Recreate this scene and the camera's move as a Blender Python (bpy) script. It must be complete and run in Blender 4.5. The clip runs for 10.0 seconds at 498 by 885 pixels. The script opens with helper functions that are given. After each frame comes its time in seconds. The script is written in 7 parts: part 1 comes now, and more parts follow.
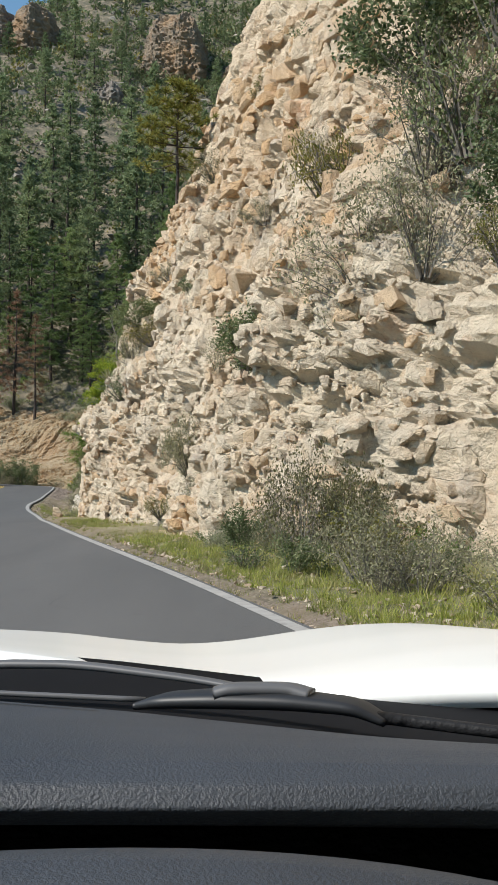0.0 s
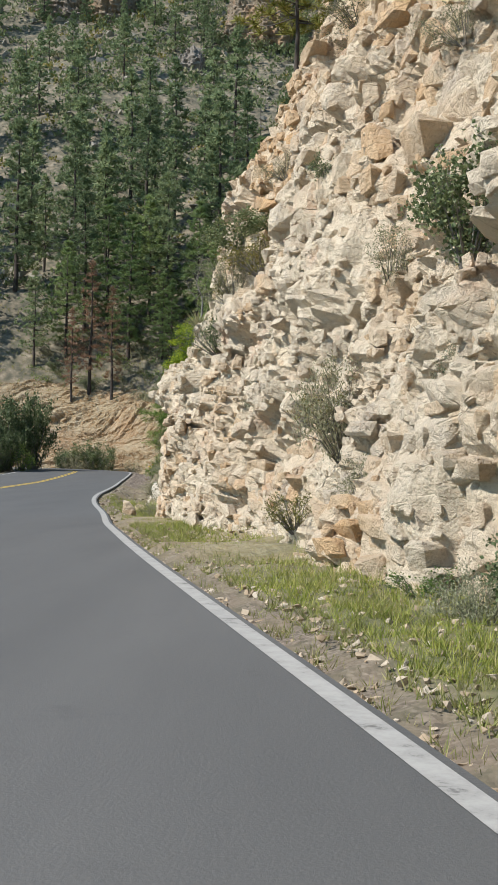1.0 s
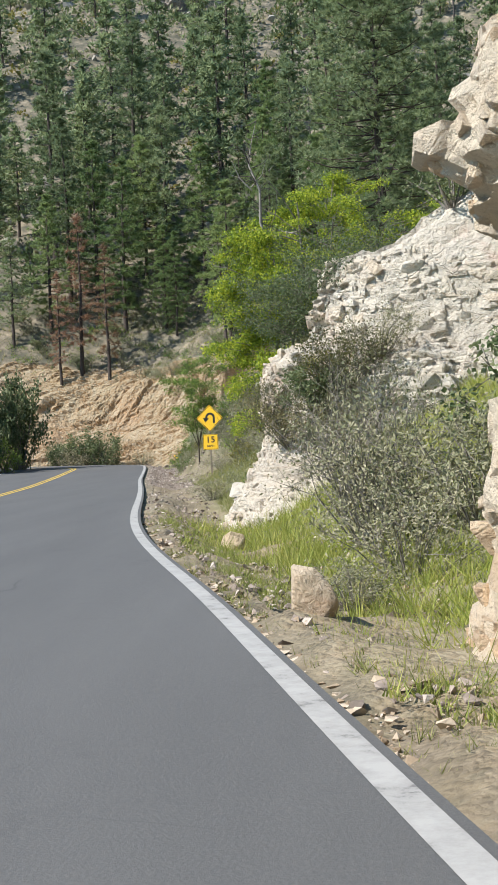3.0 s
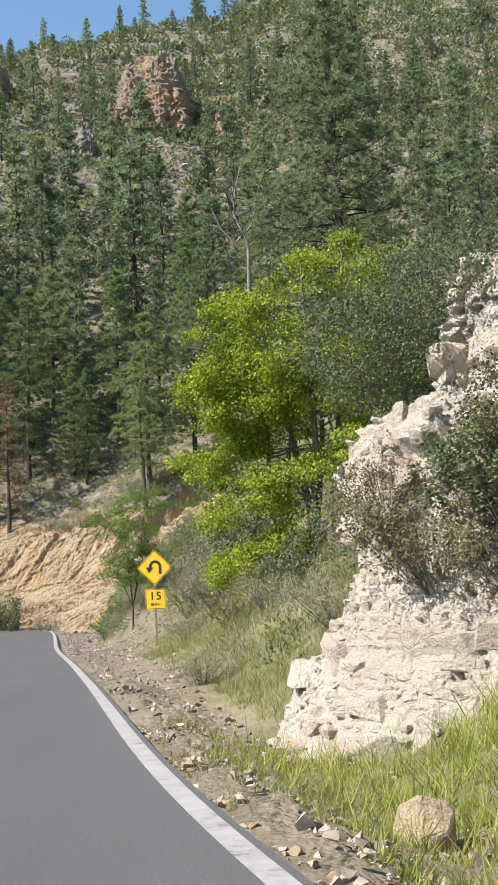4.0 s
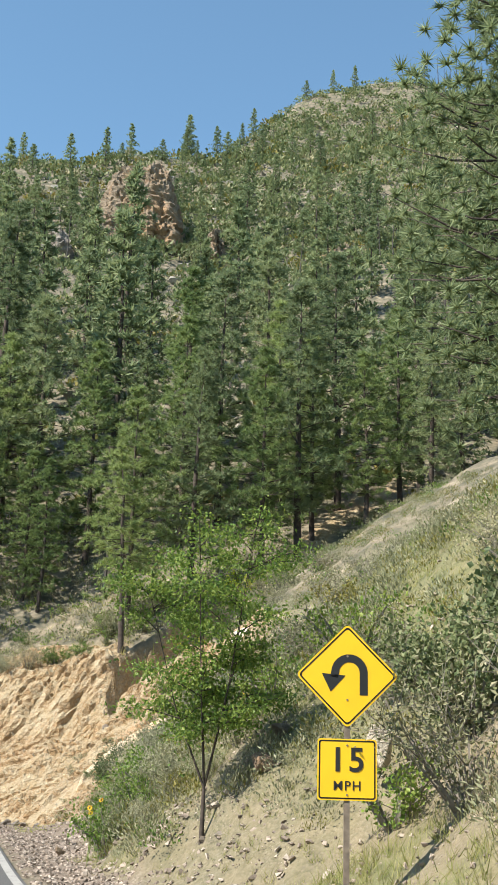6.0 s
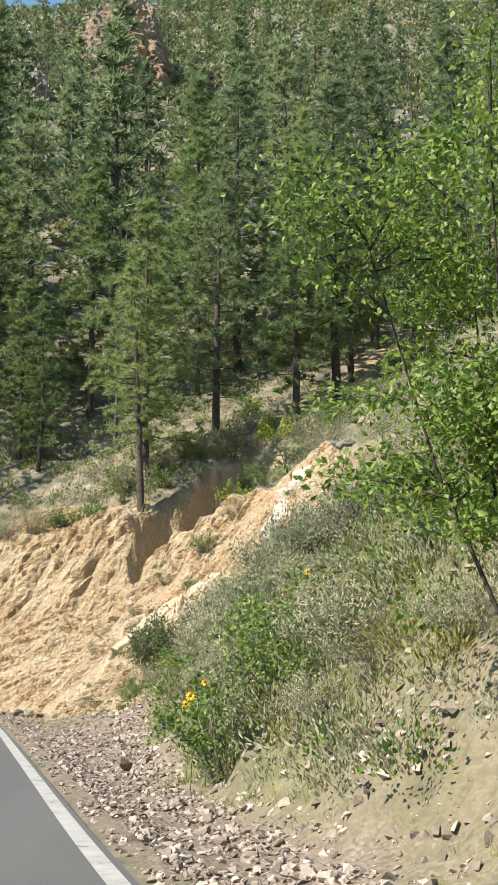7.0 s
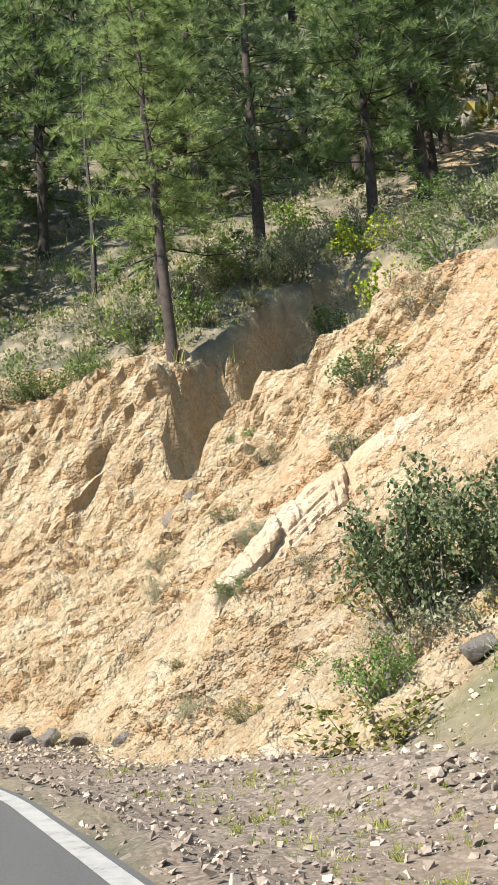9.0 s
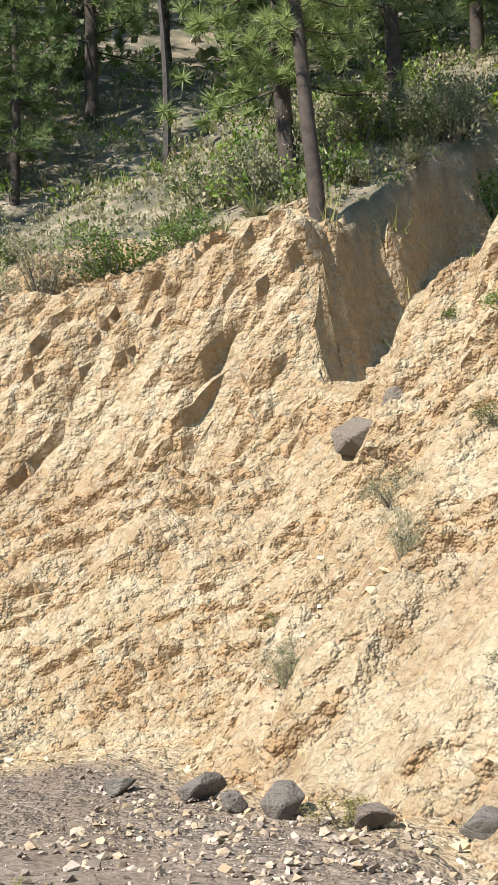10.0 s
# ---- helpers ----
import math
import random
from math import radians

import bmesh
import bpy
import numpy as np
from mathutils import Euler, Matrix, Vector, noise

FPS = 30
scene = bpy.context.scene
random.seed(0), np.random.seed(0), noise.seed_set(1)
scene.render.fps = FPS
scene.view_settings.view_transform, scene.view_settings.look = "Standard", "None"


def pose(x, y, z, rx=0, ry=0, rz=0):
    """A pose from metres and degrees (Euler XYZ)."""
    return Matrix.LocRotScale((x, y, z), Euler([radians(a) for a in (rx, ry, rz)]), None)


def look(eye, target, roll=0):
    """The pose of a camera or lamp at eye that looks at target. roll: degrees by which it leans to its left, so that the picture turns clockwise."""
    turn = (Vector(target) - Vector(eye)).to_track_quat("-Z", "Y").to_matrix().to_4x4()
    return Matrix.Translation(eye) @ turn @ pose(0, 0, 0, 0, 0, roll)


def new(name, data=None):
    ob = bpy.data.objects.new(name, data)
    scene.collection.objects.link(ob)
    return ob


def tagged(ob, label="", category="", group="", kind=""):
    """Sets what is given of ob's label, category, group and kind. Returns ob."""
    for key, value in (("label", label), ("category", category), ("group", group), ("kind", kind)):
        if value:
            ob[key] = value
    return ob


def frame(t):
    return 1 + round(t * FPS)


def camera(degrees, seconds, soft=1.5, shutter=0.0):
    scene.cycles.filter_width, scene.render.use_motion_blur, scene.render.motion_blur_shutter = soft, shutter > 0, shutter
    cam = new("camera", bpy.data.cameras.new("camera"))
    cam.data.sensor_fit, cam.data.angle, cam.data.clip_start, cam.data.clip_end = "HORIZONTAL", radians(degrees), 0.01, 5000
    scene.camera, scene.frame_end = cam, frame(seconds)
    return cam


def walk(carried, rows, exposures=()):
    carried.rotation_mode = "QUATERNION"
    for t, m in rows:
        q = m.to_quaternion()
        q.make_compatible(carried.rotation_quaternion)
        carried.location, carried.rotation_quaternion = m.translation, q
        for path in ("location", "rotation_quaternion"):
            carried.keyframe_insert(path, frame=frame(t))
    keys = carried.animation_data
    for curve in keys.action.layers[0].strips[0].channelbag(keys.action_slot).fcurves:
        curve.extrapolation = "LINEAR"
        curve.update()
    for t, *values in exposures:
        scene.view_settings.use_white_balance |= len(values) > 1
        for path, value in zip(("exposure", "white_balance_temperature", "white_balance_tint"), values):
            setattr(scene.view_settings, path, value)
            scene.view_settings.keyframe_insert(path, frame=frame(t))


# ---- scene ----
cam = camera(23.0, 10.0, 1.0)
PATH = [
    (0, (10.517, -79.677, 1.027), (10.514, -77.678, 1.094), 0.8),
    (0.5, (9.918, -74.599, 1.028), (9.82, -72.602, 1.081), 1.3),
    (1, (9.122, -69.573, 1.048), (8.991, -67.577, 1.089), 1.1),
    (1.5, (8.084, -64.427, 1.039), (7.949, -62.431, 1.072), 0.2),
    (2, (6.876, -59.289, 1.032), (6.739, -57.294, 1.058), -1.1),
    (2.5, (5.653, -54.007, 1.027), (5.514, -52.012, 1.044), -1.4),
    (2.7, (5.175, -51.843, 1.034), (5.035, -49.848, 1.047), -2.1),
    (3.8, (2.222, -39.891, 0.884), (2.233, -37.896, 1.022), -3.0),
    (4, (1.756, -37.367, 0.92), (1.824, -35.387, 1.197), -2.6),
    (4.5, (0.687, -30.613, 0.983), (0.837, -28.693, 1.521), -1.0),
    (5, (-0.173, -24.707, 1.019), (-0.009, -22.801, 1.602), -0.6),
    (5.2, (-0.538, -22.278, 1.012), (-0.375, -20.372, 1.592), 0.2),
    (6.3, (-2.772, -9.542, 1.098), (-2.599, -7.629, 1.657), 1.7),
    (6.5, (-3.004, -7.462, 1.073), (-2.826, -5.54, 1.597), 1.5),
    (6.7, (-3.178, -5.319, 1.006), (-2.994, -3.383, 1.469), 0.7),
    (7, (-3.695, -1.929, 1.107), (-3.489, 0.022, 1.497), -0.2),
    (7.5, (-4.541, 4.156, 1.204), (-4.331, 6.112, 1.565), -1.5),
    (8, (-5.302, 9.577, 1.256), (-5.036, 11.528, 1.606), -3.5),
    (8.5, (-6.088, 15.091, 1.328), (-5.756, 17.035, 1.664), -4.1),
    (9, (-6.973, 20.784, 1.405), (-6.591, 22.721, 1.725), -4.6),
    (9.5, (-7.817, 25.466, 1.482), (-7.401, 27.398, 1.788), -4.0),
    (10, (-8.916, 30.598, 1.621), (-8.477, 32.528, 1.906), -3.2),
]
walk(cam, [(t, look(eye, target, roll)) for t, eye, target, roll in PATH], [(0, 0.20, 6480, 10), (1, 0.36, 6400, 10), (2, 0.52, 6300, 10), (2.6, 0.63, 6250, 10), (4, 0.86, 6650, 15), (4.5, 0.80, 6750, 15), (5, 0.98, 6550, 8), (6.5, 0.95, 6900, 10), (7, 0.99, 6900, 10), (7.5, 1.10, 6850, 10), (8, 1.10, 6800, 10), (9, 1.04, 6700, 10), (10, 0.95, 6600, 11)])

# ---------------------------------------------------------------- light
SUN_DIR = Vector((-0.64, -0.30, 0.70)).normalized()
world = bpy.data.worlds.new("world")
scene.world = world
world.use_nodes = True
wn = world.node_tree.nodes
sky = wn.new("ShaderNodeTexSky")
sky.sky_type = "NISHITA"
sky.sun_disc = False
sky.sun_elevation = math.asin(SUN_DIR.z)
sky.sun_rotation = math.atan2(SUN_DIR.x, SUN_DIR.y)
sky.altitude = 1600
sky.air_density, sky.dust_density, sky.ozone_density = 1.1, 0.15, 1.0
wn["Background"].inputs["Strength"].default_value = 0.125
tint = wn.new("ShaderNodeMix")
tint.data_type, tint.blend_type = "RGBA", "MULTIPLY"
tint.inputs["Factor"].default_value = 1.0
tint.inputs[7].default_value = (0.86, 1.06, 1.04, 1)
world.node_tree.links.new(sky.outputs[0], tint.inputs[6])
world.node_tree.links.new(tint.outputs[2], wn["Background"].inputs["Color"])
sun = new("sun", bpy.data.lights.new("sun", "SUN"))
sun.data.energy, sun.data.angle, sun.data.color = 5.0, radians(0.55), (1.0, 0.955, 0.88)
sun.matrix_world = look((0, 0, 0), -SUN_DIR)

# ---------------------------------------------------------------- node helpers
def make_mat(name):
    m = bpy.data.materials.new(name)
    m.use_nodes = True
    nt = m.node_tree
    return m, nt, nt.nodes["Principled BSDF"]


def node(nt, kind, **values):
    n = nt.nodes.new(kind)
    for key, v in values.items():
        n.inputs[key].default_value = v
    return n


def texco(nt, scale=(1, 1, 1), turn=(0, 0, 0), source="Object"):
    c = nt.nodes.new("ShaderNodeTexCoord")
    m = nt.nodes.new("ShaderNodeMapping")
    m.inputs["Scale"].default_value = scale
    m.inputs["Rotation"].default_value = turn
    nt.links.new(c.outputs[source], m.inputs[0])
    return m.outputs[0]


def world_pos(nt, scale=(1, 1, 1), turn=(0, 0, 0)):
    g = nt.nodes.new("ShaderNodeNewGeometry")
    m = nt.nodes.new("ShaderNodeMapping")
    m.inputs["Scale"].default_value = scale
    m.inputs["Rotation"].default_value = turn
    nt.links.new(g.outputs["Position"], m.inputs[0])
    return m.outputs[0]


def noise_tex(nt, vec, scale, detail=6.0, rough=0.6, distort=0.0):
    n = node(nt, "ShaderNodeTexNoise", Scale=scale, Detail=detail, Roughness=rough, Distortion=distort)
    if vec is not None:
        nt.links.new(vec, n.inputs["Vector"])
    return n.outputs["Fac"]


def ramp(nt, fac, stops):
    r = nt.nodes.new("ShaderNodeValToRGB")
    e = r.color_ramp.elements
    e[0].position, e[0].color = stops[0][0], (*stops[0][1], 1)
    e[1].position, e[1].color = stops[-1][0], (*stops[-1][1], 1)
    for p, c in stops[1:-1]:
        k = e.new(p)
        k.color = (*c, 1)
    nt.links.new(fac, r.inputs[0])
    return r.outputs[0]


def rampf(nt, fac, a, b, lo=0.0, hi=1.0):
    n = node(nt, "ShaderNodeMapRange")
    n.inputs[1].default_value, n.inputs[2].default_value = a, b
    n.inputs[3].default_value, n.inputs[4].default_value = lo, hi
    n.clamp = True
    nt.links.new(fac, n.inputs[0])
    return n.outputs[0]


def mix(nt, fac, a, b, mode="MIX"):
    n = nt.nodes.new("ShaderNodeMix")
    n.data_type, n.blend_type = "RGBA", mode
    for sock, v in ((n.inputs[0], fac), (n.inputs[6], a), (n.inputs[7], b)):
        if isinstance(v, (int, float)):
            sock.default_value = v
        elif isinstance(v, tuple):
            sock.default_value = (*v, 1)
        else:
            nt.links.new(v, sock)
    return n.outputs[2]


def math_node(nt, op, a, b=0.0):
    n = nt.nodes.new("ShaderNodeMath")
    n.operation = op
    for sock, v in ((n.inputs[0], a), (n.inputs[1], b)):
        if isinstance(v, (int, float)):
            sock.default_value = v
        else:
            nt.links.new(v, sock)
    return n.outputs[0]


def attr(nt, name):
    n = nt.nodes.new("ShaderNodeAttribute")
    n.attribute_name = name
    return n.outputs["Fac"]


def bump(nt, p, height, strength=0.4, dist=0.05):
    b = node(nt, "ShaderNodeBump", Strength=strength, Distance=dist)
    nt.links.new(height, b.inputs["Height"])
    nt.links.new(b.outputs[0], p.inputs["Normal"])


def set_col(nt, p, col):
    nt.links.new(col, p.inputs["Base Color"])


def node_color(nt, vec, scale):
    n = node(nt, "ShaderNodeTexNoise", Scale=scale, Detail=3.0)
    nt.links.new(vec, n.inputs["Vector"])
    return n.outputs["Color"]


# ---------------------------------------------------------------- materials
def rock_material(name, base, warm, dark, stain=0.5, ochre_from=None):
    """Weathered limestone: blotches of warm and grey, thin bedding lines, fine cracks and grain; each loose block has its own tone."""
    m, nt, p = make_mat(name)
    pos = world_pos(nt)
    big = noise_tex(nt, pos, 0.28, 4, 0.55)
    mid = noise_tex(nt, pos, 1.3, 7, 0.62)
    fine = noise_tex(nt, pos, 11.0, 9, 0.7)
    grit = noise_tex(nt, pos, 38.0, 5, 0.7)
    beds = noise_tex(nt, world_pos(nt, (0.5, 0.5, 6.0), (0.03, -0.04, 0)), 2.2, 6, 0.65, 0.1)
    runs = noise_tex(nt, world_pos(nt, (1.6, 1.6, 0.22)), 1.5, 6, 0.65, 0.2)
    warped = mix(nt, 0.16, world_pos(nt, (1.0, 1.0, 1.25)), node_color(nt, pos, 2.4))
    cracks = []
    for scale in (1.7, 5.2):
        cell = nt.nodes.new("ShaderNodeTexVoronoi")
        cell.feature = "DISTANCE_TO_EDGE"
        cell.inputs["Scale"].default_value = scale
        nt.links.new(warped, cell.inputs["Vector"])
        cracks.append(rampf(nt, cell.outputs["Distance"], 0.0, 0.022 if scale < 3 else 0.05, 1.0, 0.0))
    geo = nt.nodes.new("ShaderNodeNewGeometry")
    info = nt.nodes.new("ShaderNodeObjectInfo")
    chance = math_node(nt, "FRACT", math_node(nt, "ADD", math_node(nt, "MULTIPLY", geo.outputs["Random Per Island"], 7.31), math_node(nt, "MULTIPLY", info.outputs["Random"], 3.7)))
    pale = tuple(min(0.80, c * 1.16) for c in base)
    pink = (warm[0] * 0.98, warm[1] * 0.86, warm[2] * 1.0)
    grey = tuple(0.45 * d + 0.55 * sum(base) / 3 * 0.8 for d in dark)
    col = ramp(nt, mid, [(0.28, tuple(0.85 * a + 0.15 * b for a, b in zip(base, dark))), (0.5, base), (0.68, pale)])
    col = mix(nt, rampf(nt, big, 0.48, 0.66, 0, stain), col, warm)
    if ochre_from is not None:      # the upper beds are ochre
        axes = nt.nodes.new("ShaderNodeSeparateXYZ")
        nt.links.new(pos, axes.inputs[0])
        level = math_node(nt, "ADD", axes.outputs[2], math_node(nt, "MULTIPLY", big, 5.0))
        col = mix(nt, math_node(nt, "MULTIPLY", rampf(nt, level, ochre_from, ochre_from + 3.5, 0, 0.75), rampf(nt, mid, 0.36, 0.6, 0.35, 1.0)), col, warm)
    col = mix(nt, rampf(nt, chance, 0.0, 0.22, 0.5, 0), col, warm)
    col = mix(nt, rampf(nt, chance, 0.70, 1.0, 0, 0.6), col, pale)
    col = mix(nt, rampf(nt, chance, 0.30, 0.40, 0, 0.12), col, grey)
    col = mix(nt, rampf(nt, noise_tex(nt, pos, 0.6, 7, 0.66, 0.4), 0.56, 0.68, 0, 0.4), col, grey)
    col = mix(nt, rampf(nt, noise_tex(nt, pos, 0.9, 7, 0.68, 0.4), 0.57, 0.70, 0, 0.5), col, pink)
    col = mix(nt, rampf(nt, beds, 0.55, 0.72, 0, 0.35), col, tuple(c * 0.8 for c in warm))
    col = mix(nt, rampf(nt, runs, 0.60, 0.74, 0, 0.35), col, tuple(0.5 * a + 0.5 * b for a, b in zip(grey, dark)))
    col = mix(nt, rampf(nt, fine, 0.28, 0.42, 0.5, 0), col, dark)
    col = mix(nt, math_node(nt, "MULTIPLY", cracks[0], rampf(nt, mid, 0.5, 0.6, 0.0, 0.4)), col, dark)
    col = mix(nt, rampf(nt, grit, 0.3, 0.6, 0.15, 0), col, dark)
    set_col(nt, p, col)
    p.inputs["Roughness"].default_value = 0.92
    h = math_node(nt, "ADD", math_node(nt, "MULTIPLY", fine, 0.11), math_node(nt, "MULTIPLY", noise_tex(nt, pos, 3.4, 6, 0.6), 0.22))
    h = math_node(nt, "ADD", h, math_node(nt, "MULTIPLY", beds, 0.035))
    h = math_node(nt, "ADD", h, math_node(nt, "MULTIPLY", grit, 0.012))
    h = math_node(nt, "SUBTRACT", h, math_node(nt, "MULTIPLY", math_node(nt, "MULTIPLY", cracks[0], rampf(nt, mid, 0.48, 0.6, 0, 1)), 0.03))
    h = math_node(nt, "SUBTRACT", h, math_node(nt, "MULTIPLY", math_node(nt, "MULTIPLY", cracks[1], rampf(nt, mid, 0.58, 0.46, 0, 1)), 0.012))
    bump(nt, p, h, 1.0, 1.0)
    return m


M_ROCK = rock_material("limestone", (0.70, 0.585, 0.435), (0.62, 0.385, 0.19), (0.24, 0.17, 0.11), 0.85, 7.2)
M_ROCK_PALE = rock_material("pale_limestone", (0.68, 0.61, 0.50), (0.56, 0.42, 0.28), (0.24, 0.19, 0.14), 0.35)
M_ROCK_TAN = rock_material("cream_rock", (0.60, 0.46, 0.29), (0.52, 0.34, 0.17), (0.30, 0.21, 0.12), 0.15)
M_ROCK_WARM = rock_material("ochre_rock", (0.27, 0.19, 0.12), (0.38, 0.19, 0.07), (0.14, 0.10, 0.07), 0.5)
M_ROCK_FAR = rock_material("far_ochre_rock", (0.24, 0.185, 0.13), (0.40, 0.225, 0.10), (0.10, 0.075, 0.05), 0.6)
M_ROCK_GREY = rock_material("grey_rock", (0.23, 0.20, 0.17), (0.27, 0.20, 0.14), (0.10, 0.09, 0.08), 0.3)


def ground_material():
    m, nt, p = make_mat("hillside_ground")
    pos = world_pos(nt)
    big = noise_tex(nt, pos, 0.12, 5, 0.6)
    mid = noise_tex(nt, pos, 0.9, 8, 0.65)
    fine = noise_tex(nt, pos, 7.0, 9, 0.7)
    cells = []
    for scale in (5.0, 13.0, 30.0):
        c = nt.nodes.new("ShaderNodeTexVoronoi")
        c.distance = "EUCLIDEAN"
        c.inputs["Scale"].default_value = scale
        nt.links.new(mix(nt, 0.5 / scale, world_pos(nt, (1, 1, 1), (0.3, 0.2, 0.5)), node_color(nt, pos, scale * 0.7)), c.inputs["Vector"])
        cells.append(c)
    peb = cells[2]
    # forest floor, litter and pale stones
    forest = ramp(nt, mid, [(0.3, (0.055, 0.055, 0.036)), (0.46, (0.11, 0.10, 0.068)), (0.57, (0.20, 0.165, 0.115)), (0.72, (0.34, 0.285, 0.21))])
    # dry grass
    grass = ramp(nt, noise_tex(nt, pos, 2.3, 9, 0.72), [(0.3, (0.055, 0.062, 0.026)), (0.46, (0.125, 0.125, 0.055)), (0.56, (0.17, 0.155, 0.078)), (0.72, (0.25, 0.215, 0.135))])
    # raw yellow earth
    streak = noise_tex(nt, world_pos(nt, (0.9, 0.35, 0.5), (0, 0.7, 0.4)), 1.4, 8, 0.6, 0.5)
    earth = ramp(nt, streak, [(0.28, (0.24, 0.16, 0.085)), (0.42, (0.32, 0.235, 0.13)), (0.54, (0.375, 0.295, 0.18)), (0.72, (0.43, 0.37, 0.26))])
    earth = mix(nt, rampf(nt, big, 0.55, 0.66, 0, 0.5), earth, (0.42, 0.235, 0.12))
    tone = nt.nodes.new("ShaderNodeSeparateColor")
    nt.links.new(cells[0].outputs["Color"], tone.inputs[0])
    tone2 = nt.nodes.new("ShaderNodeSeparateColor")
    nt.links.new(cells[1].outputs["Color"], tone2.inputs[0])
    earth = mix(nt, rampf(nt, tone.outputs[0], 0.6, 1.0, 0, 0.5), earth, (0.31, 0.205, 0.11))
    earth = mix(nt, rampf(nt, tone.outputs[1], 0.6, 1.0, 0, 0.5), earth, (0.43, 0.37, 0.26))
    earth = mix(nt, rampf(nt, tone2.outputs[0], 0.5, 1.0, 0, 0.5), earth, (0.24, 0.155, 0.085))
    earth = mix(nt, rampf(nt, tone2.outputs[1], 0.6, 1.0, 0, 0.5), earth, (0.45, 0.385, 0.27))
    # steeper faces mix towards orange-brown, up to half, by the normal's z
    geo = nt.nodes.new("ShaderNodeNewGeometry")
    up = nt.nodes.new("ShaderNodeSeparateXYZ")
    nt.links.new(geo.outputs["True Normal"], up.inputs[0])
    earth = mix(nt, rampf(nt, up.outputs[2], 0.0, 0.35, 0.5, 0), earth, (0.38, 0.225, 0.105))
    # gravel
    tone3 = nt.nodes.new("ShaderNodeSeparateColor")
    nt.links.new(peb.outputs["Color"], tone3.inputs[0])
    gravel = ramp(nt, tone3.outputs[0], [(0.1, (0.10, 0.078, 0.06)), (0.5, (0.19, 0.148, 0.115)), (0.95, (0.29, 0.235, 0.19))])
    gravel = mix(nt, rampf(nt, tone2.outputs[2], 0.5, 0.9, 0, 0.6), gravel, (0.28, 0.22, 0.17))
    gravel = mix(nt, rampf(nt, peb.outputs["Distance"], 0.35, 0.7, 0, 0.4), gravel, (0.10, 0.078, 0.06))
    gravel = mix(nt, rampf(nt, mid, 0.42, 0.60, 0, 0.6), gravel, (0.17, 0.125, 0.085))
    col = mix(nt, attr(nt, "grass"), forest, grass)
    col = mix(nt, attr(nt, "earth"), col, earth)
    col = mix(nt, attr(nt, "gravel"), col, gravel)
    col = mix(nt, rampf(nt, fine, 0.3, 0.55, 0.4, 0), col, mix(nt, 0.5, col, (0.05, 0.045, 0.03)))
    set_col(nt, p, col)
    p.inputs["Roughness"].default_value = 0.95
    big_c = math_node(nt, "MULTIPLY", cells[0].outputs["Distance"], math_node(nt, "MULTIPLY", attr(nt, "earth"), 0.10))
    mid_c = math_node(nt, "MULTIPLY", cells[1].outputs["Distance"], math_node(nt, "ADD", 0.018, math_node(nt, "MULTIPLY", attr(nt, "earth"), 0.03)))
    small_c = math_node(nt, "MULTIPLY", peb.outputs["Distance"], math_node(nt, "ADD", 0.008, math_node(nt, "MULTIPLY", attr(nt, "earth"), 0.016)))
    h = math_node(nt, "SUBTRACT", math_node(nt, "MULTIPLY", fine, 0.03), math_node(nt, "ADD", big_c, math_node(nt, "ADD", mid_c, small_c)))
    h = math_node(nt, "MULTIPLY", h, math_node(nt, "ADD", 0.5, math_node(nt, "MULTIPLY", attr(nt, "earth"), 0.6)))
    bump(nt, p, h, 1.0, 1.0)
    return m


M_GROUND = ground_material()


def asphalt_material():
    m, nt, p = make_mat("asphalt")
    pos = world_pos(nt)
    fine = noise_tex(nt, pos, 60, 4, 0.7)
    big = noise_tex(nt, world_pos(nt, (1.0, 0.12, 1)), 0.8, 5, 0.6)
    col = ramp(nt, big, [(0.3, (0.066, 0.066, 0.066)), (0.7, (0.095, 0.094, 0.092))])
    col = mix(nt, rampf(nt, fine, 0.35, 0.7, 0, 0.35), col, (0.145, 0.14, 0.13))
    crack = nt.nodes.new("ShaderNodeTexVoronoi")
    crack.feature = "DISTANCE_TO_EDGE"
    crack.inputs["Scale"].default_value = 0.16
    nt.links.new(mix(nt, 0.22, world_pos(nt, (1.0, 1.6, 1)), node_color(nt, pos, 0.9)), crack.inputs["Vector"])
    col = mix(nt, math_node(nt, "MULTIPLY", rampf(nt, crack.outputs["Distance"], 0.0003, 0.0011, 0.4, 0), rampf(nt, noise_tex(nt, pos, 0.35, 3, 0.5), 0.5, 0.6, 0, 1)), col, (0.02, 0.02, 0.02))
    col = mix(nt, rampf(nt, noise_tex(nt, pos, 1.7, 6, 0.7), 0.60, 0.72, 0, 0.35), col, (0.05, 0.05, 0.05))
    set_col(nt, p, col)
    p.inputs["Roughness"].default_value = 0.8
    bump(nt, p, fine, 0.35, 0.01)
    return m


M_ASPHALT = asphalt_material()


def plain(name, col, rough=0.6, metal=0.0, vary=0.15, scale=6.0, bumps=0.0, bscale=40.0):
    m, nt, p = make_mat(name)
    n = noise_tex(nt, texco(nt), scale, 6, 0.6)
    c = ramp(nt, n, [(0.3, tuple(v * (1 - vary) for v in col)), (0.7, tuple(min(0.95, v * (1 + vary)) for v in col))])
    set_col(nt, p, c)
    p.inputs["Roughness"].default_value, p.inputs["Metallic"].default_value = rough, metal
    if bumps:
        bump(nt, p, noise_tex(nt, texco(nt), bscale, 3, 0.6), bumps, 0.01)
    return m


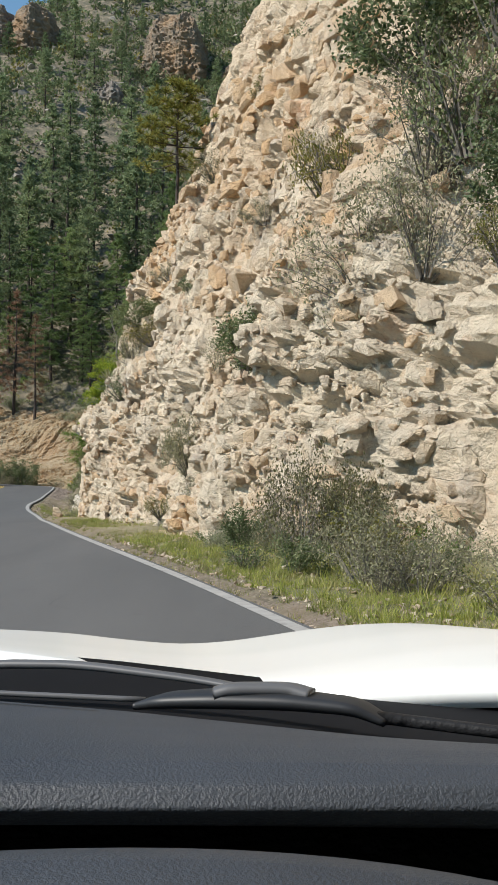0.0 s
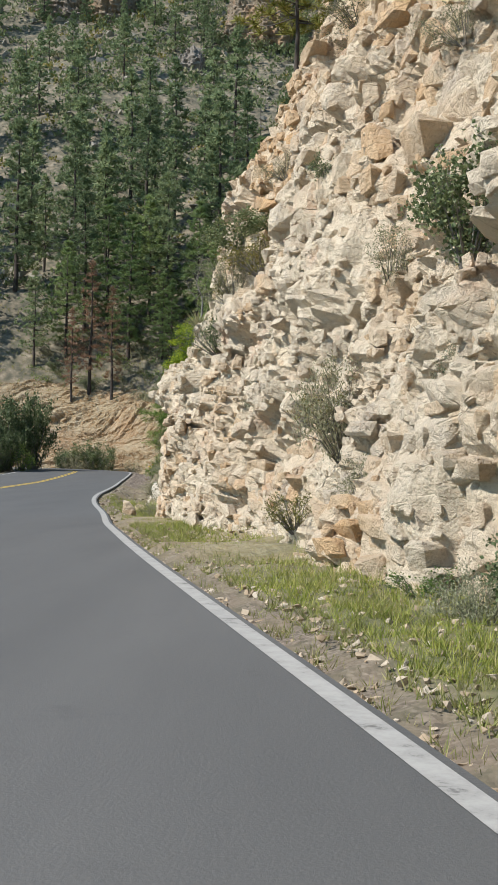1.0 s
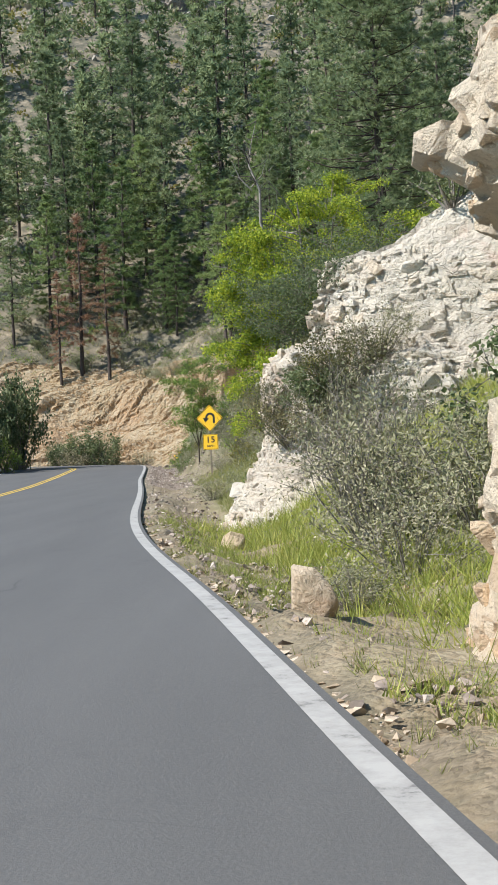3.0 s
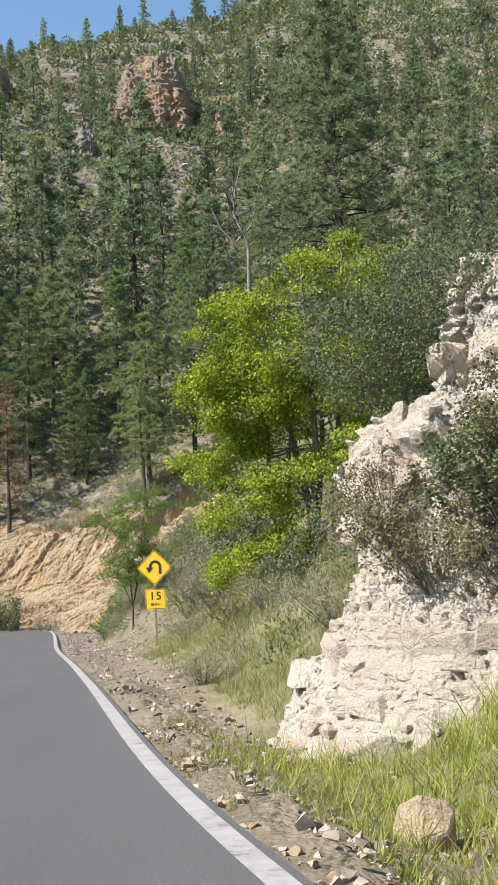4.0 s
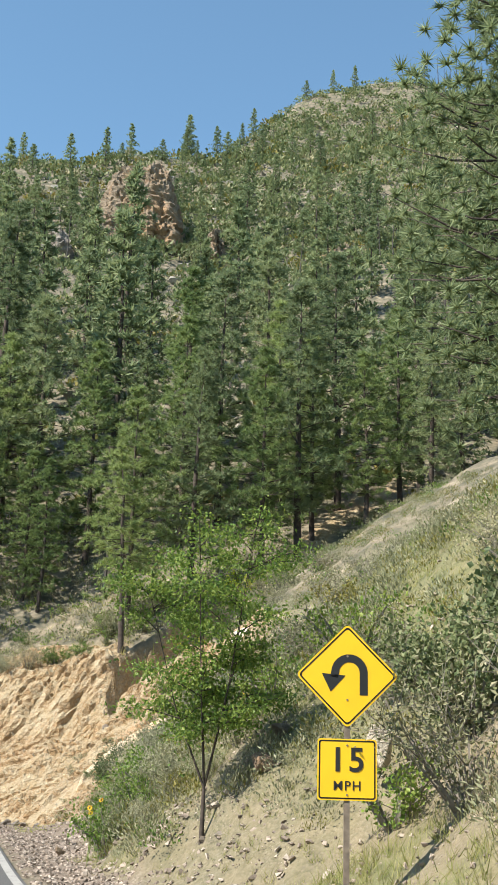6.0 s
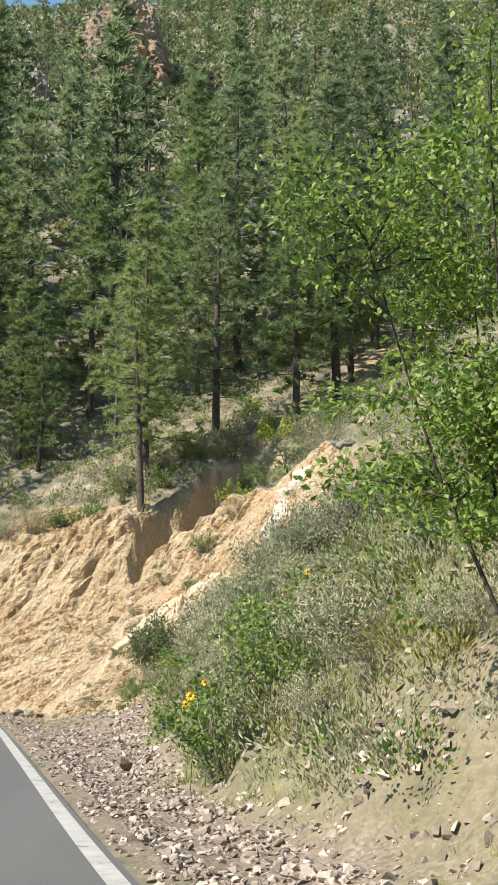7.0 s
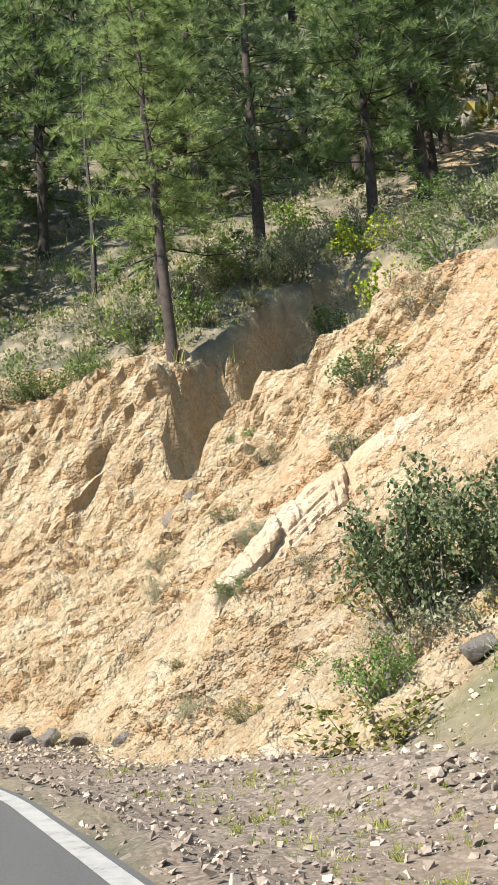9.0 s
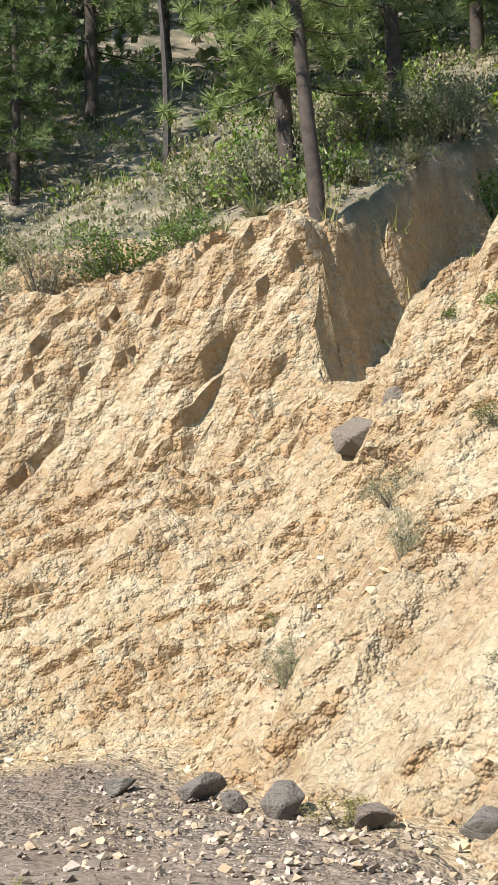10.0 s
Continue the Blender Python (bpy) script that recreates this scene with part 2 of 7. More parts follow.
def worn_paint(name, col):
    m, nt, p = make_mat(name)
    n = noise_tex(nt, world_pos(nt), 5.0, 8, 0.75)
    c = ramp(nt, n, [(0.34, (0.13, 0.125, 0.12)), (0.42, tuple(v * 0.8 for v in col)), (0.6, col)])
    set_col(nt, p, c)
    p.inputs["Roughness"].default_value = 0.75
    return m


M_WHITE_LINE = worn_paint("white_road_paint", (0.36, 0.35, 0.33))
M_YELLOW_LINE = worn_paint("yellow_road_paint", (0.62, 0.42, 0.06))


def leaf_material(name, cols, trans=0.25, rough=0.55):
    """Leaves: colour by leaf (island) and by plant."""
    m, nt, p = make_mat(name)
    g = nt.nodes.new("ShaderNodeNewGeometry")
    o = nt.nodes.new("ShaderNodeObjectInfo")
    k = len(cols) - 1
    c = ramp(nt, g.outputs["Random Per Island"], [(i / k, col) for i, col in enumerate(cols)])
    hsv = node(nt, "ShaderNodeHueSaturation")
    nt.links.new(c, hsv.inputs["Color"])
    nt.links.new(rampf(nt, o.outputs["Random"], 0, 1, 0.75, 1.25), hsv.inputs["Value"])
    nt.links.new(rampf(nt, o.outputs["Random"], 0, 1, 0.515, 0.485), hsv.inputs["Hue"])
    set_col(nt, p, hsv.outputs[0])
    p.inputs["Roughness"].default_value = rough
    p.inputs["Specular IOR Level"].default_value = 0.3
    tr = nt.nodes.new("ShaderNodeBsdfTranslucent")
    nt.links.new(hsv.outputs[0], tr.inputs[0])
    ms = nt.nodes.new("ShaderNodeMixShader")
    ms.inputs[0].default_value = trans
    nt.links.new(p.outputs[0], ms.inputs[1])
    nt.links.new(tr.outputs[0], ms.inputs[2])
    nt.links.new(ms.outputs[0], nt.nodes["Material Output"].inputs["Surface"])
    return m


M_PINE = leaf_material("pine_needles", [(0.135, 0.185, 0.09), (0.20, 0.255, 0.125), (0.28, 0.325, 0.165)], 0.42)
M_PINE_NEAR = leaf_material("light_pine_needles", [(0.145, 0.21, 0.075), (0.21, 0.285, 0.105), (0.29, 0.355, 0.14)], 0.45)
M_PINE_OLIVE = leaf_material("yellowing_needles", [(0.15, 0.16, 0.03), (0.25, 0.24, 0.05), (0.33, 0.29, 0.08)], 0.25)
M_PINE_DEAD = leaf_material("dead_needles", [(0.20, 0.11, 0.065), (0.30, 0.18, 0.11), (0.36, 0.24, 0.16)], 0.3)
M_MAPLE = leaf_material("maple_leaves", [(0.10, 0.165, 0.025), (0.25, 0.33, 0.035), (0.42, 0.49, 0.045), (0.56, 0.55, 0.055)], 0.48, 0.5)
M_ASH = leaf_material("ash_leaves", [(0.07, 0.14, 0.03), (0.145, 0.23, 0.045), (0.25, 0.32, 0.07)], 0.42, 0.5)
M_OAK = leaf_material("scrub_oak_leaves", [(0.075, 0.11, 0.04), (0.14, 0.175, 0.075), (0.22, 0.24, 0.12)], 0.3)
M_BRUSH = leaf_material("grey_brush_leaves", [(0.16, 0.17, 0.09), (0.27, 0.26, 0.15), (0.38, 0.35, 0.23)], 0.25, 0.8)
M_SAGE = leaf_material("sage_leaves", [(0.16, 0.175, 0.10), (0.27, 0.275, 0.165), (0.38, 0.37, 0.245)], 0.2, 0.8)
M_BROWN = leaf_material("browning_leaves", [(0.085, 0.085, 0.035), (0.15, 0.14, 0.062), (0.225, 0.20, 0.095)], 0.25, 0.8)
M_OLIVE = leaf_material("olive_leaves", [(0.10, 0.11, 0.022), (0.18, 0.17, 0.04), (0.24, 0.21, 0.06)], 0.25)
M_GREEN_BUSH = leaf_material("green_bush_leaves", [(0.07, 0.14, 0.025), (0.14, 0.22, 0.04), (0.22, 0.28, 0.07)], 0.35)
M_GRASS = leaf_material("dry_grass_blades", [(0.16, 0.19, 0.05), (0.27, 0.27, 0.09), (0.40, 0.36, 0.17)], 0.35, 0.7)
M_GRASS_GREEN = leaf_material("green_grass_blades", [(0.14, 0.19, 0.035), (0.26, 0.30, 0.06), (0.42, 0.41, 0.12)], 0.4, 0.6)
M_YUCCA = leaf_material("yucca_blades", [(0.16, 0.18, 0.09), (0.26, 0.27, 0.15), (0.36, 0.34, 0.20)], 0.2, 0.6)
M_FLOWER = leaf_material("yellow_petals", [(0.75, 0.45, 0.02), (0.8, 0.55, 0.03)], 0.3)
M_BARK = plain("pine_bark", (0.055, 0.042, 0.034), 0.95, 0, 0.45, 5.0, 0.8, 14.0)
M_BARK_GREY = plain("grey_bark", (0.17, 0.15, 0.125), 0.95, 0, 0.4, 6.0, 0.6, 18.0)
M_DEAD_WOOD = plain("bleached_dead_wood", (0.22, 0.20, 0.175), 0.9, 0, 0.3, 5.0, 0.5, 20.0)
M_DARK_SNAG = plain("charred_snag_wood", (0.06, 0.052, 0.046), 0.95, 0, 0.4, 4.0, 0.4, 12.0)


# ---------------------------------------------------------------- mesh helpers
def mesh_np(name, verts, faces, smooth=False):
    """A mesh from arrays: verts (n, 3); faces (m, k) with k = 3 or 4, or a list of such arrays."""
    me = bpy.data.meshes.new(name)
    groups = faces if isinstance(faces, list) else [faces]
    groups = [np.asarray(f, dtype=np.int32) for f in groups if len(f)]
    verts = np.asarray(verts, dtype=np.float32)
    me.vertices.add(len(verts))
    me.vertices.foreach_set("co", verts.ravel())
    loops = np.concatenate([f.ravel() for f in groups])
    sizes = np.concatenate([np.full(len(f), f.shape[1], dtype=np.int32) for f in groups])
    me.loops.add(len(loops))
    me.loops.foreach_set("vertex_index", loops)
    me.polygons.add(len(sizes))
    me.polygons.foreach_set("loop_start", (np.cumsum(sizes) - sizes).astype(np.int32))
    me.polygons.foreach_set("use_smooth", np.full(len(sizes), smooth))
    me.update(calc_edges=True)
    return me


def part(name, data, material, parent=None, label=""):
    """One mesh object from a bmesh or a mesh, under its thing."""
    if isinstance(data, bmesh.types.BMesh):
        me = bpy.data.meshes.new(name)
        data.to_mesh(me)
        data.free()
    else:
        me = data
    if material is not None and not me.materials:
        me.materials.append(material)
    ob = new(name, me)
    if material is not None and me.materials[0] != material:
        ob.material_slots[0].link = "OBJECT"
        ob.material_slots[0].material = material
    if parent is not None:
        ob.parent = parent
    if label:
        tagged(ob, label)
    return ob


def grid_faces(nu, nv):
    i = np.arange(nu * nv).reshape(nu, nv)
    return np.stack([i[:-1, :-1], i[1:, :-1], i[1:, 1:], i[:-1, 1:]], -1).reshape(-1, 4)


def smoothstep(a, b, x):
    t = np.clip((x - a) / (b - a), 0, 1)
    return t * t * (3 - 2 * t)


def hash2(i, j, k):
    """Even random numbers by lattice cell."""
    n = (i.astype(np.int64) * 374761393 + j.astype(np.int64) * 668265263 + k * 1274126177) & 0xFFFFFFFF
    n = ((n ^ (n >> 13)) * 1274126177) & 0xFFFFFFFF
    n = ((n ^ (n >> 16)) * 2246822519) & 0xFFFFFFFF
    return ((n ^ (n >> 15)) & 0xFFFFFF) / float(0xFFFFFF)


def value_noise(x, y, seed=0):
    xi, yi = np.floor(x), np.floor(y)
    fx, fy = x - xi, y - yi
    fx, fy = fx * fx * (3 - 2 * fx), fy * fy * (3 - 2 * fy)
    a, b = hash2(xi, yi, seed), hash2(xi + 1, yi, seed)
    c, d = hash2(xi, yi + 1, seed), hash2(xi + 1, yi + 1, seed)
    return (a * (1 - fx) + b * fx) * (1 - fy) + (c * (1 - fx) + d * fx) * fy


def fbm(x, y, octaves=4, seed=0, gain=0.5):
    total, amp, norm = 0.0, 1.0, 0.0
    for o in range(octaves):
        total = total + amp * (value_noise(x * 2 ** o + 17.3 * o, y * 2 ** o - 9.1 * o, seed + o) - 0.5)
        norm += amp
        amp *= gain
    return total / norm * 2


def blocks(u, v, seed=0, tilt=0.8, gap=0.2):
    """Broken rock in a plane: every cell a tilted facet at its own depth, with a crack along its edge. Returns height about -0.5 .. 0.5 and the crack."""
    ui, vi = np.floor(u), np.floor(v)
    best = np.full(u.shape, 9.0)
    second = np.full(u.shape, 9.0)
    height = np.zeros(u.shape)
    for du in (-1, 0, 1):
        for dv in (-1, 0, 1):
            ci, cj = ui + du, vi + dv
            cu = ci + 0.15 + 0.7 * hash2(ci, cj, seed)
            cv = cj + 0.15 + 0.7 * hash2(ci, cj, seed + 1)
            dist = np.maximum(np.abs(u - cu), np.abs(v - cv)) * 0.6 + np.hypot(u - cu, v - cv) * 0.4
            gu = (hash2(ci, cj, seed + 2) - 0.5) * 2 * tilt
            gv = (hash2(ci, cj, seed + 3) - 0.5) * 2 * tilt
            h = hash2(ci, cj, seed + 4) - 0.5 + gu * (u - cu) + gv * (v - cv)
            closer = dist < best
            second = np.where(closer, best, np.minimum(second, dist))
            height = np.where(closer, h, height)
            best = np.minimum(best, dist)
    crack = smoothstep(gap, 0.0, second - best)
    return height * (1 - crack), crack


def courses(u, v, seed=0, tilt=0.2, gap=0.12):
    """Bedded, jointed rock in a plane: rows of unequal height, each split into blocks of unequal width at their own depths."""
    v = v + 0.42 * np.sin(v * 2.1 + seed) * 0.9
    row = np.floor(v)
    fv = v - row
    freq = 0.55 + 1.1 * hash2(row, row * 0, seed)
    uu = u * freq + 7.3 * hash2(row, row * 0, seed + 1)
    uu = uu + 0.35 * np.sin(uu * 2.3 + row)
    col = np.floor(uu)
    fu = uu - col
    gu = (hash2(row, col, seed + 2) - 0.5) * 2 * tilt
    gv = (hash2(row, col, seed + 3) - 0.5) * 2 * tilt
    h = hash2(row, col, seed + 4) - 0.5 + gu * (fu - 0.5) + gv * (fv - 0.5)
    edge = np.minimum(np.minimum(fu, 1 - fu) / freq, np.minimum(fv, 1 - fv))
    crack = smoothstep(gap, 0.0, edge)
    return h, crack


def add_attr(me, name, values):
    a = me.attributes.new(name, "FLOAT", "POINT")
    a.data.foreach_set("value", np.asarray(values, dtype=np.float32).ravel())


# ---------------------------------------------------------------- the road's line
EDGE_Y = np.array([-72, -70.8, -66.8, -63.7, -61.7, -59.4, -56.8, -53, -51.5, -49.4, -46.3, -42.0, -39.0, -36.8, -32.9, -31.0, -29.6, -26.5, -20, -10, 0, 5.4, 8.4, 12.3, 14, 17.2, 20.2, 23.5, 25.9, 30])
EDGE_X = np.array([11.12, 10.84, 9.95, 9.1, 8.62, 8.0, 7.35, 6.37, 6.08, 5.5, 4.86, 4.08, 3.46, 2.96, 2.02, 1.62, 1.38, 0.92, 0.04, -1.40, -2.92, -3.72, -4.12, -4.6, -4.85, -5.27, -5.65, -6.12, -6.45, -7.1])
BEND_Y, BEND_R = 30.0, 14.0


def edge_line():
    """The white edge line as points, from behind the camera, through the straight and round the hairpin to the left."""
    y = np.arange(-72, BEND_Y, 0.5)
    kern = np.hanning(27) / np.hanning(27).sum()
    ye = np.arange(-72 - 6.5, BEND_Y + 7, 0.5)
    lo, hi = (EDGE_X[1] - EDGE_X[0]) / 1.2, (EDGE_X[-1] - EDGE_X[-2]) / 4.1
    xe = np.where(ye < -72, EDGE_X[0] + lo * (ye + 72), np.where(ye > 30, EDGE_X[-1] + hi * (ye - 30), np.interp(ye, EDGE_Y, EDGE_X)))
    x = np.convolve(xe, kern, "valid")[:len(y)]
    k0 = (x[1] - x[0]) / 0.5
    yb = np.arange(-230, -72, 1.0)
    xb = x[0] + (yb + 72) * k0 - 0.0012 * (yb + 72) ** 2
    head = math.atan2(-(x[-1] - x[-2]), 0.5)
    px, py, pts = x[-1], y[-1], []
    for k in range(400):
        r = BEND_R if k < 92 else -60.0
        head += 0.5 / r
        px, py = px - 0.5 * math.sin(head), py + 0.5 * math.cos(head)
        pts.append((px, py))
    return np.concatenate([np.stack([xb, yb], -1), np.stack([x, y], -1), np.array(pts)])


EDGE = edge_line()
EDGE_T = np.gradient(EDGE, axis=0)
EDGE_T /= np.linalg.norm(EDGE_T, axis=1)[:, None]
EDGE_N = np.stack([EDGE_T[:, 1], -EDGE_T[:, 0]], -1)
EDGE_S = np.concatenate([[0], np.cumsum(np.linalg.norm(np.diff(EDGE, axis=0), axis=1))])
S0 = EDGE_S[np.argmin(np.abs(EDGE[:380, 1]))]
EDGE_S = EDGE_S - S0      # s = 0 where the line passes the sign


def road_z(s):
    return 0.45 * smoothstep(-2, 36, s) + 0.35 * smoothstep(25, 60, s) - 0.14 * smoothstep(-52, -41, s) * smoothstep(-24, -37, s)


def road_coords(x, y):
    """Distance to the outer side of the edge line (negative on the road) and the way along it."""
    shape = np.shape(x)
    x, y = np.ravel(x).astype(float), np.ravel(y).astype(float)
    d, s = np.empty(x.size), np.empty(x.size)
    for a in range(0, x.size, 20000):
        b = slice(a, a + 20000)
        dx = x[b, None] - EDGE[None, ::2, 0]
        dy = y[b, None] - EDGE[None, ::2, 1]
        q = dx * dx + dy * dy
        i = np.argmin(q, 1)
        r = np.arange(len(i))
        n, t = EDGE_N[::2][i], EDGE_T[::2][i]
        ddx, ddy = dx[r, i], dy[r, i]
        side = ddx * n[:, 0] + ddy * n[:, 1]
        d[b] = np.sign(side) * np.sqrt(q[r, i])
        near = np.abs(ddx * t[:, 0] + ddy * t[:, 1]) < 0.9
        d[b] = np.where(near, side, d[b])
        s[b] = EDGE_S[::2][i] + np.clip(ddx * t[:, 0] + ddy * t[:, 1], -0.5, 0.5)
    return d.reshape(shape), s.reshape(shape)


# ---------------------------------------------------------------- the ground
def right_profile(d, s):
    """Height above the road of the hill beside it."""
    toe = np.interp(s, [-60, -44, -36, -24, -12, -4, 0, 3, 7, 13, 20, 27, 31, 34, 36, 37, 37.5, 38.5, 39.2, 40, 42, 45, 52, 90], [3.6, 3.4, 3.0, 2.0, 2.0, 2.6, 3.1, 2.7, 1.6, 1.7, 2.3, 3.2, 3.6, 4.0, 4.6, 5.1, 5.6, 6.2, 7.4, 8.8, 8.6, 7.3, 5.5, 5.0])
    steep = np.interp(s, [-46, -43.5, -40, -34, -24, -12, 0, 12, 24, 29, 33, 36, 38, 40, 41, 45], [1.9, 1.4, 0.6, 0.6, 0.55, 0.62, 0.95, 0.95, 0.75, 0.8, 0.85, 0.87, 0.87, 0.85, 0.95, 0.7])
    # the scarp that starts part of the way up, and its brow
    start = np.interp(s, [27, 33, 36, 38, 40, 41, 45, 60], [9.0, 10.2, 10.0, 12.2, 13.5, 13.5, 12.6, 11.6])
    scarp = np.interp(s, [24, 29, 33, 36, 38, 40, 45, 60], [0.75, 1.0, 2.3, 1.6, 2.0, 3.0, 2.2, 1.4])
    cap = np.interp(s, [-46, -43.5, -40, -34, -24, -12, 0, 12, 24, 30, 33, 36, 38, 40.5, 43, 46, 51, 60], [26, 14, 5, 5, 6, 4, 5, 6, 7.5, 8.2, 8.4, 7.4, 6.6, 8.1, 7.4, 5.6, 4.1, 3.5])
    q = np.maximum(d - toe, 0)
    soft = 0.5
    rise = steep * (np.sqrt(q * q + soft * soft) - soft) + np.where(s > 24, (scarp - steep) * np.maximum(d - start, 0), 0)
    reach = np.where(s > 24, np.minimum(cap / steep, (start - toe) + np.maximum(cap - steep * (start - toe), 0) / scarp), cap / steep)
    upper = cap + 0.66 * np.maximum(q - reach - soft, 0)
    low = 0.03 * np.clip(d, 0, 12) * smoothstep(0, 3, d) * smoothstep(33, 28, s) - 0.5 * smoothstep(0.8, 3.8, d) * smoothstep(28, 35, s) - 0.22 * smoothstep(0.3, 1.1, d) * smoothstep(3.2, 1.6, d) * smoothstep(-48, -38, s) - 0.28 * smoothstep(0.6, 1.8, d) * smoothstep(4.5, 2.6, d) * smoothstep(-37, -31, s) * smoothstep(-16, -22, s)
    ledge = 0.32 * smoothstep(0.5, 0.85, d - toe + 0.25 * np.sin(1.9 * s) + 0.15 * np.sin(4.7 * s)) * smoothstep(2, 5, s) * smoothstep(30, 26, s)
    return low + np.minimum(rise, upper) + ledge


def gully(x, y, z):
    """How deep the washed-out hollow beside the leaning pine cuts: a sheer wall on one side, a rising floor, a slope on the other."""
    v = (x + 2.9) * 0.74 + (y - 50.56) * 0.67
    u = (x + 2.9) * 0.67 - (y - 50.56) * 0.74 + 0.25 * fbm(x / 0.9, y / 0.9, 2, 61)
    target = 5.2 + 0.75 * np.maximum(v, -1.2) + 0.6 * np.maximum(u - 1.5, 0)
    return np.maximum(z - target, 0) * smoothstep(0.25, 0.7, u) * smoothstep(7.5, 6.0, v) * smoothstep(-2.4, -0.6, v)


def ground_z(x, y, rough=True):
    x, y = np.asarray(x, float), np.asarray(y, float)
    d, s = road_coords(x, y)
    zr = road_z(s)
    right = zr + right_profile(d, s)
    right = np.where((d > 0) & (d < 0.4), zr - 0.05, right)
    # the great slope ahead, cut by the road
    hill = 8.0 + 0.70 * (y - 51) + 0.0012 * np.maximum(y - 60, 0) ** 2 * 0.5
    crest = 118 + 0.30 * np.clip(x, -60, 62) + 27 * smoothstep(0, 36, x) - 21 * smoothstep(-24, -42, x) + 7 * fbm(x / 40, y / 60, 3, 5) + 3 * fbm(x / 9, y / 30, 2, 8)
    hill = np.where(hill > crest, crest - 0.25 * (hill - crest), hill)
    hill = hill + 5 * fbm(x / 30, y / 30, 3, 3) * smoothstep(60, 110, y)
    hill = hill + 0.10 * np.clip(x, 0, 60)
    right = np.minimum(right, 62 + 0.1 * right)
    lift = smoothstep(50, 74, y + 0.25 * np.clip(-x - 8, 0, 30))
    up = np.where(d > 0, right * (1 - lift) + np.maximum(hill, 0) * lift, right)
    up = up - gully(x, y, up)
    # left of the road the canyon falls away, and its far side rises
    dl = np.maximum(-d - 9.6, 0)
    left = zr - 0.25 * dl + 0.55 * np.maximum(dl - 26, 0)
    left = np.where(dl < 0.01, zr - 0.06, left)
    z = np.where(d > 0, up, left)
    z = np.where(d <= 0.4, np.minimum(z, zr - 0.08), z)
    if rough:
        far = smoothstep(0.5, 4, np.maximum(d, dl))
        z = z + far * (0.35 * fbm(x / 3.1, y / 3.1, 4, 11) + 0.8 * fbm(x / 11, y / 11, 2, 21) * smoothstep(6, 14, d))
        z = z + smoothstep(0.3, 1.2, d) * 0.09 * fbm(x / 0.5, y / 0.5, 3, 31)
    return z


def axis(parts):
    out = [parts[0][0]]
    for a, b, step in parts:
        n = max(1, int(round((b - a) / step)))
        out += list(a + (b - a) * (np.arange(n) + 1) / n)
    return np.array(out)


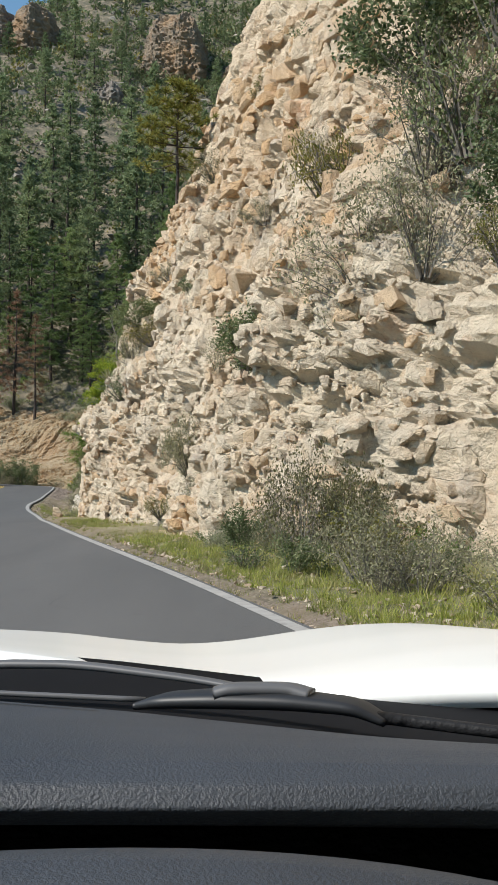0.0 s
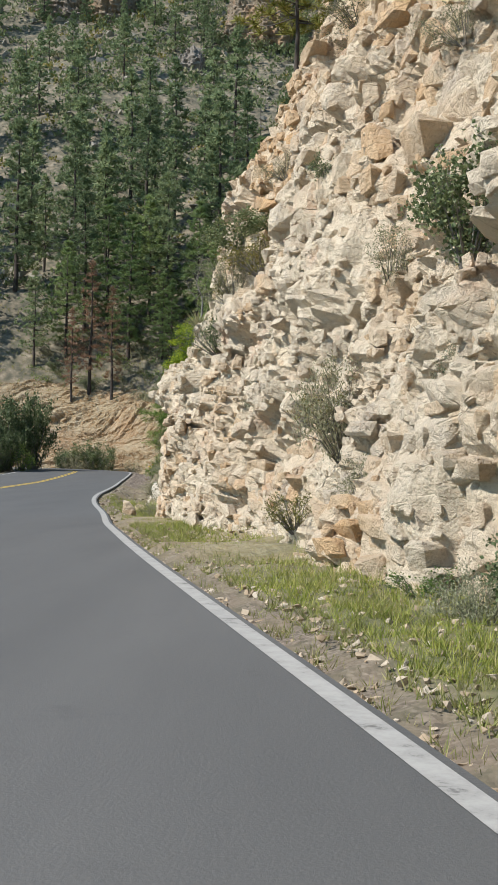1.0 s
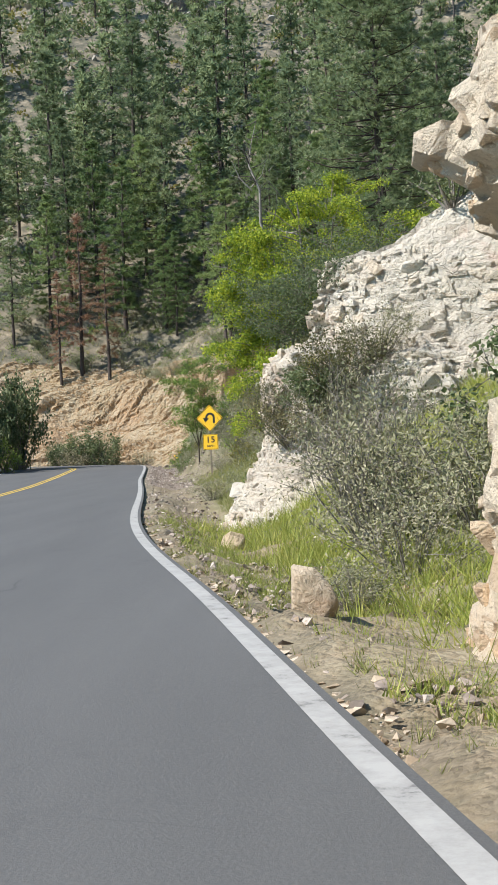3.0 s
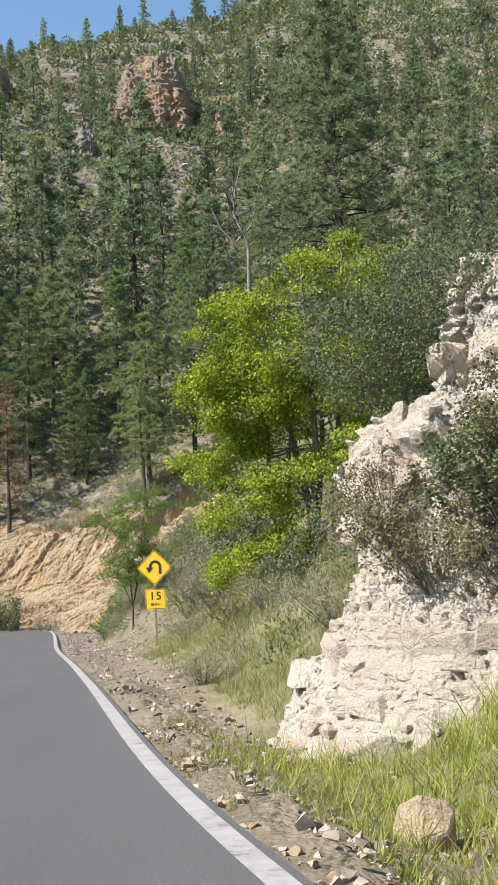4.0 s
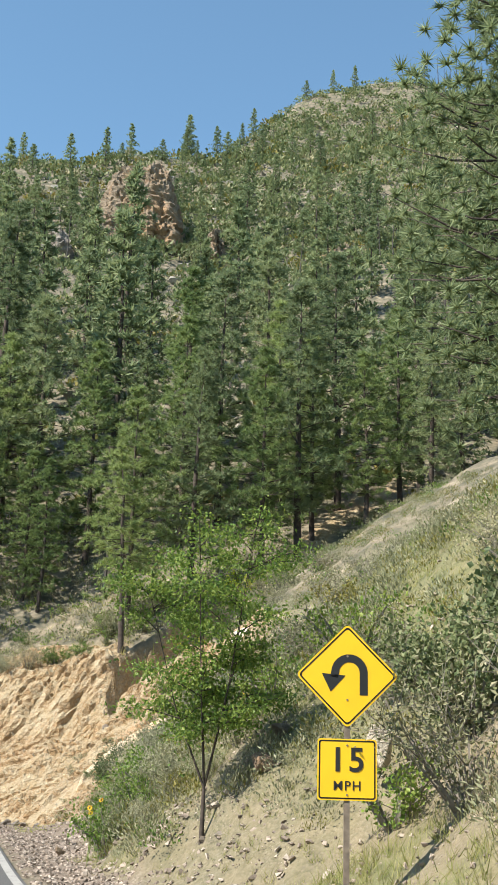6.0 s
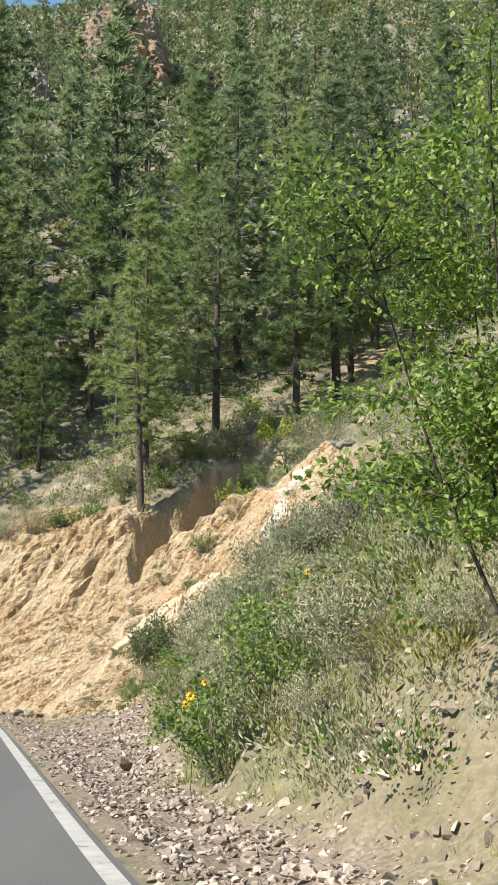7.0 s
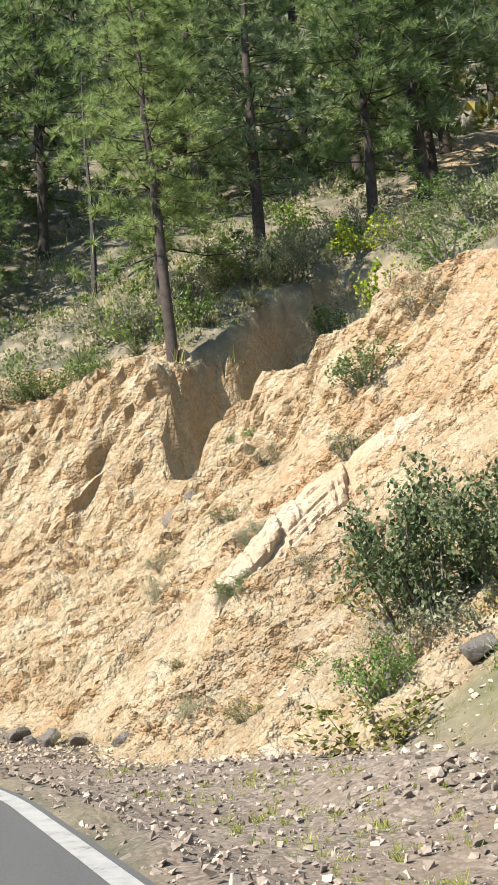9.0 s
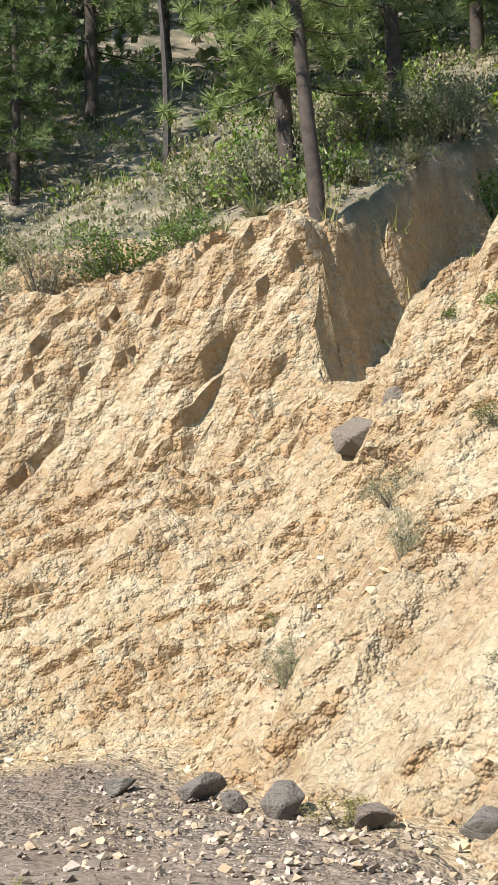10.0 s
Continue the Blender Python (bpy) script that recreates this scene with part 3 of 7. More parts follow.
def zone(x, y):
    d, s = road_coords(x, y)
    n = fbm(x / 2.2, y / 2.2, 3, 41)
    n2 = fbm(x / 6, y / 6, 3, 43)
    # raw earth: the cut bank round the bend and the bare spur
    earth = smoothstep(-1.2, 1.5, s + 2 * n - 31 - 0.42 * np.clip(d - 5, 0, 7)) * smoothstep(3.0, 4.6, d + 1.2 * n) * smoothstep(0.5, -0.3, d - np.interp(s, [27, 30, 33, 36, 38, 40, 43, 50, 60], [6.0, 9.5, 11.9, 12.0, 13.2, 15.9, 16.7, 16.2, 15.6]) + 0.5 * n) * smoothstep(78, 70, s)
    zz = 8.6 + 0.6 * np.maximum((x + 2.9) * 0.74 + (y - 50.56) * 0.67, 0)
    earth = np.maximum(earth, smoothstep(0.3, 0.9, gully(x, y, zz)) * smoothstep(4.5, 3.0, (x + 2.9) * 0.67 - (y - 50.56) * 0.74 + n))
    spur = smoothstep(30.5, 32.5, s + 1.5 * n) * smoothstep(9, 10, d + 1.0 * n) * smoothstep(12.5, 11.5, d + 0.6 * n2) * smoothstep(41, 38, s)
    earth = np.maximum(earth, spur * smoothstep(-0.35, 0.05, n2))
    scar = np.exp(-(((y - 57.0) - 1.25 * (x - 5.5)) / 1.9) ** 2) * smoothstep(3.5, 5.5, x) * smoothstep(20, 17, x)
    earth = np.maximum(earth, smoothstep(0.3, 0.7, scar + 0.3 * n))
    earth = np.maximum(earth, 0.35 * smoothstep(-0.5, 0.0, n) * smoothstep(-15, -9, s) * smoothstep(4.5, 1.5, s) * smoothstep(2.0, 2.8, d) * smoothstep(8.5, 6.5, d))
    gravel = smoothstep(0.15, 0.4, d + 0.2 * n) * smoothstep(0.9, -0.3, d - np.interp(s, [-20, 0, 7, 13, 20, 31, 34, 36, 37, 38.5, 40, 42, 45, 74], [1.6, 2.0, 1.5, 1.8, 2.6, 3.3, 3.5, 4.1, 4.7, 5.6, 7.4, 7.0, 6.4, 4.5]) + 1.0 * n) * smoothstep(-22, -10, s + 4 * n) * smoothstep(76, 70, s)
    gravel = np.maximum(gravel, smoothstep(0.15, 0.4, d) * smoothstep(2.0, 1.0, d + n) * smoothstep(-46, -40, s) * smoothstep(-4, -10, s) * 0.85)
    gravel = np.maximum(gravel, smoothstep(0.1, 0.2, d) * smoothstep(0.75, 0.4, d + 0.4 * n) * smoothstep(-40, -46, s) * 0.9)
    gravel = np.maximum(gravel, 0.5 * smoothstep(-0.50, -0.15, n) * smoothstep(-13, -8, s) * smoothstep(5, 2, s) * smoothstep(2, 3, d) * smoothstep(8, 6, d))
    gravel = np.maximum(gravel, 0.5 * smoothstep(-0.5, -0.2, n) * smoothstep(-3, 0, s) * smoothstep(10, 7, s) * smoothstep(1.2, 1.8, d) * smoothstep(4.6, 3.2, d + n))
    earth = np.maximum(earth, 0.55 * smoothstep(0.15, 0.4, d) * smoothstep(2.4, 1.2, d + n) * smoothstep(-62, -54, s) * smoothstep(-4, -10, s))
    gravel = gravel * (1 - 0.5 * smoothstep(-62, -54, s) * smoothstep(-4, -10, s))
    grass = smoothstep(0.1, 0.6, d) * smoothstep(33, 27, s + 4 * n) * smoothstep(22, 14, d)
    return earth, gravel, grass


def build_ground():
    xs = axis([(-420, -120, 20), (-120, -50, 5), (-50, -18, 1.2), (-18, 13, 0.26), (13, 24, 0.6), (24, 70, 1.6), (70, 140, 5), (140, 460, 20)])
    ys = axis([(-320, -100, 12), (-100, -82, 1.0), (-82, -40, 0.26), (-40, 20, 0.3), (20, 62, 0.26), (62, 110, 1.0), (110, 260, 2.0), (260, 620, 24)])
    X, Y = np.meshgrid(xs, ys, indexing="ij")
    Z = ground_z(X, Y)
    earth, gravel, grass = zone(X, Y)
    # raw earth breaks in slabs and runnels, pushed out along the slope
    gx, gy = np.gradient(Z, xs, ys)
    nrm = np.stack([-gx, -gy, np.ones_like(Z)], -1)
    nrm /= np.linalg.norm(nrm, axis=-1)[..., None]
    d, s = road_coords(X, Y)
    b1 = blocks(s / 1.5 + 0.35 * Z, Z / 0.9 + 0.4 * fbm(X, Y, 2, 3), 51, 0.7)[0]
    run = fbm(s / 0.9, d / 6.0, 3, 71)
    push = earth * (0.25 * b1 + 0.2 * run) * (1 - smoothstep(26, 28, s) * smoothstep(20, 19, d))
    X2, Y2, Z2 = X + nrm[..., 0] * push, Y + nrm[..., 1] * push, Z + nrm[..., 2] * push
    verts = np.stack([X2, Y2, Z2], -1).reshape(-1, 3)
    me = mesh_np("ground", verts, grid_faces(len(xs), len(ys)), True)
    for name, v in (("earth", earth), ("gravel", gravel), ("grass", grass)):
        add_attr(me, name, v)
    return tagged(part("ground", me, M_GROUND), "dry canyon hillside of grass, gravel and raw yellow earth", "ground", kind="structure")


build_ground()


def build_bank():
    """The raw face above the bend, broken into slabs, clods and runnels."""
    ss = np.concatenate([np.arange(27.0, 46, 0.07), np.arange(46, 66, 0.13)])
    dd = np.arange(3.2, 19.6, 0.075)
    S, D = np.meshgrid(ss, dd, indexing="ij")
    ex, ey = np.interp(ss, EDGE_S, EDGE[:, 0]), np.interp(ss, EDGE_S, EDGE[:, 1])
    nx, ny = np.interp(ss, EDGE_S, EDGE_N[:, 0]), np.interp(ss, EDGE_S, EDGE_N[:, 1])
    X, Y = ex[:, None] + nx[:, None] * D, ey[:, None] + ny[:, None] * D
    Z = ground_z(X, Y)
    gs = np.hypot(np.gradient(X, axis=0), np.gradient(Y, axis=0))
    zs, zd = np.gradient(Z, axis=0) / np.maximum(gs, 1e-3), np.gradient(Z, axis=1) / 0.075
    k = np.ones(9) / 9
    zd = np.apply_along_axis(lambda r: np.convolve(np.pad(r, 4, mode="edge"), k, "valid"), 1, zd)
    ln = np.sqrt(1 + zs ** 2 + zd ** 2)
    A = np.cumsum(gs, axis=0)                      # metres along the face
    W = D * 1.35
    warp = fbm(A / 2.2, W / 2.2, 3, 201)
    lam = W + 0.65 * A + 0.25 * warp                # thin layers that climb across the face
    b0, c0 = blocks(A / 2.6 + 0.3 * warp, lam / 1.5, 211, 0.2, 0.12)
    b1, c1 = blocks(A / 1.2 + 0.3 * warp, lam / 0.42, 221, 0.35, 0.15)
    b2, c2 = blocks(A / 0.42, lam / 0.17, 231, 0.4)
    b3, c3 = blocks(A / 0.18, lam / 0.11, 271, 0.5)
    run = np.abs(fbm(A / 0.9 + 0.3 * warp, W / 9.0, 3, 241))
    rough = smoothstep(-0.25, 0.3, fbm(A / 2, W / 2, 2, 251))
    push = 0.26 * b0 - 0.06 * c0 + (0.20 * b1 - 0.08 * c1) * (0.35 + 0.8 * rough) + (0.13 * b2 - 0.05 * c2 + 0.06 * b3 - 0.02 * c3) * (0.3 + 0.9 * rough) + 0.42 * run + 0.05 * fbm(A / 0.3, W / 0.3, 3, 261)
    earth, gravel, _ = zone(X, Y)
    earth = earth * (1 - smoothstep(0.3, 0.7, gravel)) * smoothstep(0.12, 0.35, zd)
    rim = smoothstep(0, 0.8, D - 3.2) * smoothstep(19.6, 18.9, D) * smoothstep(27.0, 28, S) * smoothstep(66, 64, S)
    push = push * rim * smoothstep(0.15, 0.75, zd) * (0.35 + 0.65 * earth) + 0.07
    Z = Z - 0.5 * (1 - smoothstep(0.25, 0.6, earth * rim))
    X = X - push * zd / ln * nx[:, None]
    Y = Y - push * zd / ln * ny[:, None]
    Z = Z + push / ln
    me = mesh_np("cut_bank", np.stack([X, Y, Z], -1).reshape(-1, 3), grid_faces(len(ss), len(dd))[:, ::-1], False)
    add_attr(me, "grass", np.zeros(X.size))
    # grey-pink scree lies over the lower part beside the spur
    add_attr(me, "gravel", 0.25 * smoothstep(-0.3, 0.25, fbm(A / 1.3, W / 1.3, 3, 281)) * smoothstep(39.0, 36.6, S + 0.8 * warp) * smoothstep(9.4, 7.6, D + warp))
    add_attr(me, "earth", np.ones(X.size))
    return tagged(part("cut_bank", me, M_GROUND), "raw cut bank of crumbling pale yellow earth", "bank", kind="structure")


build_bank()


def strip(name, off_a, off_b, lift, material, lo=-100.0, hi=80.0, thick=0.0, step=1):
    """A band along the road between two distances from the edge line."""
    k = np.where((EDGE_S >= lo) & (EDGE_S <= hi))[0][::step]
    z = road_z(EDGE_S[k]) + lift
    n = max(2, int(abs(off_b - off_a) / 0.6) + 1)
    rows = []
    for o in np.linspace(off_a, off_b, n):
        p = EDGE[k] + EDGE_N[k] * o
        rows.append(np.column_stack([p, z]))
    if thick:
        rows.insert(0, rows[0] - [0, 0, thick])
        rows.append(rows[-1] - [0, 0, thick])
    v = np.stack(rows, 1)
    return part(name, mesh_np(name, v.reshape(-1, 3), grid_faces(len(k), len(rows))[:, ::-1], False), material)


road = tagged(strip("road", 0.11, -9.0, 0.0, M_ASPHALT, -210, 150, 0.15), "grey two-lane asphalt road bending to the left", "road", kind="structure")
line = strip("edge_line", 0.06, -0.07, 0.004, M_WHITE_LINE, -210, 150)
line.parent = road
for a in (-4.30, -4.52):
    strip("centre_line", a, a - 0.11, 0.004, M_YELLOW_LINE, -210, 150).parent = road
far_line = strip("edge_line", -8.62, -8.75, 0.004, M_WHITE_LINE, -210, 150)
far_line.parent = road


# ---------------------------------------------------------------- cliffs
def smooth_line(points, step):
    p = np.array(points, float)
    for _ in range(3):      # round the corners
        q = np.empty((2 * len(p), 2))
        q[0::2] = 0.75 * p + 0.25 * np.roll(p, -1, 0)
        q[1::2] = 0.25 * p + 0.75 * np.roll(p, -1, 0)
        p = np.concatenate([p[:1], q[:-2], p[-1:]])
    s = np.concatenate([[0], np.cumsum(np.linalg.norm(np.diff(p, axis=0), axis=1))])
    if callable(step):      # finer where it is seen from near
        yy = np.interp(np.arange(0, s[-1], 0.02), s, p[:, 1])
        n = np.concatenate([[0], np.cumsum(0.02 / step(yy))])
        t = np.interp(np.arange(0, n[-1]), n, np.arange(len(n)) * 0.02)
    else:
        t = np.arange(0, s[-1], step)
    return np.stack([np.interp(t, s, p[:, 0]), np.interp(t, s, p[:, 1])], -1), t


def cliff_mesh(name, foot, profile, step, seed, amp=1.0, beds=0.0, fine=14.0, follow=False, carve=(), faces=None, limit=100.0, beyond=(1.0, 0.0)):
    """A broken rock face over a foot line: profile gives (set-back, height) pairs; past the limit it sets back one way."""
    line_p, t = smooth_line(foot, step)
    tang = np.gradient(line_p, t, axis=0)
    tang /= np.linalg.norm(tang, axis=1)[:, None]
    sizes, step = step, step if not callable(step) else 0.07
    k = int(2.5 / step)
    kern = np.hanning(2 * k + 1)
    kern /= kern.sum()
    even = np.arange(0, t[-1] + step, step)
    tang = np.stack([np.interp(t, even, np.convolve(np.pad(np.interp(even, t, tang[:, i]), k, mode="edge"), kern, "valid")) for i in (0, 1)], -1)
    tang /= np.linalg.norm(tang, axis=1)[:, None]
    inward = np.stack([tang[:, 1], -tang[:, 0]], -1)
    pr = np.array(profile, float)
    ln = np.concatenate([[0], np.cumsum(np.linalg.norm(np.diff(pr, axis=0), axis=1))])
    fine = min(fine, ln[-3])
    w = np.concatenate([np.arange(0, fine, step), np.arange(fine, ln[-3], step * 3), np.linspace(ln[-3], ln[-1], 40)])
    w = w[np.concatenate([[True], np.diff(w) > 1e-4])]
    back, high = np.interp(w, ln, pr[:, 0]), np.interp(w, ln, pr[:, 1])
    gb, gh = np.gradient(back), np.gradient(high)
    gl = np.hypot(gb, gh)
    T, W = np.meshgrid(t, w, indexing="ij")
    warp = fbm(T / 4, W / 4, 2, seed + 90)
    dip = W + 0.03 * T + 0.22 * warp + 0.05 * fbm(T / 0.9, W / 0.9, 2, seed + 91)
    jit = 0.18 * fbm(T / 0.8, W / 0.8, 2, seed + 92)
    b0, c0 = courses(T / 1.9 + 0.15 * warp, dip / 1.55, seed + 1, 0.10, 0.05)
    b1, c1 = courses(T / 0.75 + jit, dip / 0.58, seed + 11, 0.16, 0.08)
    j1, k1 = blocks(T / 0.7, dip / 0.7, seed + 15, 0.22, 0.10)
    b2, c2 = courses(T / 0.30 + jit, dip / 0.22, seed + 21, 0.2, 0.12)
    j2, k2 = blocks(T / 0.28, dip / 0.26, seed + 25, 0.3, 0.14)
    b3, c3 = courses(T / 0.19, dip / 0.10, seed + 31, 0.25, 0.16)
    jumble = smoothstep(-0.05, 0.15, fbm(T / 3.5, W / 2.5, 2, seed + 65))
    calm = smoothstep(-0.05, -0.30, fbm(T / 2.5 + 9, W / 1.8, 2, seed + 70))      # smooth slabs here and there
    low = smoothstep(3.0, 2.0, W + 0.5 * warp)                                    # thin beds along the foot
    m1, n1 = b1 * (1 - jumble) + j1 * jumble, c1 * (1 - jumble) + k1 * jumble
    m2, n2 = b2 * (1 - jumble) + j2 * jumble, c2 * (1 - jumble) + k2 * jumble
    out = (0.46 * b0 - 0.14 * c0) * (1 - 0.4 * low) + (0.36 * m1 - 0.20 * n1) * (1 - 0.5 * calm) * (1 - 0.3 * low)
    out = out + (0.16 * m2 - 0.09 * n2) * (1 - 0.8 * calm) + (0.07 * b3 - 0.03 * c3) * (1 - 0.85 * calm) * (0.7 + 0.6 * low)
    ridge = 0.5 - np.abs(fbm(T / 2.2, W / 3.4, 3, seed + 60)) * 1.9               # upright fissures
    out = out - 0.40 * smoothstep(0.40, 0.5, ridge) + 0.8 * fbm(T / 5, W / 5, 2, seed + 80) + 0.20 * fbm(T / 1.4, W / 1.4, 3, seed + 85) + 0.09 * fbm(T / 0.42, W / 0.36, 3, seed + 86)
    if beds:
        out = out + beds * (np.abs(((dip / 0.42 + 0.4 * fbm(T / 1.5, W / 1.5, 2, seed + 75)) % 1) - 0.5) * 2 - 0.5)
    out = out * amp * smoothstep(-0.2, 1.0, W) * (1 - 0.35 * smoothstep(8.5, 12, W))
    nb, nh = -(gh / gl)[None, :], (gb / gl)[None, :]
    # hollows and bulges: place, half width, half height, depth
    for cx, cy, cz, rt, rw, deep in carve:
        px, py = line_p[:, 0][:, None] + inward[:, 0][:, None] * back[None, :], line_p[:, 1][:, None] + inward[:, 1][:, None] * back[None, :]
        q = np.maximum(np.hypot(px - cx, py - cy) / rt, np.abs(high[None, :] - cz) / rw) + 0.25 * warp
        out = out - deep * smoothstep(1.15, 0.75, q)
    setb = back[None, :] + nb * out
    z = high[None, :] + nh * out
    near, rest = np.minimum(setb, limit), np.maximum(setb - limit, 0)
    x = line_p[:, 0][:, None] + inward[:, 0][:, None] * near + beyond[0] * rest
    y = line_p[:, 1][:, None] + inward[:, 1][:, None] * near + beyond[1] * rest
    if follow:
        z = z + np.convolve(np.pad(ground_z(line_p[:, 0], line_p[:, 1], False), 20, mode="edge"), np.ones(41) / 41, "valid")[:, None]
        z = z - 1.7 * (1 - smoothstep(0, 1.0, T) * smoothstep(t[-1], t[-1] - 1.0, T))
    v = np.stack([x, y, z], -1).reshape(-1, 3)
    if faces is not None:
        faces.update(t=t, w=w, place=np.stack([x, y, z], -1), tang=tang, out=-inward)
    return mesh_np(name, v, grid_faces(len(t), len(w)), False)


def beside(s, d):
    """A plan point beside the road: s along it, d out from the edge line."""
    return (float(np.interp(s, EDGE_S, EDGE[:, 0] + EDGE_N[:, 0] * d)), float(np.interp(s, EDGE_S, EDGE[:, 1] + EDGE_N[:, 1] * d)))


CLIFF_FOOT = [beside(-92, 5.0), beside(-84, 4.0), beside(-74, 3.4), beside(-66, 3.0), beside(-60, 2.2), beside(-54, 1.6), beside(-49, 1.3), beside(-46, 1.25), beside(-43.4, 1.35), (5.25, -41.4), (6.2, -39.8), (9.5, -39.2), (16, -38.9), (30, -39)]
CLIFF_PROFILE = [(-0.3, -0.8), (0.1, 0.8), (0.5, 2.5), (1.1, 4.6), (1.9, 7.2), (3.2, 10.5), (5.0, 15.0), (6.6, 20), (8.5, 26), (14, 31), (40, 46)]
def CLIFF_STEP(y):
    return np.interp(y, [-62, -52, -39.6, -39.3], [0.14, 0.068, 0.068, 0.12])


CLIFF_HOLLOWS = [(7.0, -47.4, 3.05, 1.7, 0.62, 1.3), (7.2, -48.2, 3.1, 0.8, 0.5, 1.2), (6.6, -46.4, 4.1, 1.4, 0.38, -0.45)]
CLIFF_FACE, CRAG_FACE = {}, {}
cliff = tagged(part("cliff", cliff_mesh("cliff", CLIFF_FOOT, CLIFF_PROFILE, CLIFF_STEP, 100, 1.0, 0.0, 15.0, False, CLIFF_HOLLOWS, CLIFF_FACE, 1.6, (0.97, 0.22)), M_ROCK), "tall broken cliff of tan and grey limestone blocks", "cliff", kind="structure")
CRAG_FOOT = [(22, -30), (12, -29.2), (6.5, -28.2), (4.3, -27.3), (3.0, -26.3), (2.5, -25.0), (2.4, -23.6), (2.9, -22.6), (4.2, -22.0), (7, -21.8), (18, -21.5)]
CRAG_PROFILE = [(-0.2, -1.2), (0.0, -0.4), (0.45, 0.5), (0.85, 1.3), (0.85, 2.2), (1.1, 2.7), (2.2, 3.0), (2.45, 4.4), (3.8, 5.0), (7.0, 6.8), (14, 11)]
crag = tagged(part("crag", cliff_mesh("crag", CRAG_FOOT, CRAG_PROFILE, 0.10, 300, 0.42, 0.0, 8.0, False, (), CRAG_FACE, 2.2), M_ROCK_PALE), "low crag of pale bedded limestone beside the road", "cliff", kind="structure")
RIB_FOOT = [(0.4, 39.0), (-0.5, 39.7), (-1.6, 40.0), (-2.8, 39.8), (-3.8, 39.5), (-4.8, 39.4)]
RIB_PROFILE = [(-0.3, -1.2), (-0.1, -0.2), (0.1, 0.15), (0.25, 0.45), (0.5, 0.6), (0.8, 0.5), (1.1, 0.2), (1.6, -0.8)]
tagged(part("rock_rib", cliff_mesh("rock_rib", RIB_FOOT, RIB_PROFILE, 0.05, 507, 0.4, 0.0, 9.0, True), M_ROCK), "slanting rib of bare cream-coloured rock", "rock rib", kind="structure")


# ---------------------------------------------------------------- plants
def tube(points, radii, sides=5):
    """A tapering tube along points: arrays of vertices and triangles/quads."""
    pts = np.array(points, float)
    t = np.gradient(pts, axis=0)
    t /= np.linalg.norm(t, axis=1)[:, None] + 1e-9
    ref = np.where(np.abs(t[:, 2:3]) > 0.9, np.array([[1.0, 0, 0]]), np.array([[0, 0, 1.0]]))
    a = np.cross(t, ref)
    a /= np.linalg.norm(a, axis=1)[:, None] + 1e-9
    b = np.cross(t, a)
    ang = np.arange(sides) * 2 * np.pi / sides
    ring = (a[:, None, :] * np.cos(ang)[None, :, None] + b[:, None, :] * np.sin(ang)[None, :, None]) * np.array(radii)[:, None, None]
    v = (pts[:, None, :] + ring).reshape(-1, 3)
    n = len(pts)
    i = np.arange(n * sides).reshape(n, sides)
    j = np.roll(i, -1, 1)
    f = np.stack([i[:-1], j[:-1], j[1:], i[1:]], -1).reshape(-1, 4)
    return v, f


class Bag:
    """Collects vertices and faces for one mesh."""

    def __init__(self):
        self.v, self.q, self.t, self.n = [], [], [], 0

    def add(self, v, f):
        f = np.asarray(f) + self.n
        (self.q if f.shape[1] == 4 else self.t).append(f)
        self.v.append(v)
        self.n += len(v)

    def mesh(self, name, smooth=False):
        groups = [np.concatenate(g) for g in (self.q, self.t) if g]
        return mesh_np(name, np.concatenate(self.v), groups, smooth)


def unit(v):
    return v / (np.linalg.norm(v, axis=-1, keepdims=True) + 1e-9)


def blades(base, way, length, width, rng):
    """Narrow triangles from base along way."""
    side = unit(np.cross(way, rng.normal(size=way.shape)))
    w = (side * np.reshape(width, (-1, 1)))
    tip = base + way * np.reshape(length, (-1, 1))
    v = np.stack([base - w, base + w, tip], 1).reshape(-1, 3)
    return v, np.arange(len(v)).reshape(-1, 3)


def leaves(base, way, length, width, rng):
    """Leaf-shaped quads: stalk, two sides, tip, folded a little."""
    side = unit(np.cross(way, rng.normal(size=way.shape)))
    nrm = np.cross(way, side)
    length, width = np.reshape(length, (-1, 1)), np.reshape(width, (-1, 1))
    mid = base + way * length * 0.45 + nrm * length * 0.12
    v = np.stack([base, mid + side * width, base + way * length, mid - side * width], 1).reshape(-1, 3)
    return v, np.arange(len(v)).reshape(-1, 4)


def ball(rng, n):
    return unit(rng.normal(size=(n, 3)))


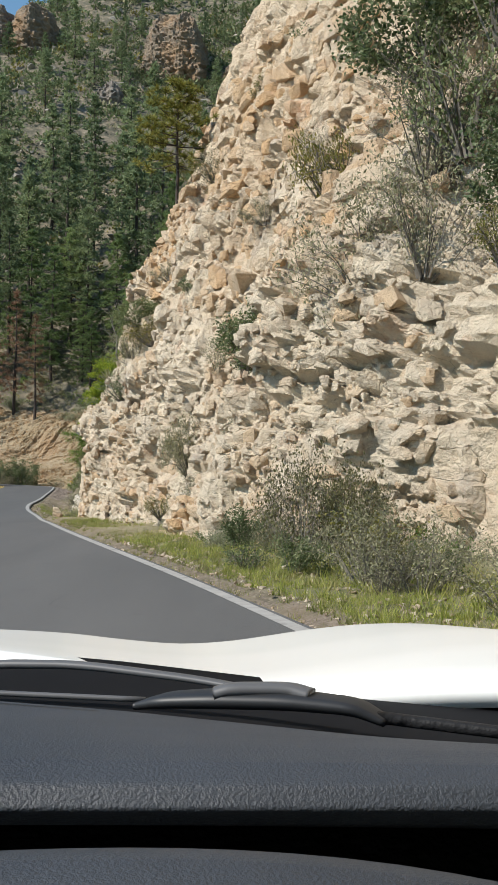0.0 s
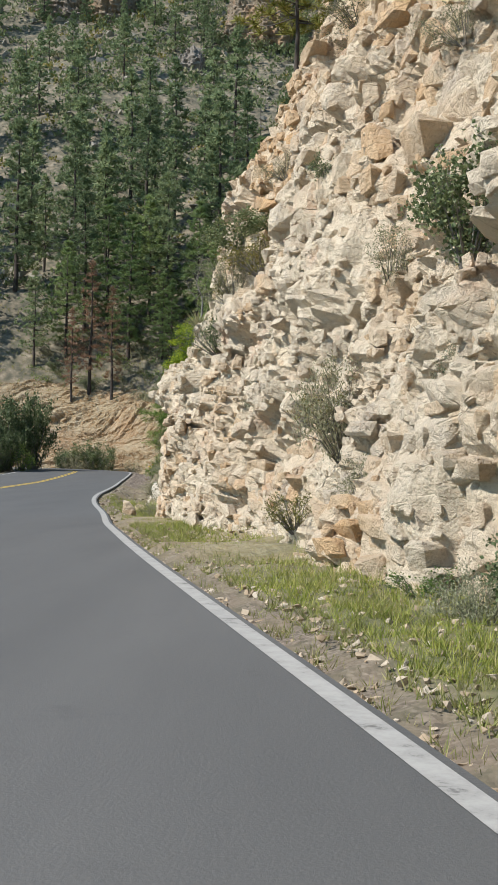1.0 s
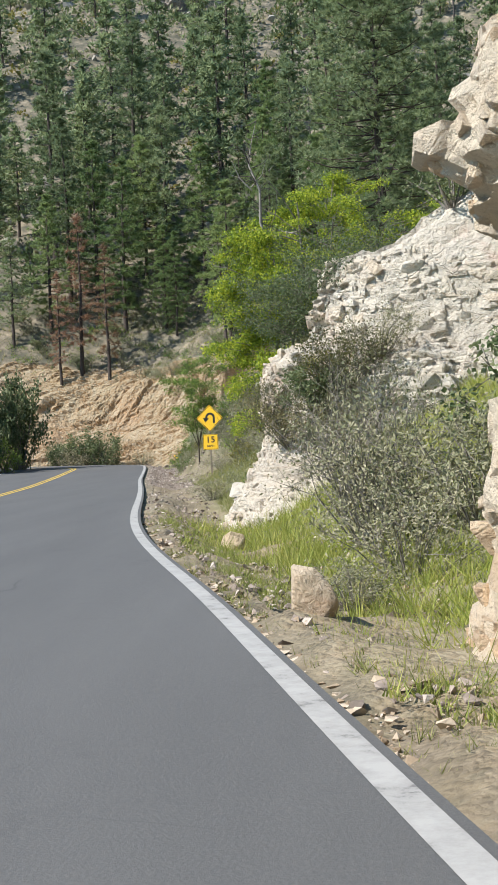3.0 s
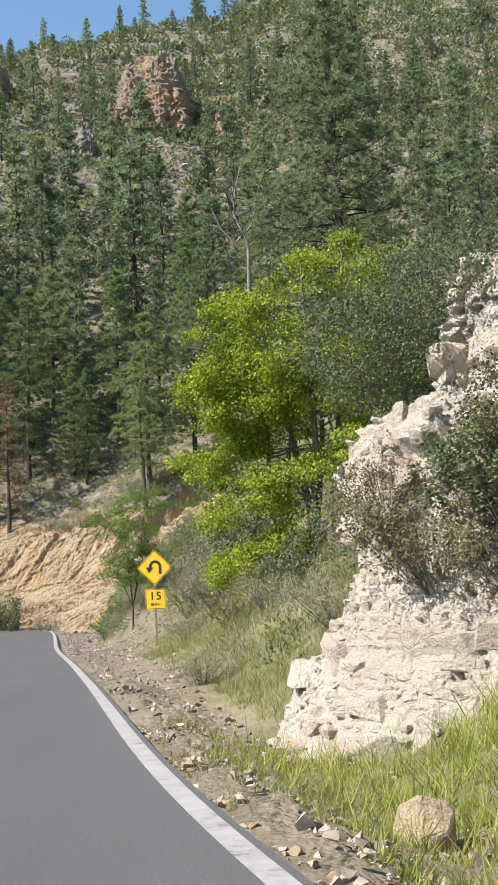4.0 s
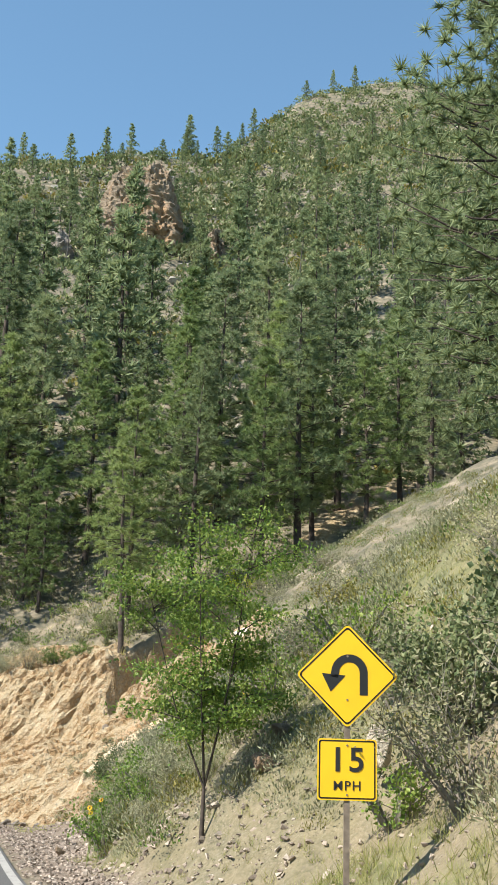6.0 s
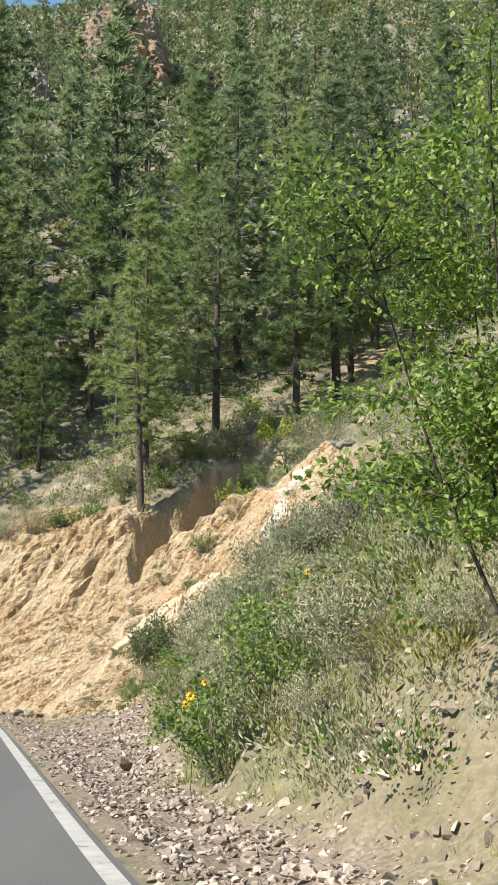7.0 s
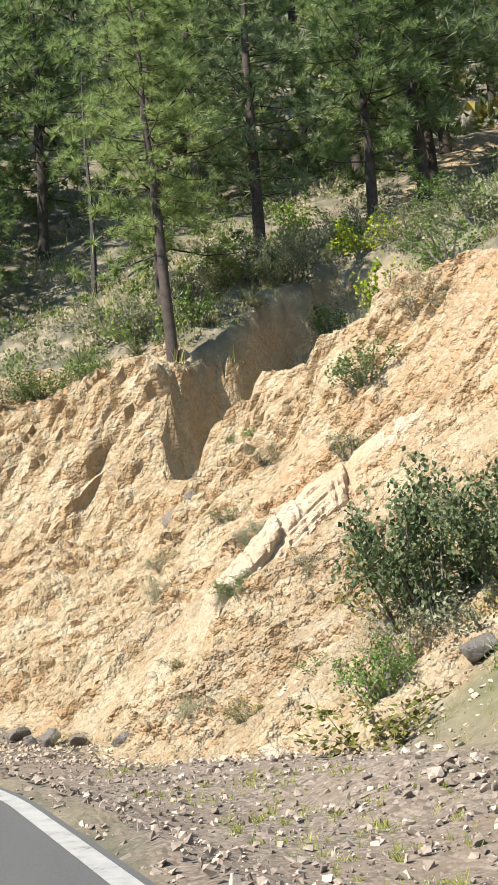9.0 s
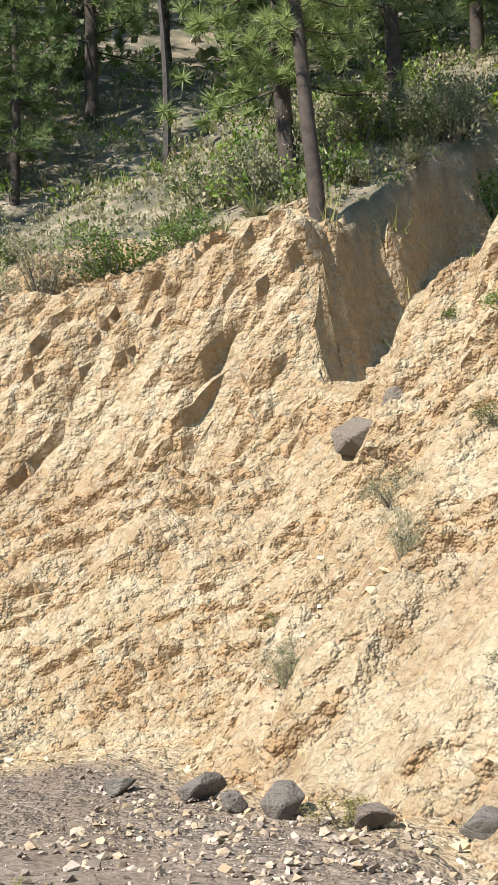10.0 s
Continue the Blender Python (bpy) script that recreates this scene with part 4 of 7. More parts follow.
def pine_meshes(name, seed, height=14.0, spread=2.6, clear=0.3, limbs=70, tufts=6, needles=12, needle=0.42, lean=0.0, sparse=0.0, thin=0.075):
    """Trunk with limbs, and the needles, as two meshes."""
    rng = np.random.default_rng(seed)
    wood, green = Bag(), Bag()
    hz = np.linspace(-0.6, height, 9)
    bend = np.cumsum(rng.normal(size=(9, 2)) * 0.05 * height / 14, axis=0)
    pts = np.column_stack([bend[:, 0] + lean * hz, bend[:, 1], hz])
    r0 = 0.0145 * height
    wood.add(*tube(pts, r0 * np.clip(1 - hz / height, 0.04, 1.1) ** 0.8, 7))
    tb, tw = [], []
    whorl = max(6, limbs // 5)
    for k in range(limbs):
        f = clear + (1 - clear) * (k // 5 + 0.5 + 0.22 * rng.normal()) / whorl
        f = min(f, 0.985)
        if rng.random() < sparse * (1 - f):
            continue
        g = max(0.0, (f - clear) / (1 - clear))
        reach = spread * (min(1.0, 0.6 + 1.6 * g) * (1 - g) ** 0.72 + 0.07) * (0.55 + 0.6 * rng.random())
        az = k * 1.257 + (k // 5) * 0.7 + rng.normal() * 0.35
        rise = 0.55 * (g - 0.35) + 0.10 * rng.normal()
        root = np.array([np.interp(f * height, hz, pts[:, 0]), np.interp(f * height, hz, pts[:, 1]), f * height])
        way = unit(np.array([math.cos(az), math.sin(az), rise]))
        p1 = root + way * reach * 0.55
        p2 = root + way * reach + np.array([0, 0, 0.12 * reach])
        wood.add(*tube([root, p1, p2], [0.013 * reach + 0.006, 0.008 * reach + 0.004, 0.004], 3))
        m = max(2, int(round(tufts * (0.35 + 0.8 * reach / spread))))
        at = 0.38 + 0.64 * (np.arange(m) + 0.5) / m + 0.06 * rng.normal(size=m)
        wide_c = rng.normal(size=(m, 3)) * 0.17 * reach * np.array([1, 1, 0.35])
        c = root + (p2 - root) * at[:, None] + wide_c
        tb.append(np.repeat(c, needles, 0))
        w = ball(rng, m * needles) * np.array([1, 1, 0.75]) + way * 0.25 + np.array([0, 0, 0.38])
        tw.append(unit(w))
    # leader
    m = 5
    c = np.column_stack([np.full(m, pts[-1, 0]), np.full(m, pts[-1, 1]), height - 0.25 * np.arange(m)])
    tb.append(np.repeat(c, needles, 0))
    tw.append(unit(ball(rng, m * needles) + np.array([0, 0, 0.8])))
    tb, tw = np.concatenate(tb), np.concatenate(tw)
    n = len(tb)
    green.add(*blades(tb, tw, needle * (0.6 + 0.7 * rng.random(n)), needle * thin * (0.7 + 0.6 * rng.random(n)), rng))
    return wood.mesh(name + "_trunk", True), green.mesh(name + "_crown")


def plant(name, meshes, materials, names, m, label, category, group=""):
    root = new(name)
    root.empty_display_size = 0.3
    for me, mat, nm in zip(meshes, materials, names):
        if not me.materials:
            me.materials.append(mat)
        ob = new(nm, me)
        ob.parent = root
    root.matrix_world = m
    return tagged(root, label, category, group)


def place(x, y, z=None, turn=0.0, size=1.0, sink=0.0, tilt=(0, 0)):
    if z is None:
        z = float(ground_z(np.array([x]), np.array([y]))[0])
    m = Matrix.Translation((x, y, z - sink)) @ Euler((tilt[0], tilt[1], turn)).to_matrix().to_4x4()
    return m @ Matrix.Scale(size, 4)


def shrub_meshes(name, seed, radius=1.0, height=1.3, stems=14, leaf_n=700, leaf=0.07, wide=0.4, spread=0.55, twigs=3, upright=0.4, stalk=0.014):
    rng = np.random.default_rng(seed)
    wood, green = Bag(), Bag()
    tips = []
    for k in range(stems):
        az = rng.random() * 6.283
        out = radius * math.sqrt(rng.random())
        top = np.array([out * math.cos(az), out * math.sin(az), height * (0.38 + 0.65 * rng.random()) * (1 - 0.4 * (out / radius) ** 2)])
        foot = np.array([top[0] * 0.12, top[1] * 0.12, -0.1])
        mid = foot * 0.45 + top * 0.55 + rng.normal(size=3) * 0.08 * radius + np.array([0, 0, 0.1 * height])
        wood.add(*tube([foot, mid, top], [stalk * (1 + height), stalk, stalk * 0.35], 3))
        for q in range(twigs):
            u = 0.35 + 0.6 * rng.random()
            a = mid + (top - mid) * u
            b = a + unit(rng.normal(size=3) + np.array([top[0], top[1], 0.5 * radius]) / radius) * radius * spread * (0.3 + 0.5 * rng.random())
            wood.add(*tube([a, b], [stalk * 0.5, stalk * 0.2], 3))
            tips.append((a, b))
        tips.append((mid, top))
        tips.append((0.85 * foot + 0.15 * mid, mid))
        tips.append((0.85 * foot + 0.15 * mid, mid))
    ia = rng.integers(0, len(tips), leaf_n)
    a = np.array([t[0] for t in tips])[ia]
    b = np.array([t[1] for t in tips])[ia]
    u = rng.random((leaf_n, 1)) ** 0.7
    c = a + (b - a) * u + rng.normal(size=(leaf_n, 3)) * 0.07 * radius
    c[:, 2] = np.maximum(c[:, 2], 0.02)
    w = unit(ball(rng, leaf_n) + np.array([0, 0, upright]))
    green.add(*leaves(c, w, leaf * (0.6 + 0.8 * rng.random(leaf_n)), leaf * wide * (0.6 + 0.6 * rng.random(leaf_n)), rng))
    return wood.mesh(name + "_stems"), green.mesh(name + "_leaves")


def yucca_mesh(name, seed, n=70, length=0.55):
    rng = np.random.default_rng(seed)
    w = ball(rng, n)
    w[:, 2] = np.abs(w[:, 2]) * 0.9 + 0.12
    w = unit(w)
    ln = length * (0.7 + 0.5 * rng.random(n))
    side = unit(np.cross(w, np.array([0.0, 0, 1.0])))
    base = w * 0.04
    mid = base + w * ln[:, None] * 0.5
    tip = base + w * ln[:, None] - np.array([0, 0, 0.08 * length])
    v = np.stack([base - side * 0.016, base + side * 0.016, mid + side * 0.016, tip, mid - side * 0.016], 1).reshape(-1, 3)
    i = np.arange(n) * 5
    bag = Bag()
    bag.add(v, np.stack([i, i + 1, i + 2, i + 4], -1))
    bag.t.append(np.stack([i + 4, i + 2, i + 3], -1))
    return bag.mesh(name)


def grass_tufts(centres, z, size, rng, n=9, width=0.012, lean=0.55):
    c = np.repeat(np.column_stack([centres, z]), n, 0)
    k = len(c)
    c[:, :2] += rng.normal(size=(k, 2)) * 0.05 * np.repeat(size, n)[:, None] / 0.3
    w = unit(np.column_stack([rng.normal(size=(k, 2)) * lean, np.ones(k)]))
    ln = np.repeat(size, n) * (0.45 + 0.8 * rng.random(k))
    return blades(c, w, ln, width * (0.6 + 0.8 * rng.random(k)), rng)


def stone_mesh(name, seed, flat=0.75):
    """An angular stone, about 1 across: the hull of a few scattered points."""
    rng = np.random.default_rng(seed)
    bm = bmesh.new()
    for q in ball(rng, 15) * np.array([0.55, 0.5, 0.5 * flat]) * (0.8 + 0.3 * rng.random((15, 1))):
        bm.verts.new(q)
    bmesh.ops.convex_hull(bm, input=bm.verts)
    bmesh.ops.delete(bm, geom=[v for v in bm.verts if not v.link_faces], context="VERTS")
    bmesh.ops.bevel(bm, geom=list(bm.edges), offset=0.025, segments=1, affect="EDGES")
    me = bpy.data.meshes.new(name)
    bm.to_mesh(me)
    bm.free()
    return me


# ---------------------------------------------------------------- the pine forest on the slope ahead
PINE_HI = [pine_meshes("pine", 1 + k, h, w, c, n, 6, 44, 0.44, 0, 0, 0.065) for k, (h, w, c, n) in enumerate(((16, 3.4, 0.16, 80), (17, 3.0, 0.14, 85), (15, 3.6, 0.2, 70), (18, 3.2, 0.14, 90)))]
PINE_NEAR = [pine_meshes("pine", 7 + k, h, w, c, n, 8, 62, 0.34, 0, 0, 0.05) for k, (h, w, c, n) in enumerate(((14, 3.2, 0.16, 80), (15, 2.9, 0.14, 85), (13, 3.3, 0.19, 75)))]
PINE_LO = [pine_meshes("pine", 11 + k, h, w, c, n, 4, 15, 0.72, 0, 0, 0.14) for k, (h, w, c, n) in enumerate(((16, 3.2, 0.14, 65), (18, 3.0, 0.13, 70), (14, 3.4, 0.18, 60)))]
PINE_THIN = pine_meshes("pine", 21, 12.5, 2.2, 0.34, 60, 6, 70, 0.26, 0.06, 0, 0.045)
SPIRE = pine_meshes("fir", 31, 14, 2.3, 0.06, 90, 4, 12, 0.62, 0, 0, 0.14)
DEAD_PINE = pine_meshes("pine", 41, 14, 1.9, 0.18, 60, 4, 22, 0.42, 0, 0, 0.06)


def snag_mesh(seed, height=12.0):
    rng = np.random.default_rng(seed)
    bag = Bag()
    hz = np.linspace(-0.5, height, 7)
    pts = np.column_stack([np.cumsum(rng.normal(size=7) * 0.08), np.cumsum(rng.normal(size=7) * 0.08), hz])
    bag.add(*tube(pts, 0.17 * np.clip(1 - hz / height, 0.1, 1) ** 0.7, 6))
    for k in range(22):
        f = 0.35 + 0.6 * rng.random()
        root = np.array([np.interp(f * height, hz, pts[:, i]) for i in (0, 1, 2)])
        az = rng.random() * 6.283
        tip = root + np.array([math.cos(az), math.sin(az), -0.1 + 0.3 * rng.random()]) * (0.4 + 0.9 * rng.random()) * (1.2 - f)
        bag.add(*tube([root, tip], [0.03, 0.008], 3))
    return bag.mesh("snag")


SNAGS = [snag_mesh(5), snag_mesh(6, 10)]
rng_f = np.random.default_rng(77)


def pine(x, y, meshes, size, turn=None, mats=(M_BARK, M_PINE), label="dark green ponderosa pine on the canyon slope", z=None):
    return plant("pine_tree", meshes, mats, ("trunk", "crown"), place(x, y, z, rng_f.random() * 6.283 if turn is None else turn, size, 0.1), label, "pine tree", "pines on the slope")


taken = []


def free(x, y, gap):
    for a, b, g in taken:
        if (a - x) ** 2 + (b - y) ** 2 < min(g, gap) ** 2:
            return False
    taken.append((x, y, gap))
    return True


# pines at the top of the cut bank
for x, y, k, size, lab in (
    (-2.6, 53.3, 0, 0.98, "tall green pine at the top of the cut bank"),
    (-7.9, 58.8, 1, 0.62, "small green pine above the cut bank"),
    (-8.9, 60.2, 0, 0.66, "small green pine above the cut bank"),
    (4.9, 57.2, 3, 1.0, "green pine beside a red earth scar"),
    (0.3, 64.0, 3, 1.12, "tall green pine with a dark trunk"),
    (0.6, 70.0, 1, 1.2, "tall green pine among other pines"),
    (8.4, 60.5, 0, 0.95, "green pine on the slope"),
    (11.5, 58.5, 2, 0.9, "broad green pine on the slope"),
    (-5.5, 63.0, 0, 1.05, "tall green pine on the slope"),
    (-12.5, 60.5, 1, 1.05, "green pine above the bend"),
    (-15.5, 63.5, 3, 1.1, "green pine above the bend"),
    (-19.5, 61.0, 0, 0.9, "green pine above the bend"),
    (-11.0, 65.0, 2, 1.1, "green pine above the bend"),
    (6.5, 64.0, 1, 1.05, "green pine on the slope"),
    (14.5, 63.0, 3, 1.0, "green pine on the slope"),
):
    free(x, y, 2.2)
    pine(x, y, PINE_NEAR[k % 3], size, mats=(M_BARK, M_PINE_NEAR), label=lab)
plant("pine_tree", PINE_THIN, (M_BARK, M_PINE_NEAR), ("trunk", "crown"), place(-2.8, 50.85, None, 2.6, 0.92, 0.3), "thin pine leaning out from the top of the cut bank", "pine tree", "pines on the slope")
free(-2.8, 50.85, 1.5)
# the large pine behind the maple
big = pine_meshes("pine", 51, 20, 5.2, 0.10, 210, 10, 44, 0.36, 0, 0, 0.075)
plant("pine_tree", big, (M_BARK, M_PINE), ("trunk", "crown"), place(8.3, 16.5, None, 0.7, 1.0, 0.3), "very large broad green pine standing behind a maple", "pine tree")
free(8.3, 16.5, 6)
# browned pines and standing dead trunks
for x, y, size in ((-16.0, 56.5, 1.0), (-13.4, 55.4, 0.85), (-17.6, 55.6, 0.7)):
    free(x, y, 2)
    plant("dead_pine", DEAD_PINE, (M_BARK, M_PINE_DEAD), ("trunk", "crown"), place(x, y, None, x, size, 0.1), "pine with dead brown needles", "pine tree")
for x, y, size in ((-11.5, 131.0, 0.6), (3.8, 131.0, 0.55), (-13.5, 137.0, 0.55), (-5.5, 152.0, 0.4), (0.5, 153.0, 0.45)):
    free(x, y, 3)
    pine(x, y, PINE_LO[int(abs(x)) % 3], size)
count = 0
for k in range(3000):
    y = 56 + 150 * rng_f.random() ** 1.25
    x = -52 + 104 * rng_f.random()
    if abs(x + 4) > 14 + 0.32 * (y + 10):
        continue
    if (-20 < x < -11 and y < 62) or (-11 < x < -3.5 and y < 59):
        continue
    if (-11 < x < 3 and 118 < y < 141) or (3 < x < 9 and 126 < y < 141):
        continue
    patch = float(fbm(np.array([x / 17.0]), np.array([y / 17.0]), 2, 15)[0])
    dense = (0.92 if y < 84 else 0.44 if y < 125 else 0.42) + 0.9 * patch
    if rng_f.random() > dense or not free(x, y, 5.2 if y < 84 else 5.8 if y < 130 else 6.4):
        continue
    near = y < 72
    size = (0.6 + 0.65 * rng_f.random()) * (1.0 if y < 110 else 0.62 if y < 150 else 0.42)
    if rng_f.random() < (0.05 if y < 80 else 0.30 if y < 130 else 0.12):
        tagged(part("snag", SNAGS[k % 2], M_DARK_SNAG), "bare standing dead tree trunk", "dead tree", "dead trunks on the slope").matrix_world = place(x, y, None, k, size * 0.9, 0.2, (0.06 * rng_f.normal(), 0.06 * rng_f.normal()))
        continue
    meshes = PINE_HI[k % 4] if near else (SPIRE if rng_f.random() < 0.15 else PINE_LO[k % 3])
    pine(x, y, meshes, size)
    count += 1
# trees on the skyline
def skyline_y(x):
    """Where the ridge stands highest from the road."""
    y = np.arange(150, 240, 1.0)
    xs = x * (y + 25) / 250
    z = ground_z(xs, y)
    i = int(np.argmax((z - 1) / (y + 25)))
    return float(xs[i]), float(y[i])


for k, (x, size, me) in enumerate(((4, 1.15, SPIRE), (-10, 0.5, PINE_LO[0]), (-14, 0.55, SPIRE), (-6, 0.5, PINE_LO[1]), (10, 0.75, PINE_LO[0]), (-24, 0.5, SPIRE), (-35, 0.5, PINE_LO[2]), (18, 0.7, PINE_LO[1]), (30, 0.6, PINE_LO[2]), (41, 0.65, PINE_LO[1]), (57, 0.9, PINE_LO[1]), (51, 0.5, PINE_LO[0]), (66, 0.5, SPIRE), (74, 0.55, PINE_LO[2]), (84, 0.6, SPIRE), (36, 0.6, PINE_LO[1]), (-29, 0.5, PINE_LO[1]), (24, 0.5, SPIRE), (-42, 0.5, PINE_LO[0]), (14, 0.4, PINE_LO[2]))):
    if size < 0.55:
        continue
    xx, yy = skyline_y(x)
    plant("pine_tree", me, (M_BARK, M_PINE), ("trunk", "crown"), place(xx, yy, None, x, 0.6 * size, 0.3), "pine on the ridge line", "pine tree", "pines on the ridge")
for x in (60, 61.5, 63, 64.5, 67, 69, 70.5):
    xx, yy = skyline_y(x)
    tagged(part("snag", SNAGS[int(x) % 2], M_DARK_SNAG), "burnt bare trunk on the ridge", "dead tree", "dead trunks on the ridge").matrix_world = place(xx, yy, None, x, 0.8, 0.2)


# ---------------------------------------------------------------- scrub, outcrops and rubble on the far slope
def ridge_oaks():
    """Dark low oaks that break the ridge line."""
    rng = np.random.default_rng(88)
    at = np.array([skyline_y(x) for x in np.arange(-46, 92, 1.5) + rng.normal(size=92) * 0.6])
    bag = Bag()
    bag.add(*clumps(at, ground_z(at[:, 0], at[:, 1]) - 0.2, 0.7 + 1.2 * rng.random(len(at)) ** 2, rng, 60, 0.30))
    tagged(part("ridge_oaks", bag.mesh("ridge_oaks"), M_OAK), "dark low oaks along the ridge line", "scrub", kind="stuff")


def outcrop(x0, x1, y, z, high, seed, material, label):
    n = 6
    rng = np.random.default_rng(seed)
    foot = [(x0 - 1, y + 13), (x0 - 1.5, y + 5)] + [(x0 + (x1 - x0) * k / (n - 1), y + rng.normal() * 0.8 - 1.5 * math.sin(math.pi * k / (n - 1))) for k in range(n)] + [(x1 + 1.5, y + 5), (x1 + 1, y + 13)]
    w = 0.5 * (x1 - x0)
    profile = [(-0.5, -6), (0, -1.0), (0.06 * w, 0.35 * high), (0.14 * w, 0.66 * high), (0.3 * w, 0.88 * high), (0.55 * w, high), (0.95 * w, high + 0.3), (1.05 * w, high - 0.5)]
    me = cliff_mesh("outcrop", foot[::-1], profile, 0.30, seed, 1.5, 0.25, 40.0)
    ob = tagged(part("outcrop", me, material), label, "rock outcrop", "outcrops on the slope")
    ob.location.z = float(ground_z(np.array([0.5 * (x0 + x1)]), np.array([y - 1.0]))[0])
    return ob


outcrop(-9.3, 0.3, 138.5, 0, 13.0, 401, M_ROCK_FAR, "orange weathered cliff high on the wooded slope")
outcrop(4.6, 8.0, 140, 0, 4, 402, M_ROCK_FAR, "small orange outcrop among pines")
outcrop(-35.5, -29, 149, 0, 10, 403, M_ROCK_FAR, "orange cliff band below the ridge")
outcrop(-46, -37, 150, 0, 10, 404, M_ROCK_GREY, "grey cliff band below the ridge")
outcrop(-18, -13, 128, 0, 4, 405, M_ROCK_GREY, "grey ledge on the wooded slope")
outcrop(20, 24, 128, 0, 4, 407, M_ROCK_FAR, "small ochre outcrop among pines")


def clumps(centres, z, size, rng, n, leaf, wide=0.42):
    c = np.repeat(np.column_stack([centres, z]), n, 0)
    r = np.repeat(size, n)[:, None]
    b = ball(rng, len(c)) * (0.45 + 0.55 * rng.random((len(c), 1))) * r
    b[:, 2] = np.abs(b[:, 2]) * 0.9
    w = unit(b + ball(rng, len(c)) * 0.6 * r + np.array([0, 0, 0.3]))
    return leaves(c + b, w, leaf * r[:, 0] * (0.6 + 0.8 * rng.random(len(c))), leaf * wide * r[:, 0] * (0.6 + 0.6 * rng.random(len(c))), rng)


ridge_oaks()
rng_d = np.random.default_rng(5)
for mat, num, seed, lab in ((M_OAK, 3900, 1, "dark scrub oak covering the far slope"), (M_BRUSH, 700, 2, "grey-green brush covering the far slope"), (M_OLIVE, 500, 3, "olive brush covering the far slope")):
    y = 66 + 160 * rng_d.random(num) ** 0.8
    x = (rng_d.random(num) * 2 - 1) * (16 + 0.30 * (y + 20)) - 2
    keep = ground_z(x, y) > 8.5
    x, y = x[keep], y[keep]
    bag = Bag()
    bag.add(*clumps(np.column_stack([x, y]), ground_z(x, y) - 0.1, (0.6 + 1.0 * rng_d.random(len(x))) * (1 + 0.25 * (y > 120)), rng_d, 30, 0.38))
    tagged(part("hillside_scrub", bag.mesh("hillside_scrub"), mat), lab, "scrub", kind="stuff")


x, y = 2 + 88 * rng_d.random(3200), 125 + 118 * rng_d.random(3200)
bag = Bag()
bag.add(*clumps(np.column_stack([x, y]), ground_z(x, y) - 0.1, 0.6 + 1.1 * rng_d.random(3200), rng_d, 24, 0.42))
tagged(part("ridge_scrub", bag.mesh("ridge_scrub"), M_OAK), "dark scrub oak dotted over the upper ridge", "scrub", kind="stuff")
for mat, num, seed, lab in ((M_BRUSH, 560, 1, "low grey-green brush under the pines"), (M_GREEN_BUSH, 420, 2, "low green brush under the pines"), (M_OAK, 260, 3, "low dark brush under the pines")):
    y = 50.5 + 19 * rng_d.random(num) ** 1.2
    x = -24 + 38 * rng_d.random(num)
    keep = (zone(x, y)[0] < 0.25) & (road_coords(x, y)[0] > 14)
    x, y = x[keep], y[keep]
    bag = Bag()
    bag.add(*clumps(np.column_stack([x, y]), ground_z(x, y) - 0.05, 0.25 + 0.5 * rng_d.random(len(x)), rng_d, 60, 0.19))
    tagged(part("understory_brush", bag.mesh("understory_brush"), mat), lab, "brush", kind="stuff")


def rubble(name, x, y, size, material, label, rng, z=None):
    """Many angular stones in one mesh."""
    base = []
    for k in range(6):
        bm = bmesh.new()
        for q in ball(rng, 8) * np.array([0.55, 0.5, 0.42]):
            bm.verts.new(q)
        bmesh.ops.convex_hull(bm, input=bm.verts)
        bm.verts.index_update()
        base.append((np.array([q.co[:] for q in bm.verts]), np.array([[q.index for q in fc.verts] for fc in bm.faces])))
        bm.free()
    if z is None:
        z = ground_z(x, y)
    bag = Bag()
    for k in range(len(x)):
        v, f = base[k % 6]
        a = rng.random() * 6.283
        c, s_ = math.cos(a), math.sin(a)
        q = v * size[k]
        q = np.column_stack([q[:, 0] * c - q[:, 1] * s_, q[:, 0] * s_ + q[:, 1] * c, q[:, 2]])
        bag.add(q + np.array([x[k], y[k], z[k] + 0.12 * size[k]]), f)
    return tagged(part(name, bag.mesh(name), material), label, "stones", kind="stuff")


def stone_material(name, cols):
    m, nt, p = make_mat(name)
    g = nt.nodes.new("ShaderNodeNewGeometry")
    k = len(cols) - 1
    c = ramp(nt, g.outputs["Random Per Island"], [(i / k, col) for i, col in enumerate(cols)])
    n = noise_tex(nt, world_pos(nt), 14, 6, 0.65)
    set_col(nt, p, mix(nt, rampf(nt, n, 0.35, 0.6, 0.4, 0), c, tuple(v * 0.5 for v in cols[0])))
    p.inputs["Roughness"].default_value = 0.92
    bump(nt, p, n, 0.5, 0.03)
    return m


M_GRAVEL = stone_material("gravel", [(0.15, 0.12, 0.095), (0.26, 0.205, 0.165), (0.36, 0.29, 0.235), (0.50, 0.43, 0.36)])
M_RUBBLE = stone_material("hill_rubble", [(0.16, 0.15, 0.13), (0.26, 0.24, 0.20), (0.40, 0.36, 0.30)])
M_CLOD = stone_material("clods", [(0.42, 0.29, 0.16), (0.56, 0.43, 0.26), (0.68, 0.58, 0.41)])
M_TALUS = stone_material("talus", [(0.30, 0.22, 0.14), (0.42, 0.33, 0.23), (0.52, 0.45, 0.36)])

